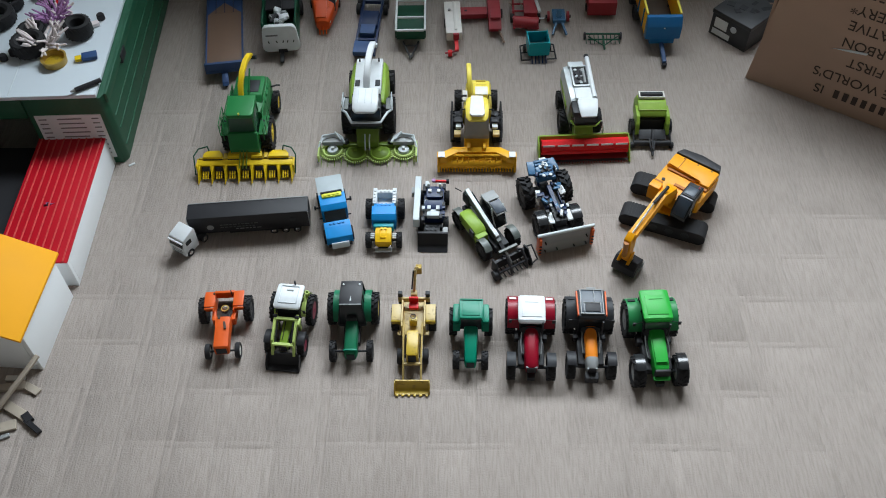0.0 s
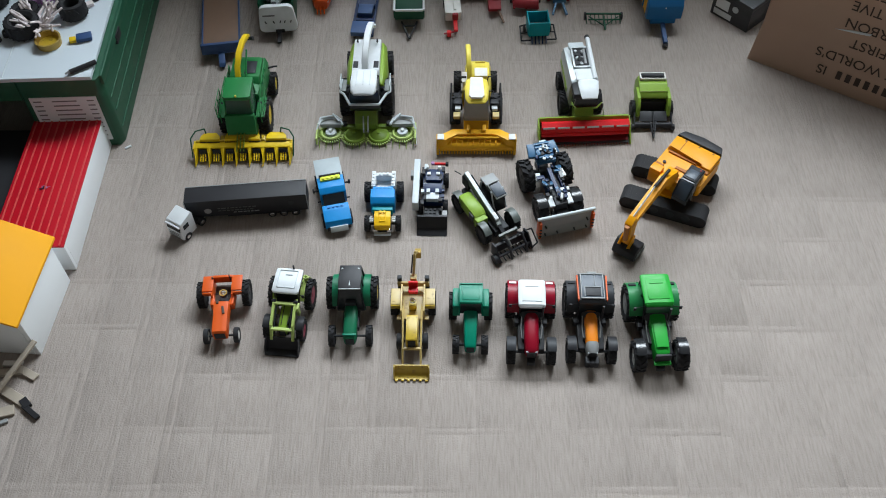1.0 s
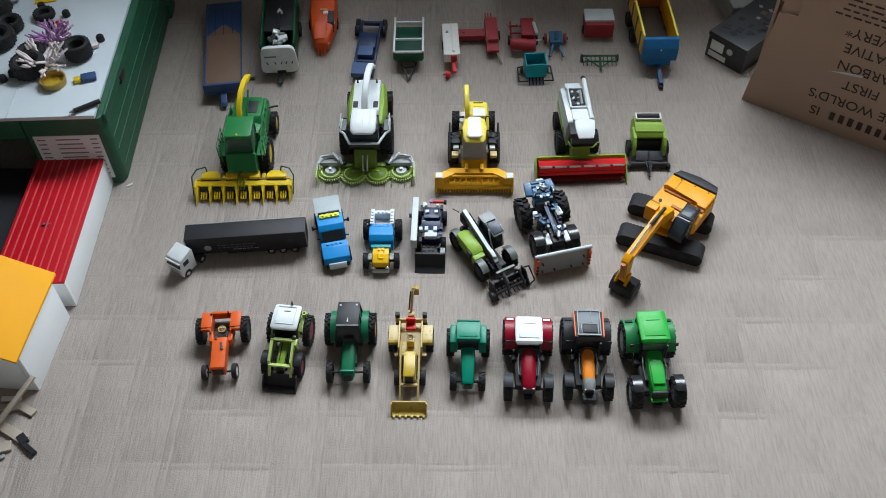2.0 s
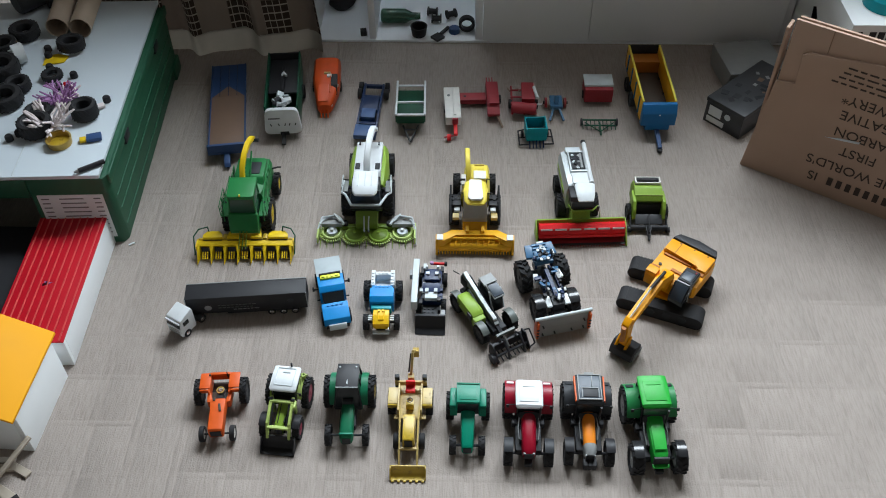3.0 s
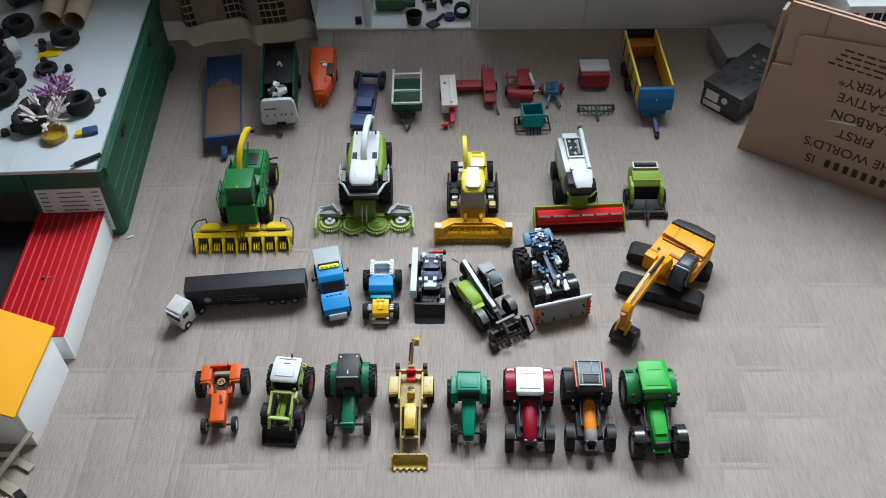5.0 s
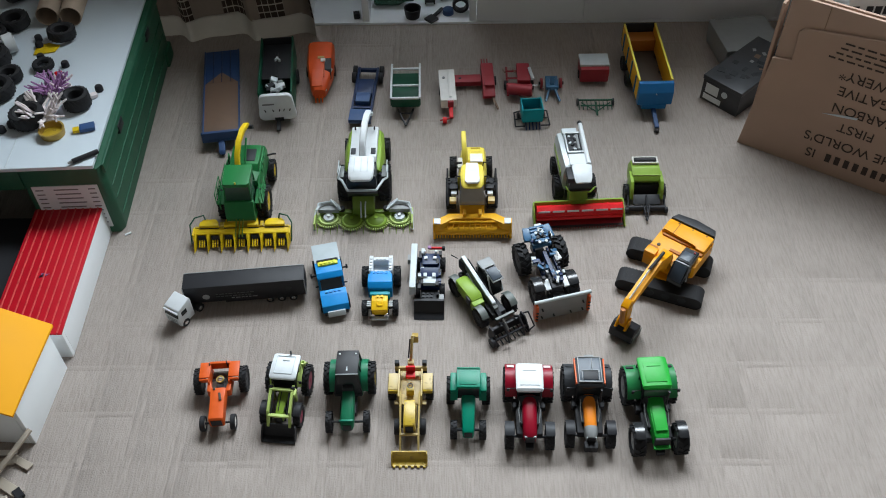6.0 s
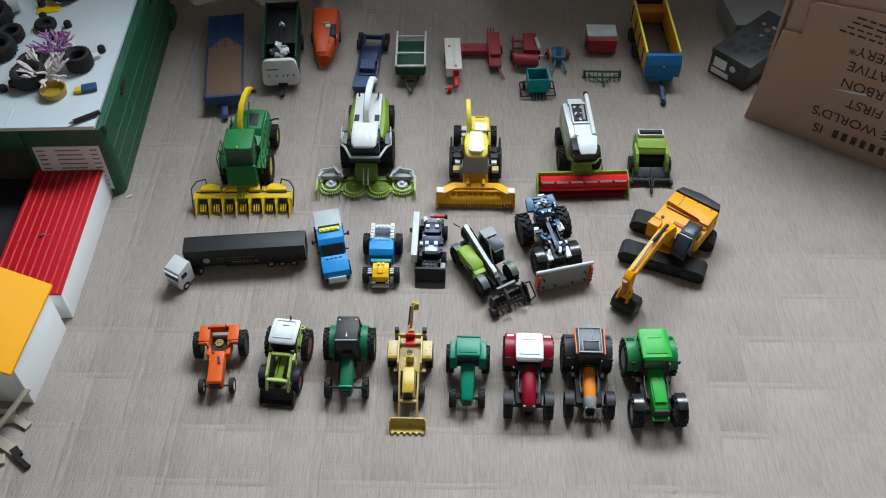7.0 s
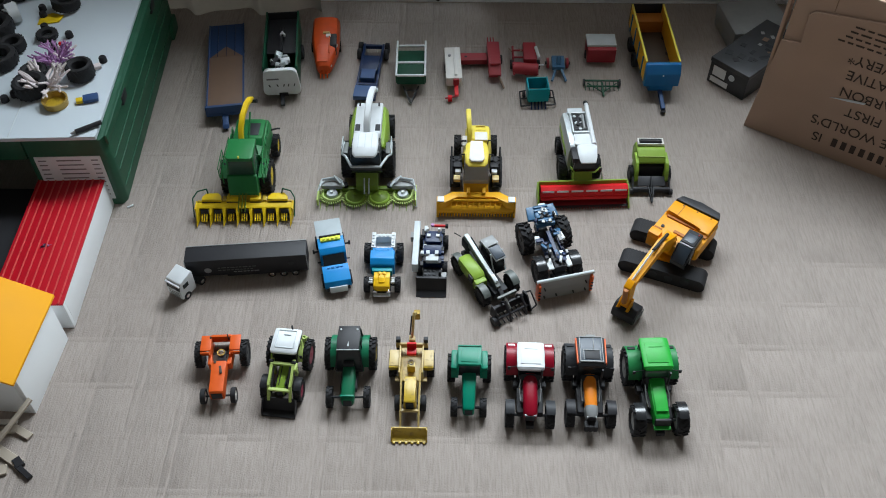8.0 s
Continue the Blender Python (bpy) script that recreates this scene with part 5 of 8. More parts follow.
def brick_loader():
    t = thing("brick_loader", 0.0065, 0.96, 0, -1.0, "navy and white brick-built toy loader with a black shovel", "toy car", ROW2)
    S = 0.0068
    part("chassis", box(bmesh.new(), 0.004, 0.008, 0.014, 0.03, 0.11, 0.01, 0.0005), DARK, t)
    part("side_beam", box(bmesh.new(), -0.0245, 0.018, 0.031, 0.0105, 0.1, 0.02, 0.0006), GREY_PALE, t, "long pale grey side beam")
    part("side_block", box(bmesh.new(), -0.0325, 0.04, 0.03, 0.006, 0.013, 0.012, 0.0005), GREY, t)
    bm = box(bmesh.new(), 0.004, 0.015, 0.027, 0.034, 0.07, 0.016, 0.0006)
    box(bm, 0.004, 0.03, 0.038, 0.026, 0.022, 0.008, 0.0006)
    box(bm, 0.004, 0.003, 0.0375, 0.03, 0.018, 0.006, 0.0006, (12, 0, 0))
    part("body", bm, NAVY, t)
    for x in (-0.006, 0.014):
        part("pillar", box(bmesh.new(), x, 0.043, 0.044, 0.004, 0.004, 0.012, 0.0004), WHITE, t)
    for x in (-0.0035, 0.012):
        part("white_plate", box(bmesh.new(), x, 0.032, 0.0435, 0.006, 0.006, 0.0032, 0.0004), WHITE, t)
    bm = box(bmesh.new(), 0.004, -0.014, 0.0355, 0.021, 0.014, 0.008, 0.0005)
    box(bm, -0.0035, -0.0055, 0.0405, 0.006, 0.008, 0.006, 0.0004)
    box(bm, 0.0115, -0.0055, 0.0405, 0.006, 0.008, 0.006, 0.0004)
    part("front_block", bm, GREY_PALE, t)
    part("red_axle", rod(bmesh.new(), (0.0, 0.066, 0.031), (0.024, 0.066, 0.031), 0.0026, 10), RED_BRIGHT, t, "bright red rod")
    part("knob", lathe(bmesh.new(), [(-0.002, 0.0045), (0.003, 0.0045)], 0.026, 0.066, 0.031, 12, 'X'), BLACK, t)
    part("lamp", lathe(bmesh.new(), [(0, 0.0036), (0.003, 0.003)], 0.002, 0.062, 0.036, 12, 'Z'), PINK, t)
    bm = box(bmesh.new(), 0.006, -0.035, 0.02, 0.03, 0.016, 0.006, 0.0005)
    studs(bm, [-0.006, 0.001, 0.008], [-0.031, -0.038], 0.023)
    part("coupling", bm, DARK, t)
    part("coupling_block", box(bmesh.new(), 0.022, -0.038, 0.014, 0.014, 0.012, 0.018, 0.0006), GREY, t)
    part("shovel", prism(bmesh.new(), [(-0.045, 0.0005), (-0.045, 0.026), (-0.049, 0.026), (-0.058, 0.006), (-0.07, 0.0005)], -0.0215, 0.0295, 0.0008), BLACK, t, "black shovel blade")
    rng = random.Random(5)
    for k in range(18):
        y = rng.uniform(-0.03, 0.062)
        part("kit_piece", box(bmesh.new(), rng.choice((-0.013, -0.009, 0.017, 0.021)) , y, 0.036 + rng.uniform(-0.004, 0.005), 0.0055, rng.uniform(0.004, 0.012), 0.006, 0.0005), (BLACK, BLACK, NAVY, GREY_PALE)[k % 4], t)
    for s in (-1, 1):
        for y in (-0.016, 0.044):
            wheel(t, 0.004 + s * 0.0215, y, 0.0125, 0.009, GREY, lugs=12)
    return t


brick_loader()


def telehandler():
    t = thing("toy_telehandler", 0.0985, 0.932, 0, 31, "lime and grey toy telehandler with a black attachment", "toy handler", ROW2)
    R = 0.0175
    part("chassis", box(bmesh.new(), 0, 0.0, 0.019, 0.026, 0.11, 0.014, 0.0015), DARK, t)
    part("cover_window", box(bmesh.new(), -0.0345, -0.012, 0.034, 0.003, 0.012, 0.014, 0.001), BLACK, t)
    part("engine_cover", loft(bmesh.new(), [(0.034, -0.021, 0.0105, 0.022, 0.04), (0.028, -0.0215, 0.0125, 0.02, 0.044), (-0.012, -0.0215, 0.0125, 0.02, 0.044), (-0.02, -0.021, 0.011, 0.022, 0.038)], 5), LIME, t, "lime green engine cover")
    part("side_tank", box(bmesh.new(), -0.0225, -0.024, 0.027, 0.0215, 0.012, 0.02, 0.003), LIME, t)
    part("cab_window", prism(bmesh.new(), [(0.03, 0.024), (-0.018, 0.024), (-0.012, 0.05), (-0.004, 0.064), (0.026, 0.064)], 0.0085, 0.0315, 0.0015, 0.95), GLASS_DARK, t, "smoked cab glazing")
    for x in (0.009, 0.031):
        for a, b2 in (((x, -0.0175, 0.026), (x, -0.004, 0.064)), ((x, 0.03, 0.026), (x, 0.026, 0.064))):
            part("pillar", rod(bmesh.new(), a, b2, 0.0017, 6), GREY_PALE, t)
    roof = part("roof", box(bmesh.new(), 0.02, 0.019, 0.066, 0.025, 0.02, 0.004, 0.0015), GREY, t)
    part("roof_grid", box(bmesh.new(), 0.02, -0.006, 0.0648, 0.0185, 0.024, 0.002, 0.0003, (12, 0, 0)), GLASS_ROOF, roof)
    for x in (0.0105, 0.0295):
        part("roof_rail", bar(bmesh.new(), (x, 0.01, 0.0668), (x, -0.02, 0.06), 0.0022, 0.0022), GREY, roof)
    part("roof_rail", bar(bmesh.new(), (0.0105, -0.019, 0.0605), (0.0295, -0.019, 0.0605), 0.0022, 0.0022), GREY, roof)
    part("boom_base", box(bmesh.new(), -0.003, 0.05, 0.044, 0.012, 0.02, 0.02, 0.0015), DARK, t)
    part("boom", bar(bmesh.new(), (-0.003, 0.058, 0.056), (-0.003, -0.05, 0.03), 0.0095, 0.011, 0.001), GREY_DARK, t, "dark grey telescopic boom")
    part("boom_cap", bar(bmesh.new(), (-0.003, 0.056, 0.0625), (-0.003, -0.044, 0.0384), 0.0072, 0.002), SILVER, t, "silver grey boom top")
    part("boom_line", bar(bmesh.new(), (0.0035, 0.05, 0.0565), (0.0035, -0.04, 0.035), 0.0016, 0.006), BLACK, t)
    part("boom_label", box(bmesh.new(), -0.003, -0.036, 0.0425, 0.0068, 0.014, 0.0016, 0.0003, (13.5, 0, 0)), WHITE, t)
    part("inner_boom", bar(bmesh.new(), (-0.003, -0.048, 0.03), (-0.003, -0.07, 0.022), 0.007, 0.008), BLACK, t)
    part("mirror", rod(bmesh.new(), (-0.012, 0.058, 0.06), (-0.02, 0.066, 0.066), 0.0009, 6), BLACK, t)
    for s in (-1, 1):
        for y in (0.036, -0.042):
            wheel(t, s * 0.0285, y, R, 0.0135, DARK, lugs=14)
            fender(t, s, 0.022, 0.0345, y, R, GREY_DARK, 40, 140, 0.0014)
    # attachment
    at = part("attachment", box(bmesh.new(), 0, -0.076, 0.014, 0.058, 0.006, 0.018, 0.001), BLACK, t, "black front attachment with tines")
    for k in range(8):
        part("tine", rod(bmesh.new(), (-0.0275 + k * 0.0079, -0.078, 0.006), (-0.0275 + k * 0.0079, -0.099, 0.0025), 0.0011, 6), DARK, at)
    part("grab_bar", rod(bmesh.new(), (-0.031, -0.092, 0.012), (0.031, -0.092, 0.012), 0.0022, 8), BLACK, at)
    for s in (-1, 1):
        part("end_plate", prism(bmesh.new(), [(-0.072, 0.003), (-0.072, 0.028), (-0.084, 0.03), (-0.101, 0.006), (-0.1, 0.002)], s * 0.031 - 0.0012, s * 0.031 + 0.0012, 0.0004), BLACK, at)
    for x in (-0.012, 0.018):
        part("grab_arm", pipe(bmesh.new(), [(x, -0.074, 0.026), (x, -0.084, 0.036), (x, -0.1, 0.024), (x, -0.104, 0.008)], 0.0021, 6), BLACK, at)
    part("grab_frame", pipe(bmesh.new(), [(0.031, -0.076, 0.026), (0.042, -0.078, 0.026), (0.042, -0.098, 0.01), (0.031, -0.1, 0.008)], 0.0013, 6), BLACK, at)
    part("top_beam", bar(bmesh.new(), (-0.016, -0.068, 0.03), (0.02, -0.068, 0.03), 0.005, 0.005), GREY_DARK, at)
    part("end_disc", lathe(bmesh.new(), [(-0.003, 0.0085), (0.003, 0.0085)], -0.036, -0.091, 0.0085, 16, 'X'), BLACK, at)
    part("ram", rod(bmesh.new(), (-0.003, -0.066, 0.03), (-0.003, -0.088, 0.018), 0.0018, 8), STEEL, at)
    return t


telehandler()


def brick_wheel_loader():
    t = thing("technic_tractor", 0.2115, 0.979, 0, 15, "blue and black construction-kit tractor with a grey dozer blade", "toy tractor", ROW2)
    part("chassis", box(bmesh.new(), 0, -0.004, 0.026, 0.02, 0.115, 0.01, 0.001), BLACK, t)
    for s in (-1, 1):
        wheel(t, s * 0.034, 0.03, 0.027, 0.02, DARK, lugs=14, lug=0.1)
        wheel(t, s * 0.0305, -0.038, 0.021, 0.0185, DARK, lugs=14, lug=0.1)
        part("axle_block", box(bmesh.new(), s * 0.019, 0.03, 0.027, 0.016, 0.012, 0.01, 0.001), DARK, t)
        fender(t, s, 0.022, 0.0385, -0.038, 0.0215, BLACK_GLOSS, 35, 125, 0.0018)
        bm = box(bmesh.new(), s * 0.0145, -0.008, 0.045, 0.006, 0.03, 0.008, 0.0008, (8, 0, 0))
        part("side_link", bm, NAVY, t)
        part("white_plate", box(bmesh.new(), s * 0.0215, 0.006, 0.047, 0.008, 0.014, 0.006, 0.0008, (10, 0, s * 12)), WHITE, t)
        for k in range(4):
            part("pin", lathe(bmesh.new(), [(0, 0.0018), (0.0016, 0.0018)], s * 0.0145, -0.02 + k * 0.008, 0.0488, 8, 'Z'), BLACK, t)
        part("panel_white", box(bmesh.new(), s * 0.016, -0.043, 0.043, 0.0095, 0.02, 0.004, 0.0008, (6, 0, 0)), WHITE, t)
    part("engine_block", box(bmesh.new(), 0, -0.028, 0.038, 0.02, 0.05, 0.014, 0.001), BLACK, t)
    part("grab_beam", bar(bmesh.new(), (0, 0.016, 0.052), (0, -0.04, 0.048), 0.007, 0.007), NAVY, t)
    # rear cab frame in blue
    cabp = part("cab_plate", box(bmesh.new(), 0, 0.04, 0.058, 0.034, 0.03, 0.008, 0.001), DENIM, t, "mid blue cab plate")
    bm = bmesh.new()
    for k in range(5):
        box(bm, 0.0, 0.03 + k * 0.007, 0.0665, 0.026, 0.0045, 0.006, 0.0008)
    part("ribbed_block", bm, DENIM, cabp)
    for s in (-1, 1):
        bm = box(bmesh.new(), s * 0.0195, 0.05, 0.062, 0.013, 0.024, 0.007, 0.0008, (14, 0, s * 8))
        part("side_panel", bm, DENIM, cabp)
        part("post", bar(bmesh.new(), (s * 0.014, 0.026, 0.046), (s * 0.013, 0.034, 0.068), 0.004, 0.004), NAVY, t)
        for k in range(3):
            part("connector", lathe(bmesh.new(), [(0, 0.0028), (0.002, 0.0028), (0.002, 0.0014)], s * 0.006, 0.024 + k * 0.01, 0.0695, 10, 'Z'), BLACK if k % 2 else GREY_PALE, cabp)
    part("number_plate_bar", box(bmesh.new(), 0.004, 0.06, 0.0685, 0.012, 0.008, 0.0012, 0.0003), WHITE, cabp)
    part("ring", lathe(bmesh.new(), [(0, 0.004), (0.0015, 0.004), (0.0015, 0.0026), (0, 0.0026)], 0.004, 0.048, 0.0698, 14, 'Z', closed=True), WHITE, cabp)
    # small beams, pins and plates all over the frame
    rng = random.Random(17)
    for k in range(34):
        mat = (DENIM, BLACK, NAVY, WHITE, DENIM, BLACK, NAVY, GREY)[k % 8]
        y = rng.uniform(-0.045, 0.055)
        x = rng.uniform(-0.02, 0.02)
        z = 0.05 + (0.018 if y > 0.024 else 0.0) + rng.uniform(-0.002, 0.003)
        part("kit_piece", box(bmesh.new(), x, y, z, rng.uniform(0.003, 0.007), rng.uniform(0.004, 0.013), 0.005, 0.0008, (rng.uniform(-15, 15), 0, rng.choice((0, 0, 90, 25, -25)))), mat, t)
    # dozer blade
    bl = part("blade", prism(bmesh.new(), [(-0.0795, 0.003), (-0.0745, 0.02), (-0.0765, 0.043), (-0.073, 0.043), (-0.0705, 0.02), (-0.0745, 0.003)], -0.0435, 0.0435, 0.0008), GREY, t, "wide grey dozer blade")
    part("blade_rail", rod(bmesh.new(), (-0.0495, -0.0745, 0.045), (0.0495, -0.0745, 0.045), 0.003, 10), GREY_PALE, bl)
    for s in (-1, 1):
        part("blade_end", box(bmesh.new(), s * 0.0458, -0.075, 0.022, 0.0044, 0.013, 0.038, 0.0008), ORANGE, bl, "orange striped blade end")
        for k in range(3):
            part("stripe", box(bmesh.new(), s * 0.0458, -0.082, 0.01 + k * 0.008, 0.0042, 0.0008, 0.003, 0, (0, 35, 0)), BLACK, bl)
        part("blade_arm", bar(bmesh.new(), (s * 0.013, -0.05, 0.024), (s * 0.017, -0.072, 0.018), 0.006, 0.007), BLACK, t)
        for x, z in ((0.036, 0.009), (0.015, 0.009), (0.036, 0.028)):
            part("rivet", lathe(bmesh.new(), [(-0.0815, 0.0014), (-0.0765, 0.0014)], s * x, 0, z, 8, 'Y'), DARK, bl)
    t.scale = (1.0, 1.08, 1.0)
    return t


brick_wheel_loader()


def excavator():
    t = thing("toy_excavator", 0.432, 0.975, 0, 0, "yellow plastic toy tracked excavator with black bucket", "toy excavator", ROW2)
    # undercarriage turned by its own angle
    def track(name, c, turn):
        n = 14
        L, h, w = 0.147, 0.026, 0.031
        pts = []
        for i in range(n):
            a = math.pi / 2 + math.pi * i / (n - 1)
            pts.append((-(L / 2 - h / 2) + h / 2 * math.cos(a), h / 2 + h / 2 * math.sin(a)))
        for i in range(n):
            a = -math.pi / 2 + math.pi * i / (n - 1)
            pts.append(((L / 2 - h / 2) + h / 2 * math.cos(a), h / 2 + h / 2 * math.sin(a)))
        bm = prism(bmesh.new(), pts, -w / 2, w / 2, 0.001)
        ob = part(name, bm, RUBBER, t, "black rubber track")
        ob.matrix_local = pose(c[0], c[1], 0, 0, 0, turn)
        # shoes round the belt
        pitch = 0.0062
        path = []
        for i in range(len(pts)):
            a, b2 = Vector(pts[i]), Vector(pts[(i + 1) % len(pts)])
            d = (b2 - a).length
            m = max(1, int(d / pitch + 0.5)) if d > 0.02 else 1
            for j in range(m):
                path.append((a.lerp(b2, (j + 0.5) / m), (b2 - a).normalized()))
        shoe = finish("track_shoe", box(bmesh.new(), 0, 0, 0, w * 1.03, 0.0034, 0.0013, 0), RUBBER_GREY)
        for p, d in path:
            piece = new("track_shoe", shoe)
            piece.parent = ob
            piece.matrix_local = pose(0, p.x, p.y, math.degrees(math.atan2(d.y, d.x)), 0, 0)
        for k in range(4):
            part("roller", lathe(bmesh.new(), [(-w * 0.52, 0.007), (w * 0.52, 0.007)], 0, -0.04 + k * 0.027, 0.0135, 12, 'X'), DARK, ob)
        return ob

    turn = 69
    track("track", (-0.028, -0.029), turn)
    track("track", (0.0005, 0.042), turn)
    car = part("carriage", box(bmesh.new(), 0, 0, 0.022, 0.062, 0.05, 0.016, 0.002), EXCAV, t)
    car.matrix_local = pose(-0.014, 0.007, 0, 0, 0, turn)
    # upper structure, local -y towards the boom
    up = new("house", finish("house", slab(bmesh.new(), [(-0.043, -0.03), (-0.043, 0.058), (-0.036, 0.068), (0.036, 0.07), (0.045, 0.058), (0.045, -0.012), (0.02, -0.03)], 0.034, 0.06, 0.002), EXCAV))
    up.parent = t
    up.matrix_local = pose(-0.004, 0.011, 0, 0, 0, -37)
    part("engine_hood", slab(bmesh.new(), [(-0.041, 0.03), (-0.041, 0.062), (0.043, 0.062), (0.043, 0.022), (0.026, 0.022), (0.024, 0.03)], 0.0595, 0.068, 0.003), EXCAV, up)
    # raised bars coloured like the shade in the hood and deck recesses
    part("hood_slot", box(bmesh.new(), -0.01, 0.0272, 0.0612, 0.052, 0.0055, 0.0036, 0.0006), BROWN_ORANGE, up, "hood recess, its shade painted brown orange")
    part("hood_recess", box(bmesh.new(), 0.033, 0.0185, 0.0615, 0.018, 0.007, 0.004, 0.0008), BROWN_ORANGE, up)
    part("hood_seam", box(bmesh.new(), -0.02, 0.046, 0.0682, 0.0012, 0.03, 0.001, 0.0002), BROWN_ORANGE, up)
    for x in (-0.022, 0.004, 0.03):
        part("hood_rivet", lathe(bmesh.new(), [(0, 0.0016), (0.001, 0.0013)], x, 0.058, 0.068, 8, 'Z'), BROWN_DECK, up)
    part("deck_slot", box(bmesh.new(), 0.006, 0.0, 0.0612, 0.03, 0.006, 0.003, 0.0006), BROWN_ORANGE, up)
    part("deck_well", box(bmesh.new(), -0.034, -0.012, 0.0608, 0.014, 0.01, 0.003, 0.0006), BROWN_ORANGE, up)
    part("counterweight", slab(bmesh.new(), [(-0.041, 0.0635), (0.043, 0.0635), (0.037, 0.079), (0.0, 0.083), (-0.034, 0.078)], 0.036, 0.07, 0.003), BLACK, up, "black counterweight edge")
    part("cab", prism(bmesh.new(), [(0.01, 0.04), (-0.049, 0.04), (-0.048, 0.05), (-0.03, 0.075), (0.01, 0.075)], 0.0125, 0.0405, 0.0022, 0.94), GLASS_DARK, up, "black operator cab")
    part("cab_roof", box(bmesh.new(), 0.0265, -0.009, 0.0758, 0.022, 0.032, 0.0022, 0.0008), BLACK, up)
    part("roof_hatch", box(bmesh.new(), 0.0265, -0.012, 0.0772, 0.017, 0.02, 0.0016, 0.0005), GLASS_ROOF, up, "slate roof hatch")
    part("front_glass", prism(bmesh.new(), [(-0.0498, 0.051), (-0.0318, 0.0752), (-0.0308, 0.0745), (-0.0488, 0.0503)], 0.0155, 0.0375, 0.0002), GLASS_ROOF, up)
    part("cab_hinge", lathe(bmesh.new(), [(0, 0.0018), (0.0016, 0.0014)], 0.034, 0.002, 0.077, 8, 'Z'), RED_DULL, up)
    for x in (0.0135, 0.0395):
        part("cab_pillar", rod(bmesh.new(), (x, -0.0475, 0.05), (x, -0.03, 0.0745), 0.0011, 6), DARK, up)
    part("grab_rail", pipe(bmesh.new(), [(0.041, -0.03, 0.04), (0.042, -0.035, 0.046), (0.04, -0.03, 0.06)], 0.0009, 6), GREY, up)
    part("tool_box", box(bmesh.new(), -0.032, -0.024, 0.063, 0.02, 0.016, 0.01, 0.0015), EXCAV, up)
    part("fuel_cap", lathe(bmesh.new(), [(0, 0.003), (0.002, 0.003)], -0.03, 0.0, 0.06, 10, 'Z'), DARK, up)
    part("boom_foot", box(bmesh.new(), -0.006, -0.028, 0.062, 0.02, 0.026, 0.026, 0.003), EXCAV, up)
    # boom and stick
    bm = prism(bmesh.new(), [(-0.016, 0.064), (-0.03, 0.086), (-0.07, 0.105), (-0.165, 0.09), (-0.171, 0.08), (-0.07, 0.088), (-0.042, 0.058)], -0.0075, 0.0075, 0.0014)
    boom = part("boom", bm, EXCAV, up)
    boom.matrix_local = pose(-0.001, 0, 0, 0, 0, 0)
    part("boom_ram", rod(bmesh.new(), (0, -0.052, 0.105), (0, -0.1, 0.108), 0.0028, 10), BLACK, boom, "black hydraulic ram")
    part("ram_rod", rod(bmesh.new(), (0, -0.1, 0.108), (0, -0.163, 0.094), 0.0014, 8), STEEL, boom)
    part("stick", prism(bmesh.new(), [(-0.155, 0.086), (-0.165, 0.096), (-0.177, 0.087), (-0.17, 0.034), (-0.158, 0.032)], -0.0065, 0.0065, 0.0014), EXCAV, boom)
    part("stick_ram", rod(bmesh.new(), (0, -0.179, 0.085), (0, -0.176, 0.05), 0.0042, 10), BROWN_ORANGE, boom)
    for x in (-0.0085, 0.0085):
        part("link_plate", prism(bmesh.new(), [(-0.158, 0.048), (-0.168, 0.05), (-0.181, 0.036), (-0.172, 0.026), (-0.16, 0.03)], x - 0.0012, x + 0.0012, 0.0004), EXCAV, boom)
    for k in range(5):
        part("bucket_cage", bar(bmesh.new(), (0.0235, -0.147 - k * 0.006, 0.004), (0.0255, -0.147 - k * 0.006, 0.024), 0.0014, 0.0014), GREY, boom)
    part("bucket_link", box(bmesh.new(), 0, -0.165, 0.035, 0.017, 0.008, 0.012, 0.0015), EXCAV, boom)
    bm = prism(bmesh.new(), [(-0.146, 0.026), (-0.165, 0.032), (-0.176, 0.022), (-0.178, 0.008), (-0.169, 0.001), (-0.15, 0.0005), (-0.143, 0.006)], -0.018, 0.023, 0.0014)
    part("bucket", bm, BLACK, boom, "black digging bucket")
    for k in range(4):
        part("bucket_tooth", box(bmesh.new(), -0.0135 + k * 0.0108, -0.142, 0.004, 0.005, 0.006, 0.003, 0.0005), BLACK, boom)
    return t


excavator()


# ---- third row: harvesters ----
ROW3 = "harvesters in the third row"


def spout(t, pts, w, h, mat, lab):
    """A curved discharge chute along (x, y, z) points."""
    bm = bmesh.new()
    rings = []
    for i, p in enumerate(pts):
        p = Vector(p)
        d = (Vector(pts[min(i + 1, len(pts) - 1)]) - Vector(pts[max(i - 1, 0)])).normalized()
        side = Vector((1, 0, 0)) - d * d.x
        side.normalize()
        up = side.cross(d)
        ring = []
        for a, b2 in ((-1, -1), (1, -1), (1, 0.6), (0.7, 1), (-0.7, 1), (-1, 0.6)):
            ring.append(bm.verts.new(p + side * (a * w / 2) + up * (b2 * h / 2)))
        rings.append(ring)
    for a, b2 in zip(rings, rings[1:]):
        for i in range(6):
            bm.faces.new((a[i], a[(i + 1) % 6], b2[(i + 1) % 6], b2[i]))
    bm.faces.new(rings[0])
    bm.faces.new(rings[-1][::-1])
    return part("discharge_spout", bm, mat, t, lab)


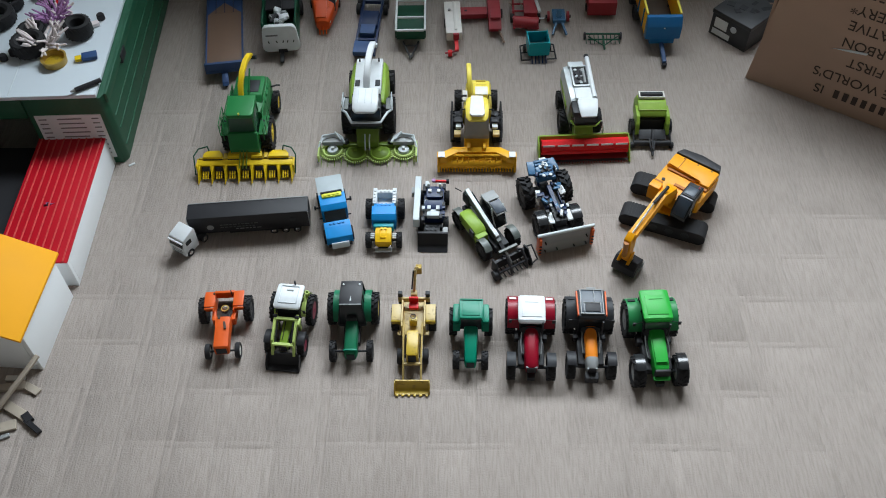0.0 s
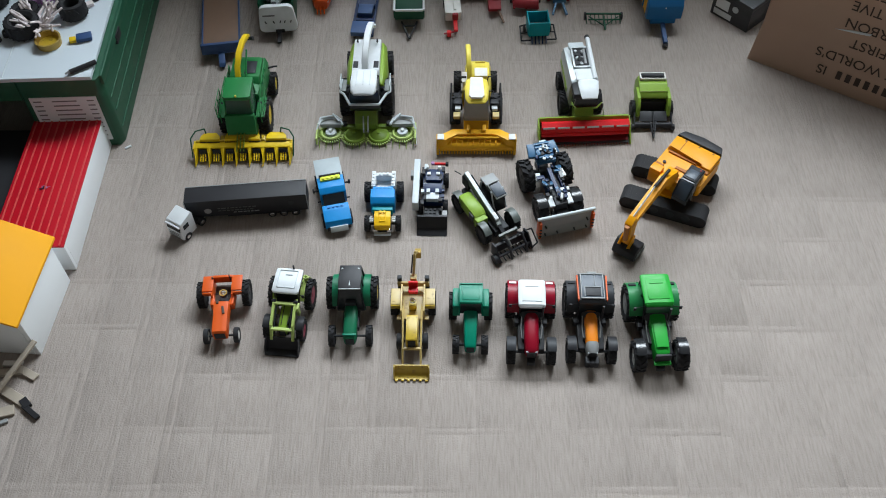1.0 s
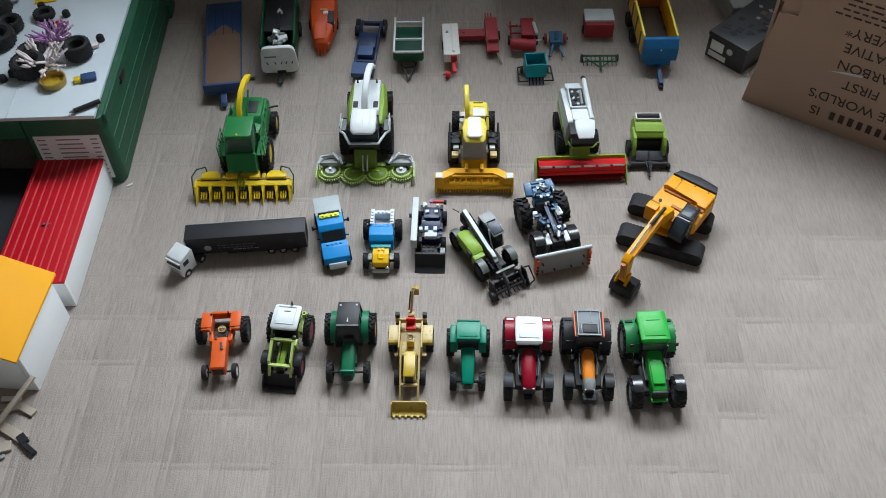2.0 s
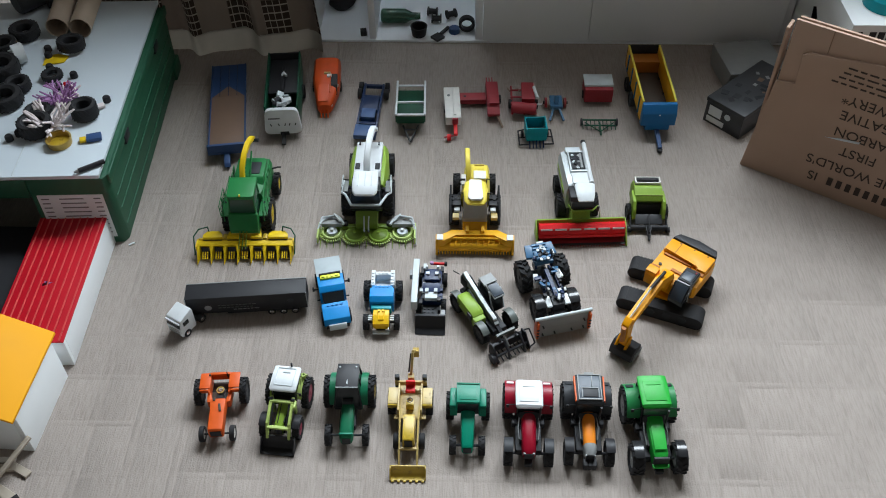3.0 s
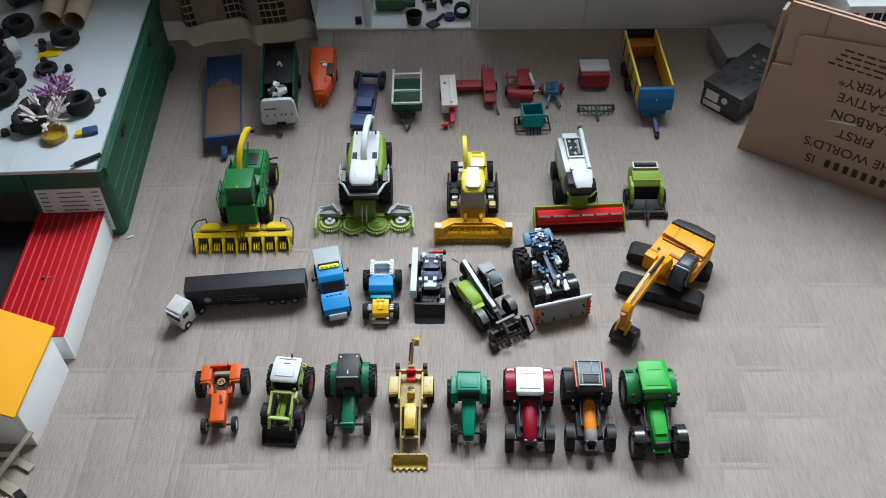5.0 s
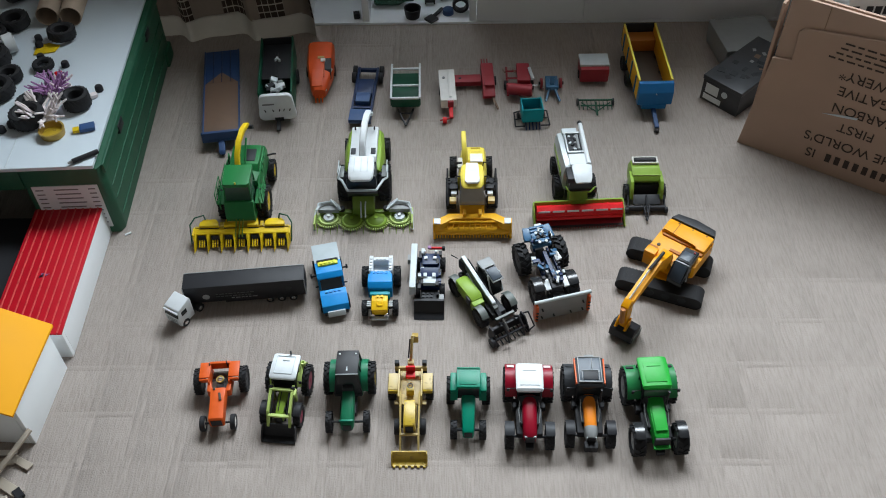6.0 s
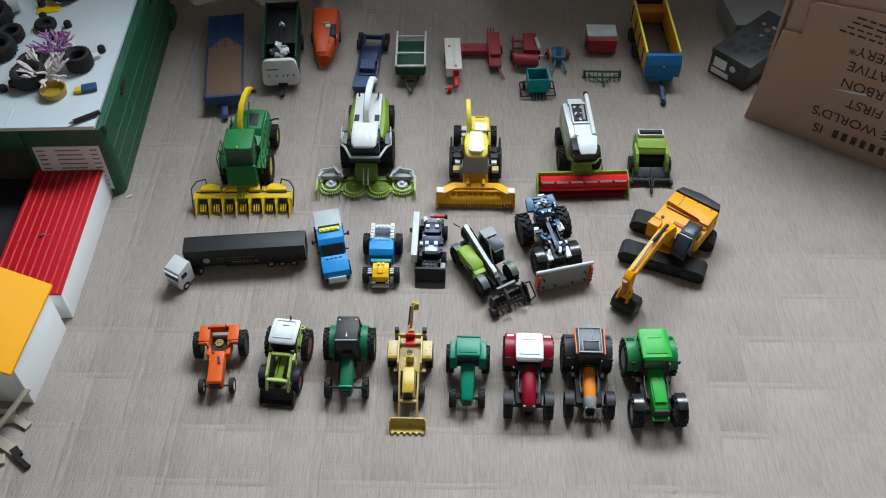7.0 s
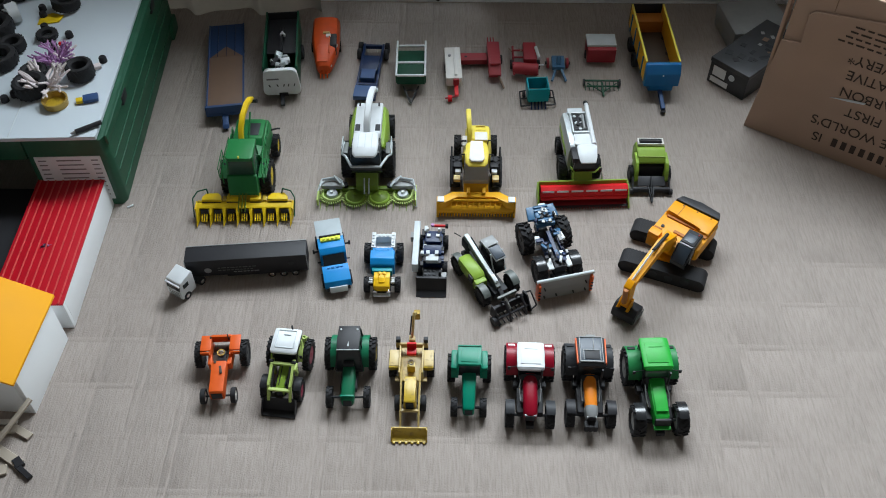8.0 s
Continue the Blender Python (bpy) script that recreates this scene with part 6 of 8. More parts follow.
def green_forager():
    t = thing("toy_forage_harvester", -0.334, 1.154, 0, 1.5, "green toy forage harvester with yellow maize header and spout", "toy harvester", ROW3)
    R = 0.0315
    part("chassis", box(bmesh.new(), 0, 0.03, 0.026, 0.036, 0.14, 0.016, 0.002), DARK, t)
    part("body", loft(bmesh.new(), [(0.118, 0.004, 0.026, 0.03, 0.07), (0.11, 0.004, 0.031, 0.028, 0.08), (0.03, 0.002, 0.032, 0.03, 0.083), (0.014, 0, 0.03, 0.034, 0.08)], 6), GREEN_JD, t)
    part("engine_deck", prism(bmesh.new(), [(0.108, 0.078), (0.1, 0.088), (0.045, 0.092), (0.032, 0.078)], -0.024, 0.03, 0.003), GREEN_JD, t)
    part("deck_grille", box(bmesh.new(), 0.012, 0.07, 0.0905, 0.02, 0.035, 0.002, 0.0006, (-4, 0, 0)), DARK, t)
    part("rear_lamp_arm", pipe(bmesh.new(), [(0.03, 0.1, 0.06), (0.046, 0.104, 0.062), (0.052, 0.104, 0.062)], 0.0018, 6), BLACK, t)
    part("rear_panel", box(bmesh.new(), 0, 0.117, 0.052, 0.04, 0.004, 0.026, 0.001), BLACK, t)
    # cab
    part("cab_window", prism(bmesh.new(), [(0.018, 0.05), (-0.036, 0.05), (-0.034, 0.066), (-0.026, 0.104), (0.016, 0.104)], -0.024, 0.024, 0.002, 0.92), GLASS_GREEN, t, "smoked cab glazing")
    for s in (-1, 1):
        for a, b2 in ((-0.036, -0.0265), (0.018, 0.016)):
            part("pillar", rod(bmesh.new(), (s * 0.0242, a, 0.05), (s * 0.0222, b2, 0.104), 0.0014, 6), GREEN_JD, t)
    roof = part("roof", slab(bmesh.new(), [(-0.0245, 0.021), (0.0245, 0.021), (0.0245, -0.028), (0.02, -0.032), (-0.02, -0.032), (-0.0245, -0.028)], 0.104, 0.1125, 0.0025), GREEN_JD, t)
    part("beacon", lathe(bmesh.new(), [(0, 0.0018), (0.004, 0.0015)], -0.0, -0.03, 0.112, 10, 'Z'), YELLOW_PALE, roof)
    part("cab_base", box(bmesh.new(), 0, -0.022, 0.046, 0.05, 0.04, 0.01, 0.002), GREEN_JD, t)
    for s in (-1, 1):
        part("platform", box(bmesh.new(), s * 0.034, -0.004, 0.062, 0.016, 0.05, 0.0022, 0.0006), GREEN_JD, t)
        bm = bmesh.new()
        for y in (-0.028, -0.004, 0.02):
            rod(bm, (s * 0.0415, y, 0.062), (s * 0.0415, y, 0.086), 0.0008, 6)
        for z in (0.074, 0.086):
            rod(bm, (s * 0.0415, -0.028, z), (s * 0.0415, 0.02, z), 0.0008, 6)
        part("railing", bm, GREEN_JD, t)
        wheel(t, s * 0.0355, -0.008, R, 0.02, YELLOW_RIM)
        wheel(t, s * 0.038, 0.086, 0.0215, 0.0145, YELLOW_RIM, lugs=14)
    axle(t, 0.086, 0.036, 0.0215)
    spout(t, [(-0.004, 0.024, 0.1), (-0.003, 0.036, 0.122), (0.0, 0.056, 0.137), (0.004, 0.08, 0.142), (0.007, 0.1, 0.137), (0.008, 0.108, 0.131)], 0.0095, 0.008, YELLOW, "yellow curved discharge spout")
    part("spout_flap", prism(bmesh.new(), [(0.1, 0.135), (0.112, 0.128), (0.112, 0.118), (0.1, 0.128)], 0.0055, 0.0185, 0.001), DARK, t)
    part("spout_ram", rod(bmesh.new(), (0.009, 0.03, 0.1), (0.011, 0.07, 0.132), 0.0016, 6), GREEN_JD, t)
    part("front_panel", prism(bmesh.new(), [(-0.018, 0.03), (-0.03, 0.074), (-0.037, 0.074), (-0.047, 0.044), (-0.047, 0.03)], -0.0265, 0.0265, 0.003), GREEN_JD, t, "sloping green front panel")
    for s in (-1, 1):
        part("side_ladder", pipe(bmesh.new(), [(s * 0.036, -0.03, 0.05), (s * 0.036, -0.03, 0.076), (s * 0.034, 0.01, 0.088), (s * 0.033, 0.05, 0.088)], 0.0011, 6), GREEN_JD, t)
        for k in range(3):
            part("side_louvre", box(bmesh.new(), s * 0.0335, 0.05 + k * 0.018, 0.07, 0.0016, 0.012, 0.016, 0.0005), GREEN, t)
    # maize header: lobed hoods behind a flat beam, snouts in front
    hd = part("header", box(bmesh.new(), 0, -0.0765, 0.024, 0.17, 0.012, 0.004, 0.0014, (14, 0, 0)), YELLOW, t, "yellow maize header with eight pointed dividers")
    part("feeder", box(bmesh.new(), 0, -0.052, 0.026, 0.05, 0.024, 0.022, 0.002), MUSTARD, t)
    part("back_wall", box(bmesh.new(), 0, -0.067, 0.015, 0.168, 0.004, 0.024, 0.0006), MUSTARD, hd)
    for x0, x1, d in ((-0.076, -0.04, 0.017), (-0.032, -0.009, 0.019), (0.01, 0.031, 0.019), (0.041, 0.078, 0.017)):
        w = x1 - x0
        bm = slab(bmesh.new(), [(x0, -0.071), (x0 + 0.001, -0.071 + d * 0.55), (x0 + w * 0.2, -0.071 + d), (x1 - w * 0.2, -0.071 + d), (x1 - 0.001, -0.071 + d * 0.55), (x1, -0.071)], 0.027, 0.034, 0.0022)
        lobe = part("hood_lobe", bm, YELLOW, hd)
        part("lobe_edge", box(bmesh.new(), (x0 + x1) / 2, -0.0715, 0.0265, w * 0.95, 0.002, 0.003, 0.0005), DARK, lobe)
    part("drive_cover", box(bmesh.new(), -0.036, -0.064, 0.026, 0.007, 0.012, 0.01, 0.001), MUSTARD, hd)
    part("drive_cover", box(bmesh.new(), 0.036, -0.064, 0.026, 0.007, 0.012, 0.01, 0.001), MUSTARD, hd)
    for x in (-0.006, 0.0, 0.006):
        part("hose", pipe(bmesh.new(), [(x, -0.05, 0.044), (x - 0.002, -0.064, 0.04), (x - 0.004, -0.088, 0.02)], 0.0011, 6), OLIVE, hd)
    for k in range(8):
        x = -0.083 + k * 0.166 / 7
        bm = bmesh.new()
        vs = [bm.verts.new(c) for c in ((x - 0.0048, -0.08, 0.004), (x + 0.0048, -0.08, 0.004), (x + 0.0042, -0.08, 0.025), (x - 0.0042, -0.08, 0.025), (x, -0.113, 0.002), (x, -0.097, 0.017))]
        for f in ((0, 1, 2, 3), (0, 4, 1), (3, 2, 5), (0, 3, 5, 4), (1, 4, 5, 2)):
            bm.faces.new([vs[i] for i in f])
        bevel(bm, vs, 0.0008, 1)
        part("divider", bm, YELLOW, hd)
    for k in range(7):
        x = -0.083 + (k + 0.5) * 0.166 / 7
        # dark block and plate stand in for the shadow between two dividers
        part("row_shade", box(bmesh.new(), x, -0.0875, 0.006, 0.0138, 0.012, 0.008, 0.0006), DARK, hd, "dark block for the shade between the rows")
        part("gap_plate", box(bmesh.new(), x, -0.0852, 0.015, 0.0135, 0.003, 0.012, 0.0006, (-20, 0, 0)), DARK, hd)
        for j in (-1, 0, 1):
            part("finger", rod(bmesh.new(), (x + j * 0.0042, -0.085, 0.014), (x + j * 0.0042, -0.0985, 0.006), 0.0014, 6), YELLOW, hd)
    for s in (-1, 1):
        part("guard_rail", pipe(bmesh.new(), [(s * 0.066, -0.056, 0.034), (s * 0.068, -0.052, 0.042), (s * 0.083, -0.058, 0.042), (s * 0.091, -0.07, 0.036), (s * 0.089, -0.092, 0.01)], 0.0012, 6), GREEN_DARK, hd)
        part("end_snout", box(bmesh.new(), s * 0.086, -0.076, 0.016, 0.003, 0.02, 0.02, 0.001), YELLOW, hd)
    hd.scale = (1.01, 1.0, 1.0)
    shift_parts(t, -0.016, skip=("wheel", "header", "axle", "feeder", "chassis"))
    return t


green_forager()


def white_forager():
    t = thing("toy_forage_harvester", -0.1145, 1.205, 0, 0.5, "lime and white toy forage harvester with rotary disc header", "toy harvester", ROW3)
    R = 0.034
    part("chassis", box(bmesh.new(), 0, 0.03, 0.026, 0.036, 0.15, 0.016, 0.002), DARK, t)
    part("body", loft(bmesh.new(), [(0.132, 0, 0.026, 0.032, 0.072), (0.122, 0, 0.034, 0.028, 0.084), (0.07, 0, 0.038, 0.028, 0.088), (0.02, 0, 0.036, 0.034, 0.086), (0.012, 0, 0.034, 0.036, 0.082)], 4), LIME, t)
    part("top_cover", prism(bmesh.new(), [(0.126, 0.08), (0.118, 0.095), (0.028, 0.1), (0.018, 0.088)], -0.025, 0.025, 0.003), WHITE, t, "white engine cover")
    for s in (-1, 1):
        part("cover_slot", box(bmesh.new(), s * 0.0185, 0.043, 0.0995, 0.009, 0.018, 0.002, 0.0008, (-3, 0, 0)), DARK, t)
        part("hand_grip", pipe(bmesh.new(), [(s * 0.018, 0.108, 0.096), (s * 0.018, 0.108, 0.104), (s * 0.018, 0.1, 0.104)], 0.0014, 6), BLACK, t)
    part("cab_window", prism(bmesh.new(), [(0.012, 0.05), (-0.032, 0.05), (-0.036, 0.062), (-0.03, 0.105), (0.01, 0.105)], -0.029, 0.029, 0.003, 0.9), GLASS_DARK, t, "smoked wraparound cab glazing")
    roof = part("roof", loft(bmesh.new(), [(0.016, 0, 0.0185, 0.106, 0.113), (0.011, 0, 0.0225, 0.105, 0.1175), (-0.015, 0, 0.0235, 0.105, 0.119), (-0.038, 0, 0.0225, 0.105, 0.1155), (-0.044, 0, 0.018, 0.105, 0.11)], 4), WHITE, t, "white cab roof")
    for k in range(3):
        part("roof_rib", box(bmesh.new(), -0.012 + k * 0.012, -0.012, 0.119, 0.0014, 0.036, 0.001, 0.0004), GREY_PALE, roof)
    part("cab_rim", pipe(bmesh.new(), [(-0.038, -0.014, 0.078), (-0.026, -0.04, 0.077), (0.026, -0.04, 0.077), (0.038, -0.014, 0.078)], 0.0024, 8), GREY_PALE, t)
    for s in (-1, 1):
        bm = bmesh.new()
        pipe(bm, [(s * 0.038, -0.014, 0.078), (s * 0.045, -0.008, 0.078), (s * 0.044, 0.024, 0.079)], 0.0022, 6)
        for y in (-0.008, 0.008, 0.024):
            rod(bm, (s * 0.0445, y, 0.078), (s * 0.0445, y, 0.094), 0.001, 6)
        rod(bm, (s * 0.0445, -0.008, 0.094), (s * 0.0445, 0.024, 0.094), 0.001, 6)
        part("railing", bm, GREY_PALE, t)
        part("platform", box(bmesh.new(), s * 0.039, 0.008, 0.079, 0.009, 0.03, 0.002, 0.0006), GREY_DARK, t)
        wheel(t, s * 0.0385, -0.014, R, 0.021, WHITE_DULL)
        wheel(t, s * 0.036, 0.092, 0.0225, 0.0155, WHITE_DULL, lugs=14)
    spout(t, [(0.0, 0.02, 0.1), (0.0005, 0.028, 0.124), (0.002, 0.045, 0.138), (0.004, 0.075, 0.144), (0.0065, 0.1, 0.142), (0.008, 0.118, 0.134)], 0.0115, 0.008, WHITE, "white curved discharge spout")
    part("spout_flap", prism(bmesh.new(), [(0.112, 0.136), (0.128, 0.126), (0.128, 0.118), (0.112, 0.128)], 0.002, 0.016, 0.001), GREY_PALE, t)
    part("feeder", prism(bmesh.new(), [(-0.03, 0.02), (-0.03, 0.066), (-0.046, 0.064), (-0.07, 0.04), (-0.078, 0.028), (-0.078, 0.012)], -0.02, 0.02, 0.002), OLIVE, t, "olive green feeder house")
    hd = part("header", box(bmesh.new(), 0, -0.076, 0.009, 0.12, 0.01, 0.01, 0.002), OLIVE, t, "olive header with four toothed discs")
    for k, (x, y) in enumerate(((-0.0655, -0.088), (-0.0225, -0.095), (0.0225, -0.095), (0.0655, -0.088))):
        inner = k in (1, 2)
        d = part("disc", lathe(bmesh.new(), [(0.004, 0.0205), (0.0065, 0.0205), (0.0085, 0.019), (0.0125, 0.012), (0.015, 0.0035)] if inner else [(0.004, 0.0205), (0.0065, 0.0205), (0.0075, 0.017), (0.0075, 0.006), (0.012, 0.0035)], x, y, 0, 32, 'Z'), OLIVE, hd)
        part("disc_ring", lathe(bmesh.new(), [(0.0085, 0.0195), (0.0105, 0.018), (0.0105, 0.0155), (0.0085, 0.015)], x, y, 0, 32, 'Z', closed=True), LIME if inner else LIME_PALE, d)
        if not inner:
            part("disc_plate", lathe(bmesh.new(), [(0.0078, 0.0105), (0.0118, 0.0095), (0.0122, 0.006)], x, y, 0, 28, 'Z'), GREY_PALE, d, "pale grey disc centre")
        bm = bmesh.new()
        for i in range(32):
            a = 2 * math.pi * i / 32
            bmesh.ops.create_cube(bm, size=1, matrix=pose(x + 0.0215 * math.cos(a), y + 0.0215 * math.sin(a), 0.0055, 0, 0, math.degrees(a)) @ Matrix.Diagonal((0.005, 0.0019, 0.003, 1)))
        part("tooth_ring", bm, LIME_PALE, d)
        part("disc_hub", lathe(bmesh.new(), [(0.0, 0.005), (0.0165, 0.003)], x, y, 0, 12, 'Z'), LIME if inner else WHITE, d)
    for s in (-1, 1):
        # grey hoop behind the outer disc, with a stay to the frame
        arc = [(s * 0.0655 + 0.0225 * math.cos(math.radians(a)), -0.088 + 0.0225 * math.sin(math.radians(a)), 0.024) for a in range(10, 171, 20)]
        part("hoop", pipe(bmesh.new(), arc, 0.0024, 8), GREY_PALE, hd, "pale grey hoop behind the outer disc")
        bm = slab(bmesh.new(), [(s * 0.0655 + 0.021 * math.cos(math.radians(a)), -0.088 + 0.021 * math.sin(math.radians(a))) for a in range(20, 161, 20)], 0.013, 0.022, 0.001)
        part("hoop_shield", bm, GREY, hd)
        part("guard", pipe(bmesh.new(), [(s * 0.046, -0.072, 0.024), (s * 0.058, -0.064, 0.028), (s * 0.084, -0.07, 0.028), (s * 0.09, -0.092, 0.02), (s * 0.091, -0.116, 0.004)], 0.0018, 6), GREY_PALE, hd)
        part("side_plate", box(bmesh.new(), s * 0.0895, -0.096, 0.013, 0.003, 0.04, 0.016, 0.001), LIME_PALE, hd)
        part("stay", bar(bmesh.new(), (s * 0.05, -0.078, 0.026), (s * 0.062, -0.062, 0.03), 0.003, 0.003), GREY_PALE, hd)
        part("crop_guide", pipe(bmesh.new(), [(s * 0.005, -0.066, 0.042), (s * 0.004, -0.088, 0.036), (s * 0.004, -0.1, 0.02)], 0.0014, 6), GREY_PALE, hd)
        part("guide_arm", pipe(bmesh.new(), [(s * 0.004, -0.072, 0.04), (s * 0.02, -0.07, 0.036)], 0.0013, 6), GREY_PALE, hd)
        part("pod", lathe(bmesh.new(), [(0.008, 0.006), (0.02, 0.005)], s * 0.041, -0.074, 0, 12, 'Z'), BLACK, hd)
    for k in range(15):
        x = -0.085 + k * 0.17 / 14
        part("crop_divider", rod(bmesh.new(), (x, -0.106, 0.005), (x, -0.125, 0.002), 0.0012, 6, 0.0004), OLIVE, hd)
    shift_parts(t, -0.032, kz=0.91)
    hd.location.y = 0.008
    return t


white_forager()


def yellow_forager():
    t = thing("toy_forage_harvester", 0.086, 1.178, 0, 0, "yellow toy forage harvester with grass pickup header", "toy harvester", ROW3)
    R = 0.0285
    part("chassis", box(bmesh.new(), 0, 0.02, 0.024, 0.032, 0.12, 0.016, 0.002), DARK, t)
    part("body", loft(bmesh.new(), [(0.098, 0.004, 0.018, 0.03, 0.062), (0.09, 0.004, 0.0235, 0.028, 0.078), (0.03, 0.002, 0.026, 0.03, 0.086), (0.01, 0, 0.026, 0.032, 0.084)], 5), YELLOW_PALE, t)
    part("engine_cover", prism(bmesh.new(), [(0.082, 0.072), (0.07, 0.092), (0.034, 0.098), (0.018, 0.084)], -0.008, 0.024, 0.003), YELLOW_PALE, t)
    part("cab_window", prism(bmesh.new(), [(0.014, 0.046), (-0.036, 0.046), (-0.038, 0.058), (-0.024, 0.096), (0.012, 0.096)], -0.0225, 0.0225, 0.002, 0.92), GLASS_GREY, t, "smoked cab glazing")
    roof = part("roof", loft(bmesh.new(), [(0.018, 0, 0.016, 0.096, 0.103), (0.012, 0, 0.0195, 0.0955, 0.107), (-0.012, 0, 0.0215, 0.0955, 0.108), (-0.033, 0, 0.02, 0.0955, 0.104), (-0.04, 0, 0.015, 0.0955, 0.1)], 3.4), YELLOW_PALE, t, "pale yellow cab roof")
    part("roof_panel", slab(bmesh.new(), [(-0.011, 0.016), (0.011, 0.016), (0.0135, -0.03), (0.0095, -0.036), (-0.0095, -0.036), (-0.0135, -0.03)], 0.1045, 0.1088, 0.001), WHITE_DULL, roof, "off-white roof panel")
    part("cover_panel", box(bmesh.new(), 0.0085, 0.04, 0.0975, 0.023, 0.026, 0.0022, 0.0008, (-9, 0, 0)), WHITE_DULL, t, "off-white engine cover panel")
    part("side_cover", box(bmesh.new(), -0.021, 0.036, 0.087, 0.009, 0.03, 0.005, 0.001, (-6, 0, 0)), WHITE_DULL, t)
    part("roof_antenna", pipe(bmesh.new(), [(0.019, 0.012, 0.098), (0.021, 0.018, 0.108), (0.027, 0.016, 0.109)], 0.0011, 6), BLACK, t)
    for k in range(4):
        part("deck_slot", box(bmesh.new(), 0.008, 0.06 + k * 0.007, 0.093 - k * 0.003, 0.018, 0.0022, 0.002, 0.0004, (-20, 0, 0)), MUSTARD, t)
    for x in (-0.014, 0.014):
        part("feeder_lug", box(bmesh.new(), x, -0.05, 0.041, 0.006, 0.014, 0.006, 0.001), YELLOW_NH, t)
    for s in (-1, 1):
        part("side_box", box(bmesh.new(), s * 0.031, 0.008, 0.05, 0.012, 0.03, 0.014, 0.002), BLACK, t)
        for yy, zz in ((0.016, 0.06), (-0.004, 0.064)):
            part("step", box(bmesh.new(), s * 0.033, yy, zz, 0.014, 0.012, 0.003, 0.001), BLACK, t)
        part("step", box(bmesh.new(), s * 0.035, -0.03, 0.054, 0.012, 0.012, 0.008, 0.001), CREAM, t)
        part("step", box(bmesh.new(), s * 0.033, -0.014, 0.057, 0.01, 0.01, 0.006, 0.001), WHITE, t)
        part("side_frame", pipe(bmesh.new(), [(s * 0.045, 0.05, 0.03), (s * 0.045, 0.046, 0.062), (s * 0.045, -0.02, 0.062), (s * 0.044, -0.04, 0.05)], 0.0018, 6), BLACK, t)
        wheel(t, s * 0.0385, -0.012, R, 0.019, DARK)
        wheel(t, s * 0.034, 0.068, 0.0205, 0.014, DARK, lugs=14)
        part("lamp_arm", pipe(bmesh.new(), [(s * 0.022, -0.002, 0.09), (s * 0.03, -0.006, 0.094), (s * 0.03, -0.014, 0.092)], 0.0011, 6), BLACK, t)
    axle(t, 0.068, 0.033, 0.0205)
    spout(t, [(-0.012, 0.026, 0.088), (-0.013, 0.034, 0.112), (-0.014, 0.046, 0.126), (-0.0145, 0.066, 0.13), (-0.015, 0.08, 0.126)], 0.009, 0.008, YELLOW_PALE, "pale yellow discharge spout")
    part("spout_knob", rod(bmesh.new(), (-0.018, 0.034, 0.09), (-0.03, 0.034, 0.09), 0.0024, 8), BLACK, t)
    part("feeder", prism(bmesh.new(), [(-0.03, 0.018), (-0.03, 0.046), (-0.05, 0.044), (-0.068, 0.03), (-0.068, 0.014)], -0.0225, 0.0225, 0.002), YELLOW_NH, t)
    hd = part("header", slab(bmesh.new(), [(-0.067, -0.086), (-0.042, -0.07), (0.042, -0.07), (0.067, -0.086), (0.067, -0.099), (0.054, -0.097), (0.034, -0.082), (-0.034, -0.082), (-0.054, -0.097), (-0.067, -0.099)], 0.012, 0.034, 0.001), YELLOW_NH, t, "yellow pickup header with spring tines")
    part("drum", rod(bmesh.new(), (-0.066, -0.09, 0.013), (0.066, -0.09, 0.013), 0.0105, 14), YELLOW_NH, hd)
    for s in (-1, 1):
        part("end_plate", prism(bmesh.new(), [(-0.084, 0.004), (-0.084, 0.036), (-0.098, 0.036), (-0.104, 0.018), (-0.104, 0.002)], s * 0.069 - 0.0022, s * 0.069 + 0.0022, 0.0008), YELLOW_NH, hd)
        part("corner_plate", box(bmesh.new(), s * 0.0635, -0.0915, 0.0362, 0.012, 0.013, 0.0022, 0.0008), WHITE, hd)
    part("press_roller", rod(bmesh.new(), (-0.064, -0.088, 0.03), (0.064, -0.088, 0.03), 0.0022, 8), YELLOW_NH, hd)
    for k in range(26):
        x = -0.0635 + k * 0.127 / 25
        part("tine", pipe(bmesh.new(), [(x + 0.001, -0.082, 0.024), (x, -0.098, 0.016), (x - 0.0005, -0.103, 0.004)], 0.0012, 5), YELLOW_NH, hd)
    for k in range(12):
        x = -0.055 + k * 0.01
        part("baffle", bar(bmesh.new(), (x + 0.002, -0.084, 0.03), (x - 0.001, -0.097, 0.022), 0.0018, 0.004), YELLOW_NH, hd)
    shift_parts(t, -0.022, kz=0.92)
    return t


yellow_forager()


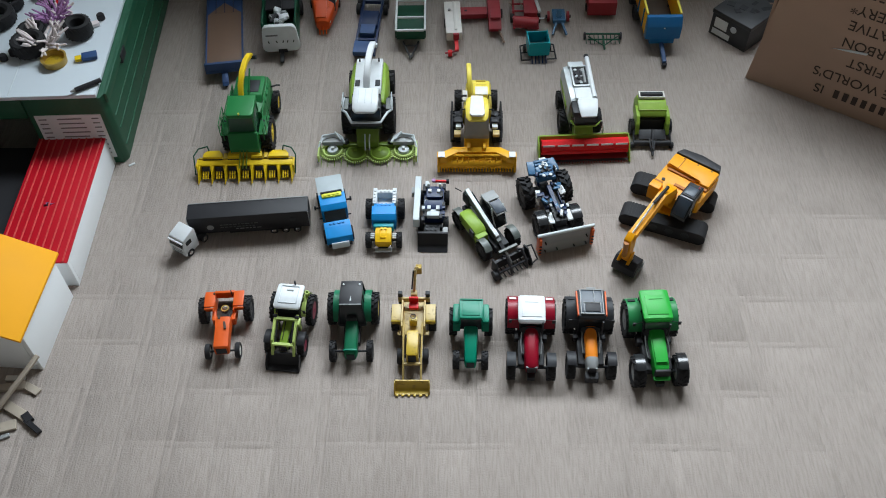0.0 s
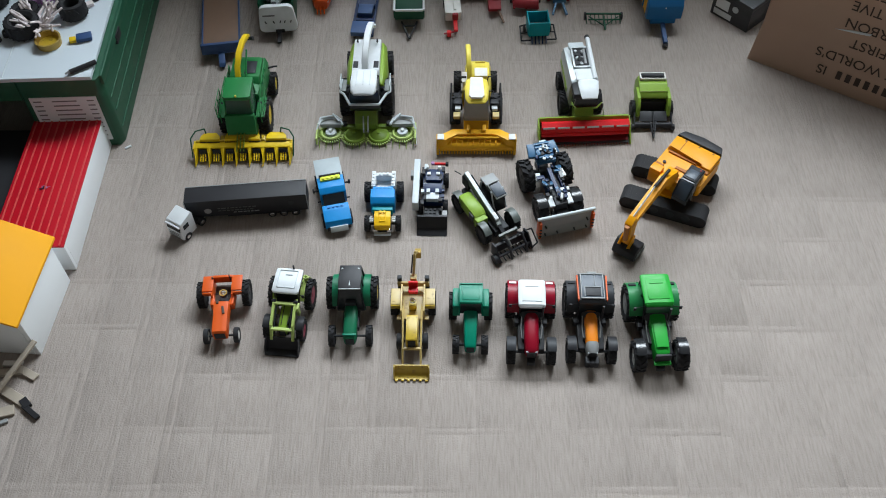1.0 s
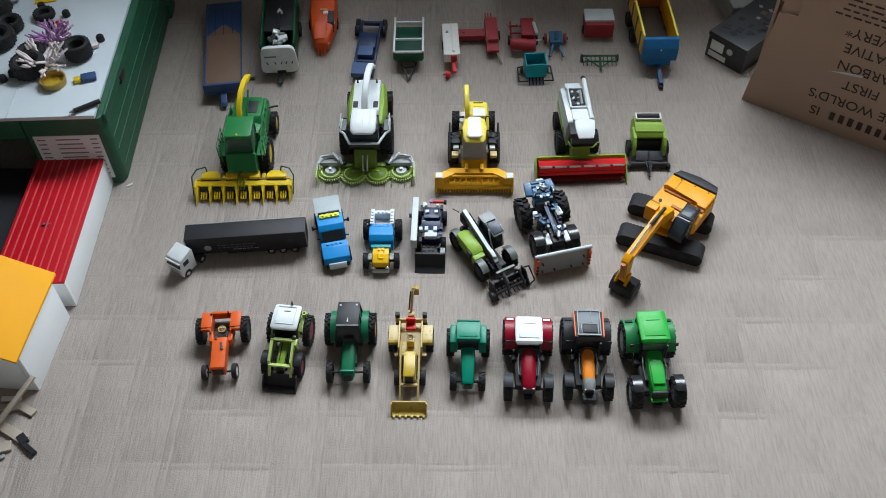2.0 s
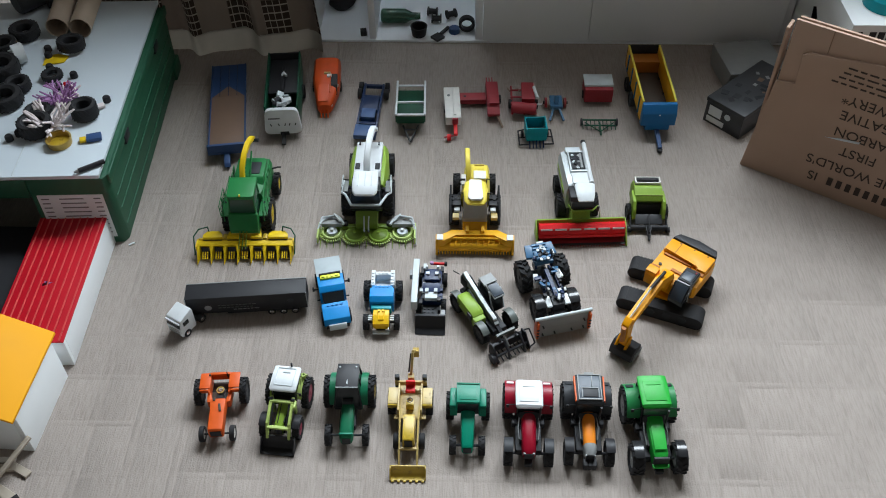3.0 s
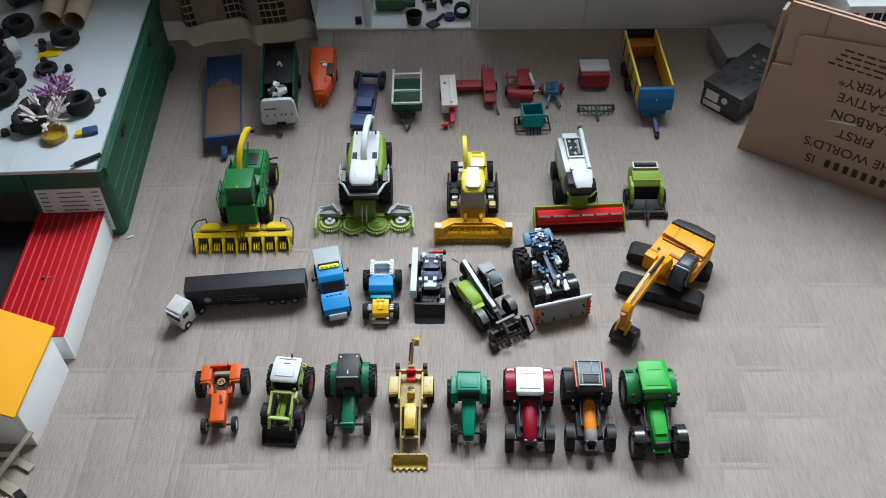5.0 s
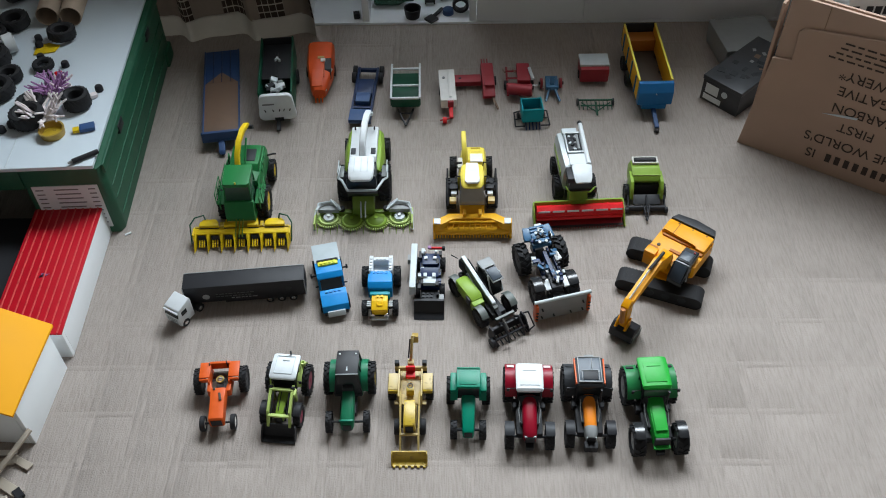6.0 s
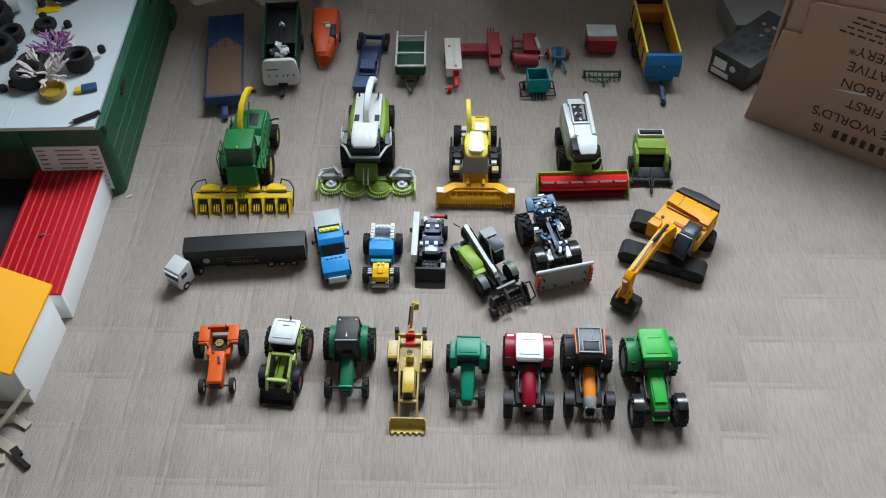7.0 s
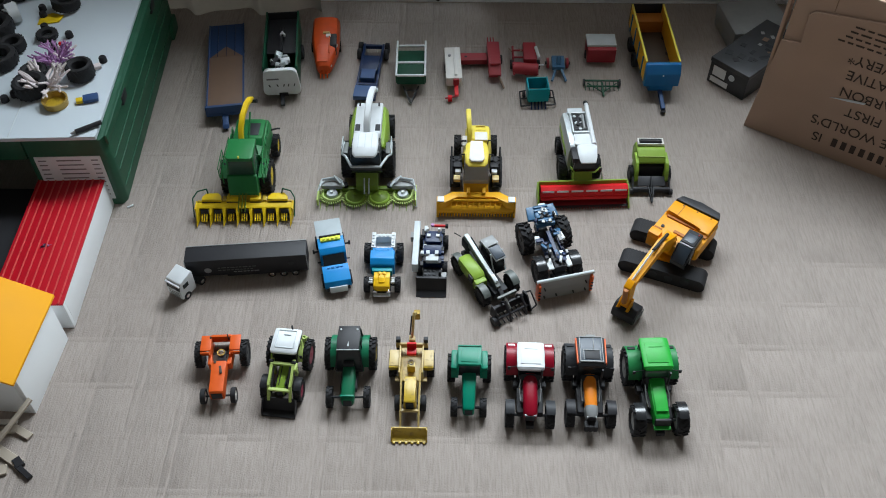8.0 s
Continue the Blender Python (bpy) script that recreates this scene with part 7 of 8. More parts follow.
def combine():
    t = thing("toy_combine_harvester", 0.278, 1.207, 0, 3.0, "silver and lime toy combine harvester with red reel header", "toy harvester", ROW3)
    R = 0.0225
    part("chassis", box(bmesh.new(), 0, 0.02, 0.024, 0.036, 0.13, 0.014, 0.002), DARK, t)
    part("body", loft(bmesh.new(), [(0.094, -0.002, 0.022, 0.03, 0.075), (0.086, -0.002, 0.027, 0.026, 0.088), (0.0, 0, 0.0275, 0.028, 0.094), (-0.01, 0, 0.026, 0.03, 0.09)], 6), SILVER, t, "silver grey body")
    part("side_stripe", box(bmesh.new(), -0.0285, 0.045, 0.058, 0.0016, 0.08, 0.01, 0.0005), LIME, t)
    bm = bmesh.new()
    for a, b2, c, d in ((-0.001, 0.072, 0.03, 0.004), (-0.001, 0.02, 0.03, 0.004), (-0.0155, 0.046, 0.0035, 0.052), (0.0135, 0.046, 0.0035, 0.052)):
        box(bm, a, b2, 0.096, c, d, 0.006, 0.0008)
    tank = part("grain_tank_rim", bm, SILVER, t)
    part("tank_well", box(bmesh.new(), -0.001, 0.046, 0.094, 0.0255, 0.048, 0.003, 0.0003), BLACK, tank)
    part("tank_auger", rod(bmesh.new(), (0.006, 0.028, 0.0965), (0.0065, 0.066, 0.0975), 0.0024, 8), GREY, tank)
    rng = random.Random(21)
    for k in range(10):
        part("tank_fitting", box(bmesh.new(), rng.uniform(-0.01, 0.004), rng.uniform(0.026, 0.066), 0.0965, rng.uniform(0.002, 0.008), rng.uniform(0.002, 0.007), rng.uniform(0.002, 0.004), 0.0004, (0, 0, rng.uniform(0, 60))), (DARK, GREY, GREY_PALE)[k % 3], tank)
    part("tank_plate", box(bmesh.new(), -0.004, 0.084, 0.09, 0.028, 0.014, 0.006, 0.001), GREY_PALE, t)
    part("deck_panel", box(bmesh.new(), 0.001, 0.002, 0.0955, 0.034, 0.028, 0.003, 0.001), WHITE, t, "white deck panel")
    part("cab_window", prism(bmesh.new(), [(-0.012, 0.05), (-0.036, 0.05), (-0.042, 0.06), (-0.04, 0.09), (-0.012, 0.09)], -0.021, 0.022, 0.002, 0.92), GLASS_DARK, t, "smoked cab glazing")
    part("roof", loft(bmesh.new(), [(-0.012, 0.004, 0.0165, 0.09, 0.097), (-0.018, 0.004, 0.0185, 0.0895, 0.1), (-0.042, 0.003, 0.0165, 0.0895, 0.096), (-0.052, 0.003, 0.0135, 0.0875, 0.09)], 4), WHITE, t, "white cab roof")
    part("cab_shade", box(bmesh.new(), -0.0185, -0.03, 0.088, 0.013, 0.032, 0.012, 0.003), BLACK, t)
    part("cab_rim", pipe(bmesh.new(), [(-0.024, -0.03, 0.06), (-0.018, -0.046, 0.06), (0.018, -0.046, 0.06), (0.03, -0.034, 0.06)], 0.0015, 6), LIME, t)
    part("ladder", pipe(bmesh.new(), [(0.03, -0.034, 0.06), (0.036, -0.036, 0.04), (0.037, -0.036, 0.014)], 0.0014, 6), GREY_PALE, t)
    part("wing_mirror", box(bmesh.new(), 0.028, -0.045, 0.064, 0.005, 0.002, 0.01, 0.0006), BLACK, t)
    part("unloading_auger", rod(bmesh.new(), (0.0175, -0.012, 0.097), (0.0165, 0.09, 0.102), 0.0042, 12), WHITE, t, "white unloading auger tube")
    part("auger_mouth", rod(bmesh.new(), (0.0165, 0.089, 0.102), (0.0165, 0.097, 0.1), 0.0047, 12), BLACK, t)
    for s in (-1, 1):
        wheel(t, s * 0.0305, -0.018, R, 0.017, DARK)
        wheel(t, s * 0.0285, 0.046, 0.0175, 0.013, DARK, lugs=14)
    axle(t, -0.018, 0.03, R)
    axle(t, 0.046, 0.03, 0.0175)
    part("feeder", prism(bmesh.new(), [(-0.036, 0.018), (-0.036, 0.052), (-0.056, 0.05), (-0.072, 0.034), (-0.072, 0.01)], -0.017, 0.017, 0.002), LIME, t)
    hd = part("header", prism(bmesh.new(), [(-0.066, 0.004), (-0.066, 0.036), (-0.072, 0.038), (-0.077, 0.014), (-0.086, 0.006), (-0.086, 0.001)], -0.081, 0.081, 0.001), LIME, t, "lime green cutting header")
    part("cutter_floor", box(bmesh.new(), 0, -0.095, 0.003, 0.16, 0.02, 0.003, 0.0006), RED_DULL, hd)
    for s in (-1, 1):
        part("end_plate", prism(bmesh.new(), [(-0.066, 0.002), (-0.066, 0.034), (-0.086, 0.026), (-0.116, 0.004), (-0.114, 0.001)], s * 0.0825 - 0.0014, s * 0.0825 + 0.0014, 0.0005), LIME, hd)
    reel = part("reel", rod(bmesh.new(), (-0.079, -0.088, 0.026), (0.079, -0.088, 0.026), 0.0128, 8), RED_BRIGHT, hd, "red reel")
    for k in range(6):
        x = -0.066 + k * 0.0264
        part("reel_slot", box(bmesh.new(), x, -0.097, 0.0335, 0.0215, 0.0022, 0.0036, 0.0003, (-30, 0, 0)), WHITE, reel)
    for k in range(7):
        x = -0.078 + k * 0.026
        part("reel_star", lathe(bmesh.new(), [(-0.001, 0.0135), (0.001, 0.0135)], x, -0.088, 0.026, 8, 'X'), RED_BRIGHT, reel)
    part("reel_bar", box(bmesh.new(), 0, -0.0995, 0.018, 0.158, 0.003, 0.006, 0.0006, (-20, 0, 0)), RED_BRIGHT, reel)
    part("cutter_bar", box(bmesh.new(), 0, -0.108, 0.0035, 0.16, 0.006, 0.002, 0.0004), DARK, hd)
    for k in range(32):
        x = -0.0775 + k * 0.005
        part("knife_guard", rod(bmesh.new(), (x, -0.108, 0.0035), (x, -0.1165, 0.003), 0.0009, 5, 0.0003), RED_DULL, hd)
    shift_parts(t, -0.026, ky=1.02)
    hd.scale.y = 0.86
    hd.location.y = -0.0105
    return t


combine()


def baler():
    t = thing("toy_baler", 0.411, 1.175, 0, 0, "lime green toy round baler with black drawbar", "toy trailer", ROW3)
    # faceted lime hood: roller slot on top, open black throat in front
    part("body", prism(bmesh.new(), [(0.056, 0.012), (0.06, 0.036), (0.048, 0.056), (0.026, 0.058), (0.01, 0.052), (0.003, 0.043), (0.008, 0.038), (0.02, 0.012)], -0.0262, 0.0262, 0.0022), LIME, t)
    part("hood_facet", box(bmesh.new(), 0, 0.0105, 0.0525, 0.0525, 0.001, 0.0016, 0.0003), LIME_PALE, t)
    part("throat", box(bmesh.new(), 0, 0.012, 0.022, 0.05, 0.02, 0.026, 0.001), BLACK, t, "black open throat")
    part("roller", rod(bmesh.new(), (-0.02, 0.042, 0.0605), (0.02, 0.042, 0.0605), 0.0055, 14), BLACK, t)
    for y in (0.0345, 0.0495):
        part("top_bar", box(bmesh.new(), 0, y, 0.0605, 0.047, 0.002, 0.005, 0.0006), WHITE_DULL, t)
    for s in (-1, 1):
        part("slot_end", box(bmesh.new(), s * 0.0225, 0.042, 0.0605, 0.003, 0.016, 0.006, 0.0006), WHITE_DULL, t)
        part("side_shield", prism(bmesh.new(), [(0.024, 0.012), (0.026, 0.05), (-0.004, 0.05), (-0.014, 0.038), (-0.02, 0.02), (-0.014, 0.012)], s * 0.0275 - 0.003, s * 0.0275 + 0.003, 0.0014), LIME, t)
        wheel(t, s * 0.0345, 0.004, 0.0155, 0.0075, DARK, lugs=12)
        part("pickup_wheel", lathe(bmesh.new(), [(-0.003, 0.006), (0.003, 0.006)], s * 0.036, -0.034, 0.006, 12, 'X'), BLACK, t)
        part("pickup_arm", bar(bmesh.new(), (s * 0.033, -0.01, 0.02), (s * 0.034, -0.034, 0.009), 0.003, 0.005), BLACK, t)
        part("drawbar", bar(bmesh.new(), (s * 0.008, -0.016, 0.018), (-0.002, -0.062, 0.006), 0.0026, 0.004), BLACK, t)
    part("pickup", rod(bmesh.new(), (-0.034, -0.032, 0.009), (0.034, -0.032, 0.009), 0.0055, 12), BLACK, t)
    part("pickup_guard", box(bmesh.new(), 0, -0.02, 0.019, 0.05, 0.02, 0.003, 0.0008, (20, 0, 0)), BLACK, t)
    part("drive_shaft", rod(bmesh.new(), (0, -0.014, 0.026), (-0.002, -0.052, 0.016), 0.0015, 8), BLACK, t)
    return t


baler()


# ---- fourth row: trailers and implements in front of the cabinet ----
ROW4 = "trailers and implements in the rear row"


def flatbed():
    t = thing("toy_flatbed_trailer", -0.434, 1.478, 0, 9.0, "blue toy flatbed trailer with a brown deck", "toy trailer", ROW4)
    part("deck", box(bmesh.new(), 0, 0, 0.021, 0.074, 0.3, 0.006, 0.001), BLUE_TRL, t)
    part("deck_board", box(bmesh.new(), 0, -0.05, 0.0245, 0.07, 0.165, 0.002, 0.0005), BROWN_DECK, t, "brown loading deck")
    part("deck_wedge", slab(bmesh.new(), [(-0.034, 0.032), (0.034, 0.032), (0.0, 0.07)], 0.0236, 0.0253, 0.0004), BROWN_DECK, t)
    for k in range(3):
        part("deck_seam", box(bmesh.new(), -0.018 + k * 0.018, 0.09, 0.0245, 0.0014, 0.11, 0.002, 0.0004), NAVY, t)
    part("headboard", box(bmesh.new(), 0, -0.146, 0.03, 0.074, 0.006, 0.022, 0.001), BLUE_TRL, t)
    part("neck", box(bmesh.new(), 0, -0.138, 0.026, 0.07, 0.018, 0.008, 0.001), BLUE_TRL, t)
    for s in (-1, 1):
        part("side_rail", box(bmesh.new(), s * 0.036, 0.0, 0.024, 0.003, 0.294, 0.007, 0.0006), BLUE_TRL, t)
        for y in (0.04, 0.075):
            wheel(t, s * 0.029, y, 0.0115, 0.012, DARK, lugs=0)
    part("drawbar", prism(bmesh.new(), [(-0.145, 0.014), (-0.145, 0.024), (-0.172, 0.014), (-0.178, 0.008), (-0.172, 0.006)], -0.006, 0.006, 0.001), BLUE_TRL, t)
    part("support_leg", rod(bmesh.new(), (0, -0.17, 0.012), (0, -0.17, 0.0005), 0.003, 8), BLACK, t)
    return t


flatbed()


def tanker():
    t = thing("toy_loading_wagon", -0.316, 1.508, 0, 5.5, "dark green toy wagon with a white rounded end panel", "toy trailer", ROW4)
    for s in (-1, 1):
        part("side_wall", box(bmesh.new(), s * 0.033, 0.0, 0.045, 0.004, 0.19, 0.056, 0.001), GREEN_DARK, t)
        part("corner_rail", rod(bmesh.new(), (s * 0.033, -0.095, 0.0745), (s * 0.033, 0.095, 0.0745), 0.0018, 8), GREEN_DARK, t)
        wheel(t, s * 0.034, 0.03, 0.0165, 0.012, DARK, lugs=0)
    part("floor_plate", box(bmesh.new(), 0, 0, 0.02, 0.062, 0.19, 0.006, 0.001), GREEN_DARK, t)
    part("rear_wall", box(bmesh.new(), 0, 0.095, 0.045, 0.07, 0.004, 0.056, 0.001), BLACK, t)
    part("cover", box(bmesh.new(), 0, 0.03, 0.058, 0.061, 0.12, 0.004, 0.001), BLACK, t)
    bm = bmesh.new()
    out = []
    for cx, cz, a0 in ((0.022, 0.062, 0), (-0.022, 0.062, 90), (-0.026, 0.024, 180), (0.026, 0.024, 270)):
        for k in range(5):
            a = math.radians(a0 + 22.5 * k)
            out.append((cx + 0.012 * math.cos(a), cz + 0.012 * math.sin(a)))
    vs = [[bm.verts.new((x, y, z)) for x, z in out] for y in (-0.106, -0.096)]
    bm.faces.new(vs[0])
    bm.faces.new(vs[1][::-1])
    for i in range(len(out)):
        j = (i + 1) % len(out)
        bm.faces.new((vs[0][i], vs[0][j], vs[1][j], vs[1][i]))
    bevel(bm, vs[0] + vs[1], 0.002)
    ep = part("end_panel", bm, WHITE, t, "white rounded end panel")
    part("panel_notch", box(bmesh.new(), 0.002, -0.1045, 0.0145, 0.018, 0.006, 0.008, 0.0008), BLACK, ep)
    part("print_bar", box(bmesh.new(), -0.016, -0.1064, 0.053, 0.024, 0.001, 0.003, 0), INK_GREY, ep)
    for x in (-0.024, -0.008, 0.005, 0.014, 0.026):
        part("panel_mark", box(bmesh.new(), x, -0.1064, 0.037, 0.002, 0.001, 0.006, 0, (0, 20 * (1 if x > 0 else -1), 0)), DARK, ep)
    # clutter of silver and white pieces in the bay
    rng = random.Random(6)
    for k in range(14):
        part("mechanism", box(bmesh.new(), rng.uniform(-0.014, 0.014), rng.uniform(-0.085, -0.045), 0.062 + rng.uniform(0, 0.008), rng.uniform(0.008, 0.02), rng.uniform(0.006, 0.014), rng.uniform(0.005, 0.011), 0.0008, (rng.uniform(-30, 30), rng.uniform(-30, 30), rng.uniform(0, 90))), (SILVER, WHITE, GREY_PALE, DARK)[k % 4], t)
    part("arm", bar(bmesh.new(), (0.0, -0.03, 0.064), (0.0, 0.05, 0.066), 0.006, 0.005), BLACK, t)
    part("white_clip", slab(bmesh.new(), [(-0.004, 0.02), (0.001, 0.032), (0.009, 0.018), (0.005, 0.016), (0.001, 0.024), (-0.002, 0.018)], 0.066, 0.072, 0.0008), WHITE, t)
    part("drawbar", bar(bmesh.new(), (0, -0.1, 0.016), (0, -0.135, 0.008), 0.008, 0.005), BLACK, t)
    return t


tanker()


def orange_body():
    t = thing("toy_mixer_wagon", -0.233, 1.555, 0, 3, "orange plastic toy mixer wagon with a cut-out side", "toy trailer", ROW4)
    bm = loft(bmesh.new(), [(0.075, 0, 0.024, 0.008, 0.04), (0.068, 0, 0.029, 0.006, 0.048), (0.0, 0.001, 0.029, 0.006, 0.05), (-0.03, 0.002, 0.026, 0.006, 0.046), (-0.07, 0.0, 0.017, 0.006, 0.036), (-0.078, 0.0, 0.013, 0.008, 0.03)], 4)
    part("body", bm, ORANGE_DEEP, t)
    # solid black piece for the shade inside the cut-out
    part("opening", prism(bmesh.new(), [(0.004, 0.03), (0.004, 0.0508), (-0.03, 0.047), (-0.045, 0.03)], 0.012, 0.026, 0.001), BLACK, t)
    part("lip", box(bmesh.new(), 0.004, 0.006, 0.0512, 0.014, 0.006, 0.004, 0.0008), CREAM, t)
    part("side_bar", bar(bmesh.new(), (0.027, -0.02, 0.04), (0.014, -0.075, 0.024), 0.003, 0.003), WHITE_DULL, t)
    part("chute", box(bmesh.new(), -0.003, -0.05, 0.04, 0.022, 0.045, 0.004, 0.001, (14, 0, 0)), ORANGE_DEEP, t)
    part("pale_rim_piece", box(bmesh.new(), 0.0085, -0.002, 0.0505, 0.01, 0.01, 0.003, 0.0008), BONE, t)
    part("cut_edge", bar(bmesh.new(), (0.011, -0.006, 0.0495), (0.0115, -0.05, 0.041), 0.0022, 0.006), ORANGE, t)
    for k in range(3):
        part("fork", rod(bmesh.new(), (-0.008 + k * 0.007, -0.076, 0.018), (-0.008 + k * 0.007, -0.088, 0.004), 0.0016, 6), ORANGE, t)
    for s in (-1, 1):
        wheel(t, s * 0.027, 0.01, 0.0125, 0.008, DARK, lugs=0)
    return t


orange_body()


def blue_carrier():
    t = thing("toy_trailer_frame", -0.134, 1.48, 0, -3, "dark blue toy trailer frame with black wheels", "toy trailer", ROW4)
    bm = bmesh.new()
    for s in (-1, 1):
        box(bm, s * 0.02, 0, 0.014, 0.005, 0.18, 0.009, 0.0008)
    for y in (-0.085, -0.045, 0.0, 0.04, 0.085):
        box(bm, 0, y, 0.014, 0.044, 0.007, 0.008, 0.0008)
    part("frame", bm, NAVY, t)
    part("deck", box(bmesh.new(), 0, 0.02, 0.0195, 0.034, 0.05, 0.003, 0.0008), NAVY, t)
    part("box", box(bmesh.new(), 0, -0.022, 0.02, 0.03, 0.03, 0.012, 0.001), BLUE_TRL, t)
    part("front_plate", box(bmesh.new(), 0, -0.078, 0.02, 0.044, 0.036, 0.01, 0.001), BLUE_TRL, t)
    for s in (-1, 1):
        wheel(t, s * 0.0285, 0.06, 0.0125, 0.009, DARK, lugs=0)
        wheel(t, s * 0.0285, 0.083, 0.0125, 0.009, DARK, lugs=0)
    return t


blue_carrier()


def green_white_trailer():
    t = thing("toy_tipping_trailer", -0.046, 1.482, 0, 1.0, "green and white metal toy trailer with open bed", "toy trailer", ROW4)
    part("bed", box(bmesh.new(), 0, 0, 0.024, 0.058, 0.106, 0.006, 0.001), GREEN_DARK, t)
    for s in (-1, 1):
        part("side_wall", box(bmesh.new(), s * 0.0295, 0, 0.034, 0.003, 0.106, 0.018, 0.0006), GREEN_DARK, t)
        part("side_rail", box(bmesh.new(), s * 0.0295, 0.004, 0.0445, 0.0042, 0.115, 0.0042, 0.0008), WHITE, t)
        wheel(t, s * 0.026, 0.01, 0.0125, 0.009, RED_DULL, lugs=0)
    for y in (-0.0535, -0.012, 0.045):
        part("cross_rail", box(bmesh.new(), 0, y, 0.0445, 0.0548, 0.0042, 0.0042, 0.0008), WHITE, t)
    part("front_wall", box(bmesh.new(), 0, -0.0525, 0.032, 0.056, 0.003, 0.02, 0.0006), GREEN_DARK, t)
    for s in (-1, 1):
        part("drawbar", bar(bmesh.new(), (s * 0.016, -0.053, 0.016), (0, -0.094, 0.006), 0.0035, 0.004), BLACK, t)
    part("drawbar_brace", bar(bmesh.new(), (-0.012, -0.064, 0.014), (0.012, -0.064, 0.014), 0.003, 0.003), BLACK, t)
    return t


green_white_trailer()


def white_spreader():
    t = thing("toy_spreader", 0.041, 1.486, 0, 3, "white toy spreader with a red hitch", "toy implement", ROW4)
    part("hopper", prism(bmesh.new(), [(-0.05, 0.012), (-0.052, 0.034), (0.05, 0.036), (0.048, 0.012)], -0.016, 0.016, 0.002, 1.05), WHITE_DULL, t)
    part("ridge", box(bmesh.new(), 0.004, 0, 0.0365, 0.006, 0.09, 0.003, 0.0008), WHITE_DULL, t)
    part("cap", lathe(bmesh.new(), [(0, 0.003), (0.002, 0.003)], -0.007, 0.02, 0.036, 10, 'Z'), GREY, t)
    part("hitch", bar(bmesh.new(), (0.004, -0.05, 0.018), (0.004, -0.082, 0.012), 0.008, 0.006), RED_BRIGHT, t, "red hitch")
    part("hitch_post", box(bmesh.new(), 0.004, -0.054, 0.026, 0.012, 0.006, 0.014, 0.001), RED_DULL, t)
    part("side_gear", lathe(bmesh.new(), [(-0.004, 0.007), (0.004, 0.007)], -0.01, -0.084, 0.008, 10, 'X'), RED_BRIGHT, t)
    part("side_axle", rod(bmesh.new(), (-0.02, -0.084, 0.008), (0.006, -0.08, 0.01), 0.0018, 6), RED_DULL, t)
    for s in (-1, 1):
        wheel(t, s * 0.0145, 0.01, 0.0105, 0.006, DARK, lugs=0)
    return t


white_spreader()


def red_press():
    t = thing("toy_hay_press", 0.118, 1.515, 0, 2, "dull red plastic toy hay press with side arm", "toy implement", ROW4)
    part("chamber", prism(bmesh.new(), [(-0.045, 0.008), (-0.052, 0.02), (-0.02, 0.032), (0.05, 0.03), (0.058, 0.008)], -0.004, 0.022, 0.002), RED_DULL, t)
    part("top_plate", box(bmesh.new(), 0.01, -0.018, 0.033, 0.02, 0.03, 0.004, 0.001), RED_DULL, t)
    part("side_table", box(bmesh.new(), -0.034, 0.012, 0.014, 0.058, 0.026, 0.012, 0.002), RED_DULL, t)
    for k in range(3):
        part("rod", rod(bmesh.new(), (-0.001 + k * 0.006, 0.056, 0.022), (-0.001 + k * 0.006, 0.074, 0.022), 0.0013, 6), RED_DULL, t)
    part("drawbar", bar(bmesh.new(), (0.016, -0.045, 0.014), (0.026, -0.078, 0.006), 0.004, 0.004), BROWN_DECK, t)
    for x in (-0.05, 0.024):
        wheel(t, x, 0.012, 0.0105, 0.007, RED_DULL, lugs=0)
    return t


red_press()


def red_spreader():
    t = thing("toy_muck_spreader", 0.193, 1.512, 0, 0, "red plastic toy spreader with bent rods", "toy implement", ROW4)
    bm = bmesh.new()
    for y in (-0.03, -0.01, 0.01, 0.03):
        rod(bm, (-0.022, y, 0.018), (0.02, y, 0.018), 0.002, 6)
    for x in (-0.02, 0.0, 0.019):
        rod(bm, (x, -0.036, 0.016), (x, 0.044, 0.016), 0.002, 6)
    part("frame", bm, RED_DULL, t)
    part("drum", rod(bmesh.new(), (-0.02, -0.022, 0.02), (0.02, -0.028, 0.02), 0.011, 10), RED_DULL, t)
    part("body", box(bmesh.new(), 0.008, 0.02, 0.02, 0.022, 0.05, 0.012, 0.002), RED_DULL, t)
    part("white_tube", rod(bmesh.new(), (0.018, 0.025, 0.03), (0.023, -0.004, 0.028), 0.0028, 8), WHITE, t, "white tube")
    part("white_peg", rod(bmesh.new(), (0.02, -0.018, 0.024), (0.03, -0.018, 0.024), 0.0015, 6), WHITE, t)
    for x in (-0.025, -0.008):
        part("rod", rod(bmesh.new(), (x, 0.05, 0.006), (x + 0.002, 0.02, 0.024), 0.0014, 6), BROWN_DECK, t)
    for s in (-1, 1):
        wheel(t, s * 0.022, 0.0, 0.0095, 0.006, RED_DULL, lugs=0)
    t.scale = (1.25, 1.2, 1.1)
    return t


red_spreader()


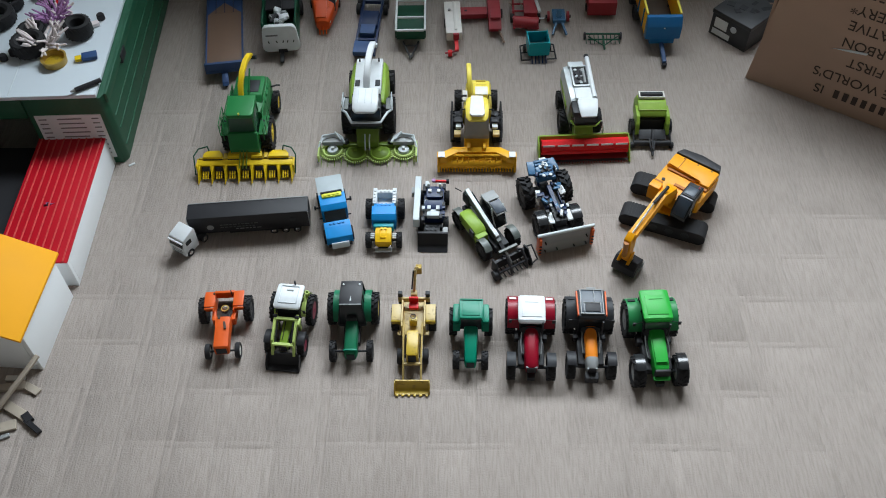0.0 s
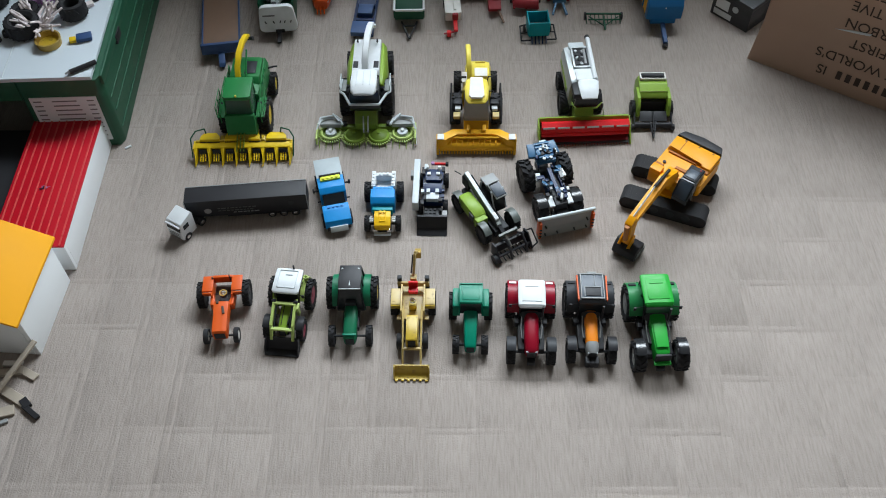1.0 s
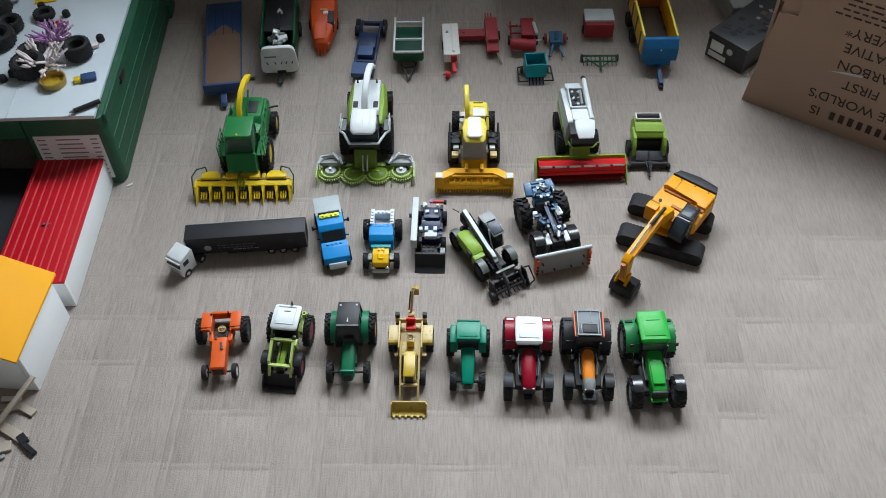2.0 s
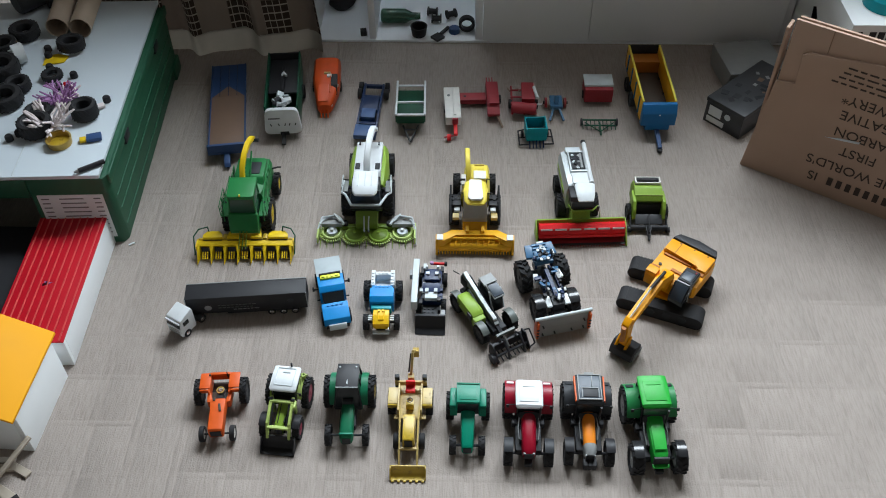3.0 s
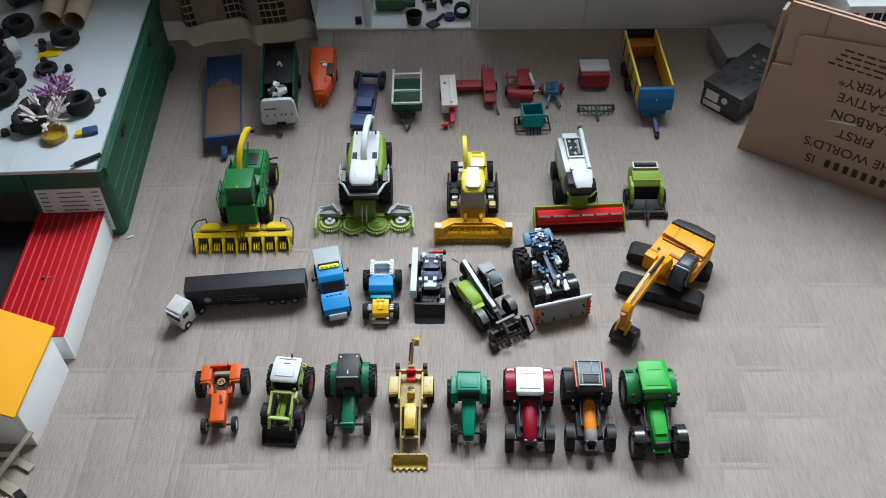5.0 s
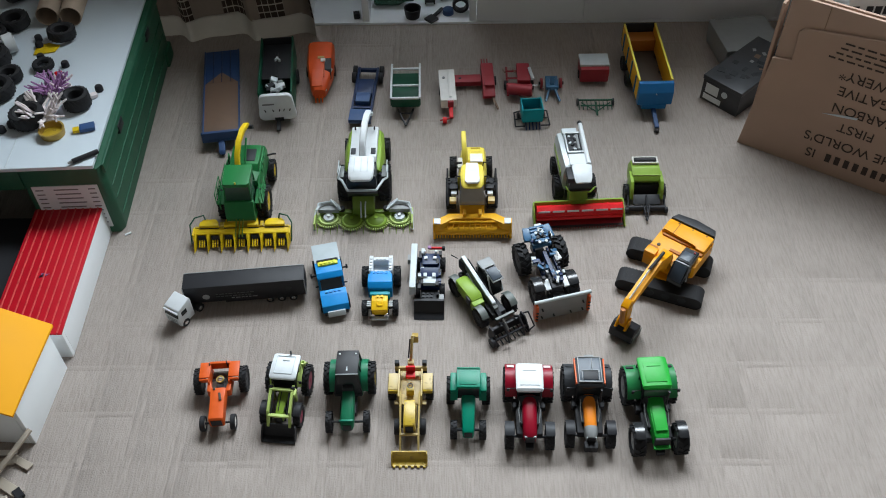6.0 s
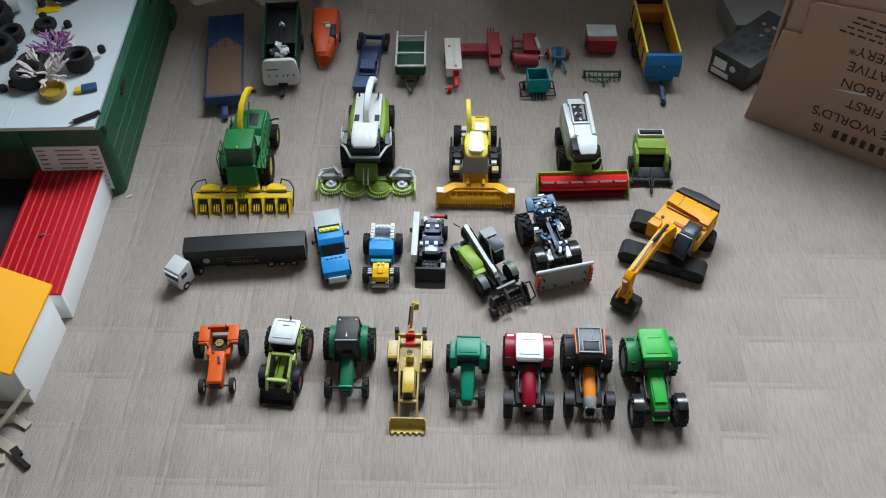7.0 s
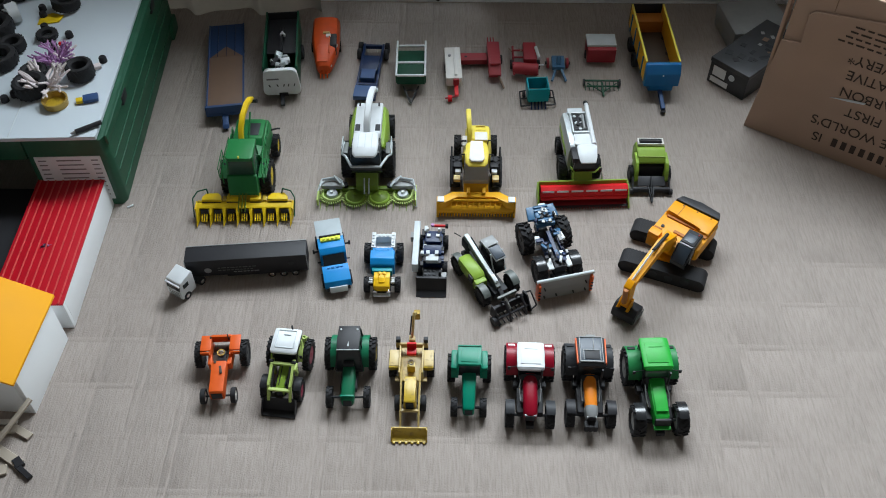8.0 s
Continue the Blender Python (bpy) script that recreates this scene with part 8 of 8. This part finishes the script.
def teal_hopper():
    t = thing("toy_seed_drill", 0.213, 1.412, 0, 4, "turquoise toy seed hopper on a dark frame", "toy implement", ROW4)
    bm = bmesh.new()
    for s in (-1, 1):
        prism(bm, [(-0.021, 0.012), (-0.024, 0.042), (0.02, 0.042), (0.016, 0.012)], s * 0.0205 - 0.0012, s * 0.0205 + 0.0012, 0.0005)
    box(bm, 0, -0.022, 0.027, 0.04, 0.0024, 0.03, 0.0005, (-5, 0, 0))
    box(bm, 0, 0.018, 0.027, 0.04, 0.0024, 0.03, 0.0005, (7, 0, 0))
    box(bm, 0, -0.002, 0.013, 0.04, 0.036, 0.0024, 0.0005)
    part("hopper", bm, TURQ, t, "turquoise open hopper")
    part("inner_cone", prism(bmesh.new(), [(-0.02, 0.014), (-0.004, 0.026), (0.012, 0.014)], -0.012, 0.012, 0.001), TURQ, t)
    for s in (-1, 1):
        part("frame_rail", pipe(bmesh.new(), [(s * 0.019, 0.014, 0.012), (s * 0.034, 0.012, 0.01), (s * 0.035, -0.028, 0.006), (s * 0.016, -0.03, 0.008)], 0.0016, 6), BLACK, t)
        part("frame_bar", rod(bmesh.new(), (s * 0.018, -0.008, 0.01), (s * 0.035, -0.008, 0.008), 0.0014, 6), BLACK, t)
        wheel(t, s * 0.026, 0.004, 0.008, 0.005, DARK, lugs=0)
    for k in range(5):
        part("coulter", rod(bmesh.new(), (-0.014 + k * 0.007, -0.022, 0.014), (-0.014 + k * 0.007, -0.036, 0.002), 0.0014, 6), NAVY, t)
    return t


teal_hopper()


def blue_plough():
    t = thing("toy_cultivator", 0.262, 1.508, 0, 0, "small blue toy cultivator with dark red discs", "toy implement", ROW4)
    part("beam", box(bmesh.new(), 0, 0, 0.016, 0.022, 0.03, 0.008, 0.001), DENIM, t)
    part("mast", prism(bmesh.new(), [(-0.012, 0.016), (0.004, 0.016), (-0.004, 0.034)], -0.004, 0.004, 0.0008), DENIM, t)
    for s in (-1, 1):
        part("arm", bar(bmesh.new(), (s * 0.004, -0.01, 0.015), (s * 0.012, -0.036, 0.006), 0.004, 0.004), DENIM, t)
        part("disc", lathe(bmesh.new(), [(-0.002, 0.009), (0.002, 0.009)], s * 0.017, 0.008, 0.009, 14, 'X'), RED_DULL, t)
        part("hub", lathe(bmesh.new(), [(-0.003, 0.003), (0.003, 0.003)], s * 0.019, 0.008, 0.009, 10, 'X'), BLACK, t)
    t.scale = (1.2, 1.3, 1.15)
    return t


blue_plough()


def red_white_box():
    t = thing("toy_box_trailer", 0.3545, 1.55, 0, 0, "dull red toy box trailer with a grey white lid", "toy trailer", ROW4)
    part("body", box(bmesh.new(), 0, 0, 0.023, 0.06, 0.05, 0.032, 0.0015), RED_DULL, t)
    part("lid", box(bmesh.new(), 0, 0.006, 0.0415, 0.062, 0.04, 0.005, 0.001), GREY_PALE, t, "grey white lid")
    for s in (-1, 1):
        wheel(t, s * 0.0285, 0.0, 0.01, 0.006, DARK, lugs=0)
    return t


red_white_box()


def rake():
    t = thing("toy_hay_rake", 0.35, 1.452, 0, 0, "dull green toy hay rake with thin tines", "toy implement", ROW4)
    bm = rod(bmesh.new(), (-0.036, 0.006, 0.012), (0.036, 0.006, 0.012), 0.0022, 8)
    rod(bm, (-0.032, -0.01, 0.01), (0.032, -0.01, 0.01), 0.0018, 8)
    part("beam", bm, GREEN_DARK, t)
    for k in range(9):
        x = -0.034 + k * 0.0085
        part("tine", pipe(bmesh.new(), [(x, 0.008, 0.012), (x, 0.014, 0.007), (x, -0.012, 0.001)], 0.0009, 5), GREEN_DARK, t)
    part("drawbar", bar(bmesh.new(), (0, 0.0, 0.012), (0.001, -0.034, 0.004), 0.004, 0.003), GREEN_DARK, t)
    for s in (-1, 1):
        part("stay", rod(bmesh.new(), (s * 0.03, 0.0, 0.01), (0, -0.026, 0.007), 0.0012, 6), GREEN_DARK, t)
        part("wheel_disc", lathe(bmesh.new(), [(-0.0015, 0.008), (0.0015, 0.008)], s * 0.037, 0.004, 0.008, 14, 'X'), DARK, t)
    return t


rake()


def tipper():
    t = thing("toy_tipper_trailer", 0.461, 1.525, 0, 1.5, "blue and yellow toy tipper trailer with a deep bed", "toy trailer", ROW4)
    # bed from y -0.085 to 0.105
    for s in (-1, 1):
        part("side_wall", prism(bmesh.new(), [(-0.083, 0.03), (-0.083, 0.076), (0.102, 0.078), (0.102, 0.03)], s * 0.0325 - 0.0016, s * 0.0325 + 0.0016, 0.0006), YELLOW_NH, t, "yellow side wall")
        part("wall_cap", box(bmesh.new(), s * 0.0325, 0.01, 0.0785, 0.0042, 0.184, 0.0022, 0.0006), YELLOW_PALE, t)
        for k in range(4):
            part("side_rib", box(bmesh.new(), s * 0.0352, -0.06 + k * 0.045, 0.052, 0.0022, 0.004, 0.042, 0.0006), BLUE_TIP, t)
    part("bed_floor", box(bmesh.new(), 0, 0.01, 0.029, 0.068, 0.186, 0.004, 0.001), BROWN_BED, t, "dark brown bed floor")
    part("rear_wall", box(bmesh.new(), 0, 0.1045, 0.053, 0.068, 0.003, 0.05, 0.0006), BLACK, t)
    part("bed_step", box(bmesh.new(), 0, 0.085, 0.045, 0.0615, 0.03, 0.028, 0.001), BROWN_ORANGE, t)
    fw = part("front_wall", prism(bmesh.new(), [(-0.084, 0.026), (-0.1, 0.03), (-0.101, 0.06), (-0.092, 0.078), (-0.084, 0.078)], -0.0345, 0.0345, 0.0016), BLUE_TIP, t, "strong blue sloped front")
    part("emblem", lathe(bmesh.new(), [(-0.1022, 0.0014), (-0.101, 0.0014)], 0, 0, 0.058, 10, 'Y'), WHITE, fw)
    part("chassis", box(bmesh.new(), 0, 0.0, 0.02, 0.03, 0.17, 0.01, 0.001), BLUE_TIP, t)
    part("lower_nose", prism(bmesh.new(), [(-0.08, 0.012), (-0.099, 0.018), (-0.1, 0.03), (-0.08, 0.03)], -0.024, 0.024, 0.0012), BLUE_TIP, t)
    part("drawbar", bar(bmesh.new(), (0, -0.095, 0.018), (0, -0.145, 0.01), 0.008, 0.007), BLUE_TRL, t)
    part("hitch_eye", lathe(bmesh.new(), [(0.003, 0.005), (0.009, 0.005)], 0, -0.147, 0, 12, 'Z'), BLACK, t)
    part("support_leg", rod(bmesh.new(), (0.004, -0.13, 0.014), (0.004, -0.13, 0.0005), 0.0025, 8), BLACK, t)
    for s in (-1, 1):
        for y in (0.0, 0.05):
            wheel(t, s * 0.033, y, 0.0165, 0.014, DARK, lugs=0)
    t.scale = (1.02, 1.07, 1.0)
    return t


tipper()


# ---- things on the green box ----
TOP = 0.171
ON_BOX = "loose parts on the white board"


def loose_tyre(x, y, r, w, tilt=0.0, turn=0.0, mat=RUBBER, lab="loose black rubber toy tyre lying flat"):
    bm = bmesh.new()
    prof = [(-w / 2 * 0.7, r * 0.55), (-w / 2, r * 0.72), (-w / 2 * 0.9, r * 0.93), (-w / 2 * 0.5, r), (w / 2 * 0.5, r), (w / 2 * 0.9, r * 0.93), (w / 2, r * 0.72), (w / 2 * 0.7, r * 0.55)]
    lathe(bm, prof, 0, 0, 0, 28, 'Z', closed=True)
    for i in range(20):
        a = 2 * math.pi * i / 20
        for s in (-1, 1):
            bmesh.ops.create_cube(bm, size=1, matrix=pose((r * 0.985) * math.cos(a + s * 0.08), (r * 0.985) * math.sin(a + s * 0.08), s * w * 0.22, s * 28, 0, math.degrees(a)) @ Matrix.Diagonal((r * 0.035, r * 0.1, w * 0.42, 1)))
    ob = new("rubber_ring", finish("rubber_ring", bm, mat))
    k = math.sin(math.radians(abs(tilt)))
    ob.matrix_world = pose(x, y, TOP + w / 2 * math.cos(math.radians(tilt)) + r * k * 0.98 + 0.001, tilt, 0, turn)
    return tagged(ob, lab, "rubber ring", ON_BOX)


for x, y, r, w, tl in ((-0.79, 1.29, 0.03, 0.022, 0), (-0.83, 1.385, 0.032, 0.024, 0), (-0.826, 1.512, 0.026, 0.02, 0), (-0.718, 1.468, 0.024, 0.018, 6), (-0.706, 1.21, 0.027, 0.024, 0), (-0.714, 1.25, 0.022, 0.018, 0), (-0.78, 1.335, 0.021, 0.018, 0), (-0.79, 1.63, 0.024, 0.018, 0), (-0.85, 1.46, 0.024, 0.02, 0)):
    loose_tyre(x, y, r * 1.12, w * 1.15, tl, x * 300)
loose_tyre(-0.63, 1.255, 0.0245, 0.03, 0, 10, RUBBER_GREY, "wide dusty black toy tyre with an open middle")
loose_tyre(-0.728, 1.372, 0.02, 0.012, 0, 0, RUBBER_GREY, "thin dusty grey toy tyre lying flat")


def tube(x0, y0, x1, y1, r, lab):
    bm = bmesh.new()
    lathe(bm, [(0, r), (0, r - 0.0016), (1.0, r - 0.0016), (1.0, r)], 0, 0, 0, 28, 'Y', closed=True)
    d = math.hypot(x1 - x0, y1 - y0)
    bmesh.ops.transform(bm, matrix=Matrix.Diagonal((1, d, 1, 1)), verts=bm.verts)
    ob = new("cardboard_tube", finish("cardboard_tube", bm, CARD_TUBE))
    ob.matrix_world = pose(x0, y0, TOP + r, 0, 0, math.degrees(math.atan2(-(x1 - x0), y1 - y0)))
    tagged(ob, lab, "tube", "cardboard tubes")


tube(-0.757, 1.512, -0.772, 1.625, 0.0215, "bare grey brown cardboard tube lying on its side")
tube(-0.71, 1.51, -0.72, 1.625, 0.0215, "bare grey brown cardboard tube lying on its side")

t = thing("tape_roll", -0.806, 1.425, TOP, 0, "small white roll of tape lying on the board", "tape roll")
bm = lathe(bmesh.new(), [(-0.01, 0.019), (-0.01, 0.014), (0.01, 0.014), (0.01, 0.019)], 0, 0, 0.019, 24, 'X', closed=True)
part("ring", bm, WHITE, t)
t.matrix_world = pose(-0.806, 1.425, TOP, 0, 0, 35)
t = thing("tape_roll", -0.826, 1.452, TOP, 0, "small white roll of tape standing on the board", "tape roll")
part("ring", lathe(bmesh.new(), [(0.0, 0.016), (0.0, 0.011), (0.016, 0.011), (0.016, 0.016)], 0, 0, 0, 24, 'Z', closed=True), WHITE, t)

t = thing("yellow_card", -0.742, 1.43, TOP, 12, "scrap of bright yellow card on the board", "card")
part("sheet", slab(bmesh.new(), [(-0.022, -0.014), (0.018, -0.012), (0.026, 0.008), (0.004, 0.02), (-0.018, 0.016)], 0.0, 0.0016, 0.0003), YELLOW, t)


def coral(x, y, mat, lab, seed, n, h):
    rng = random.Random(seed)
    t = thing("coral_ornament", x, y, TOP, 0, lab, "ornament")
    part("base", lathe(bmesh.new(), [(0, 0.014), (0.004, 0.012), (0.007, 0.006)], 0, 0, 0, 14, 'Z'), mat, t)

    def grow(p, d, r, depth, bm):
        q = p + d * rng.uniform(0.010, 0.017)
        rod(bm, p, q, r, 7, r * 0.8)
        bmesh.ops.create_icosphere(bm, subdivisions=1, radius=r * 0.85, matrix=Matrix.Translation(q))
        if depth:
            for s in range(rng.choice((1, 2, 2))):
                e = (d + Vector((rng.uniform(-0.8, 0.8), rng.uniform(-0.8, 0.8), rng.uniform(-0.2, 0.4)))).normalized()
                grow(q, e, r * 0.8, depth - 1, bm)

    for k in range(n):
        a = 2 * math.pi * k / n + rng.uniform(-0.2, 0.2)
        bm = bmesh.new()
        grow(Vector((0.004 * math.cos(a), 0.004 * math.sin(a), 0.004)), Vector((math.cos(a), math.sin(a), rng.uniform(0.35, 1.1))).normalized(), 0.0031, h, bm)
        part("branch", bm, mat, t)
    return t


coral(-0.69, 1.295, PINK, "pink branching coral ornament among the tyres", 3, 20, 2).scale = (0.98, 0.95, 0.95)
coral(-0.682, 1.222, BONE, "white branching coral ornament among the tyres", 5, 17, 2).scale = (1.25, 1.1, 1.1)
coral(-0.668, 1.305, BONE, "pale pink coral tips on a small ornament", 8, 5, 1)

t = thing("red_brick", -0.688, 1.338, TOP, 20, "small red plastic brick beside the coral", "toy brick")
part("brick", studs(box(bmesh.new(), 0, 0, 0.006, 0.014, 0.014, 0.011, 0.0006), [-0.0035, 0.0035], [-0.0035, 0.0035], 0.0115), RED_BRIGHT, t)

t = thing("brass_ring", -0.655, 1.178, TOP, 0, "yellow brown ring like a bottle cap", "ring")
part("ring", lathe(bmesh.new(), [(0, 0.021), (0.013, 0.0225), (0.013, 0.0195), (0.004, 0.018), (0, 0.017)], 0, 0, 0, 28, 'Z', closed=True), BRASS, t)
part("disc", lathe(bmesh.new(), [(0.0, 0.0178), (0.003, 0.0178)], 0, 0, 0, 24, 'Z'), MUSTARD, t)

t = thing("blue_packet", -0.601, 1.19, TOP, 18, "small blue and yellow packet", "packet")
part("packet", box(bmesh.new(), 0.004, 0, 0.004, 0.026, 0.018, 0.007, 0.0012), BLUE_TRL, t)
part("end", box(bmesh.new(), -0.0155, -0.001, 0.0035, 0.011, 0.012, 0.006, 0.0012), YELLOW, t)

t = thing("marker_pen", -0.579, 1.113, TOP, 0, "short black marker pen near the board edge", "pen")
ang = math.atan2(0.026, 0.03)
a, b2 = Vector((-0.02, -0.012, 0.0045)), Vector((0.018, 0.014, 0.0045))
part("barrel", rod(bmesh.new(), a, b2, 0.0042, 12), BLACK, t)
part("tip", rod(bmesh.new(), a + (a - b2).normalized() * 0.008, a, 0.0015, 8, 0.003), GREY, t)

rng = random.Random(12)
for x, y in ((-0.748, 1.186), (-0.735, 1.2), (-0.688, 1.376), (-0.765, 1.462), (-0.757, 1.44), (-0.706, 1.34), (-0.604, 1.301), (-0.742, 1.4)):
    t = thing("black_cylinder", x, y, TOP, rng.uniform(0, 90), "small black plastic cylinder on the board", "small part", ON_BOX)
    part("cap", lathe(bmesh.new(), [(0, 0.0075), (0.009, 0.007), (0.011, 0.0055)], 0, 0, 0, 14, 'Z'), BLACK, t)
t = thing("black_bottle", -0.835, 1.63, TOP, -40, "dark grey plastic bottle lying on the board", "bottle")
part("bottle", lathe(bmesh.new(), [(-0.05, 0.02), (-0.045, 0.024), (0.03, 0.024), (0.045, 0.01), (0.06, 0.009)], 0, 0, 0.0242, 20, 'Y'), DARK, t)
t = thing("white_clip", -0.612, 1.28, TOP, 30, "small white and brown plastic clip", "clip")
part("clip", box(bmesh.new(), 0, 0, 0.004, 0.02, 0.012, 0.007, 0.002), BONE, t)

# ---- things in the cabinet ----
t = thing("green_bottle", -0.084, 1.83, 0.0065, 0, "dark green plastic bottle lying in the cabinet", "bottle")
bm = lathe(bmesh.new(), [(-0.048, 0.012), (-0.044, 0.017), (0.01, 0.017), (0.026, 0.009), (0.046, 0.008)], 0, 0, 0.0172, 20, 'X')
part("bottle", bm, BOTTLE, t)
t = thing("black_pot", -0.04, 1.778, 0.0065, 0, "small black plastic pot in the cabinet", "pot")
part("pot", lathe(bmesh.new(), [(0, 0.016), (0.024, 0.02), (0.024, 0.0175), (0.003, 0.0145)], 0, 0, 0, 22, 'Z', closed=True), BLACK, t)
part("bottom", lathe(bmesh.new(), [(0.001, 0.0158), (0.003, 0.0158)], 0, 0, 0, 22, 'Z'), BLACK, t)
t = thing("black_ring", 0.072, 1.797, 0.0065, 0, "black rubber ring leaning in the cabinet", "ring")
part("ring", lathe(bmesh.new(), [(-0.007, 0.019), (-0.007, 0.013), (0.007, 0.013), (0.007, 0.019)], 0, 0, 0.019, 24, 'Y', closed=True), BLACK, t)
t = thing("blue_bottle_top", 0.043, 1.79, 0.0065, 0, "blue plastic bottle top in the cabinet", "bottle top")
part("cap", lathe(bmesh.new(), [(0, 0.013), (0.012, 0.012)], 0, 0, 0, 18, 'Z'), BLUE_TRL, t)
t = thing("dark_scoop", 0.0065, 1.768, 0.0065, -40, "dark plastic scoop at the cabinet edge", "scoop")
part("blade", slab(bmesh.new(), [(-0.012, -0.016), (0.012, -0.018), (0.014, 0.006), (-0.01, 0.008)], 0, 0.006, 0.001), DARK, t)
part("grip", bar(bmesh.new(), (0, 0.006, 0.005), (-0.004, 0.04, 0.006), 0.007, 0.006), DARK, t)
t = thing("black_cube", -0.17, 1.776, 0.0065, 10, "small black cube in the cabinet", "block")
part("cube", box(bmesh.new(), 0, 0, 0.007, 0.014, 0.014, 0.014, 0.001), BLACK, t)
t = thing("dark_bag", -0.232, 1.9, 0.0065, 0, "crumpled dark bag in the cabinet", "bag")
part("bag", loft(bmesh.new(), [(0.03, 0, 0.02, 0.0, 0.02), (0.01, 0.004, 0.032, 0, 0.034), (-0.012, 0, 0.03, 0, 0.028), (-0.024, 0, 0.014, 0, 0.012)], 2.4), BLACK, t)
for x, y in ((0.0, 1.83), (0.035, 1.85), (-0.01, 1.86)):
    t = thing("dark_bobbin", x, y, 0.0065, x * 700, "dark plastic bobbin in the cabinet", "bobbin", "bobbins in the cabinet")
    part("spool", lathe(bmesh.new(), [(-0.012, 0.011), (-0.009, 0.011), (-0.009, 0.007), (0.009, 0.007), (0.009, 0.011), (0.012, 0.011)], 0, 0, 0.0112, 16, 'X'), DARK, t)

# ---- broken wooden sticks beside the barn ----
STICKS = "broken wooden pieces"


def stick(a, b2, w, h, mat=WOOD, lab="thin raw wooden stick, broken", name="wooden_stick"):
    a, b2 = Vector(a), Vector(b2)
    bm = bar(bmesh.new(), a, b2, w, h, 0.0006)
    tagged(new(name, finish(name, bm, mat)), lab, "stick", STICKS)


stick((-0.583, 0.658, 0.04), (-0.648, 0.552, 0.004), 0.0075, 0.005)
stick((-0.632, 0.598, 0.003), (-0.583, 0.57, 0.003), 0.015, 0.005, lab="flat piece of pale raw wood")
stick((-0.655, 0.545, 0.003), (-0.6, 0.562, 0.003), 0.016, 0.005, lab="flat piece of pale raw wood")
stick((-0.62, 0.635, 0.003), (-0.582, 0.615, 0.003), 0.012, 0.004, lab="short piece of pale raw wood")
stick((-0.66, 0.62, 0.003), (-0.604, 0.628, 0.003), 0.012, 0.005, lab="flat piece of pale raw wood")
stick((-0.64, 0.64, 0.0025), (-0.61, 0.64, 0.0025), 0.009, 0.004, WHITE_DULL, "short white painted stick")
stick((-0.588, 0.568, 0.004), (-0.561, 0.548, 0.004), 0.008, 0.006, BLACK, "short black plastic peg", "plastic_peg")
stick((-0.592, 0.578, 0.004), (-0.58, 0.566, 0.004), 0.012, 0.007, BLACK, "short black plastic peg", "plastic_peg")
stick((-0.66, 0.52, 0.0025), (-0.605, 0.545, 0.0025), 0.006, 0.004, GREY, "thin grey plastic strip on the carpet")
t = thing("white_scrap", -0.548, 1.094, 0, 35, "tiny scrap of white paper on the carpet", "scrap")
part("scrap", box(bmesh.new(), 0, 0, 0.0015, 0.012, 0.004, 0.0025, 0.0006), WHITE, t)
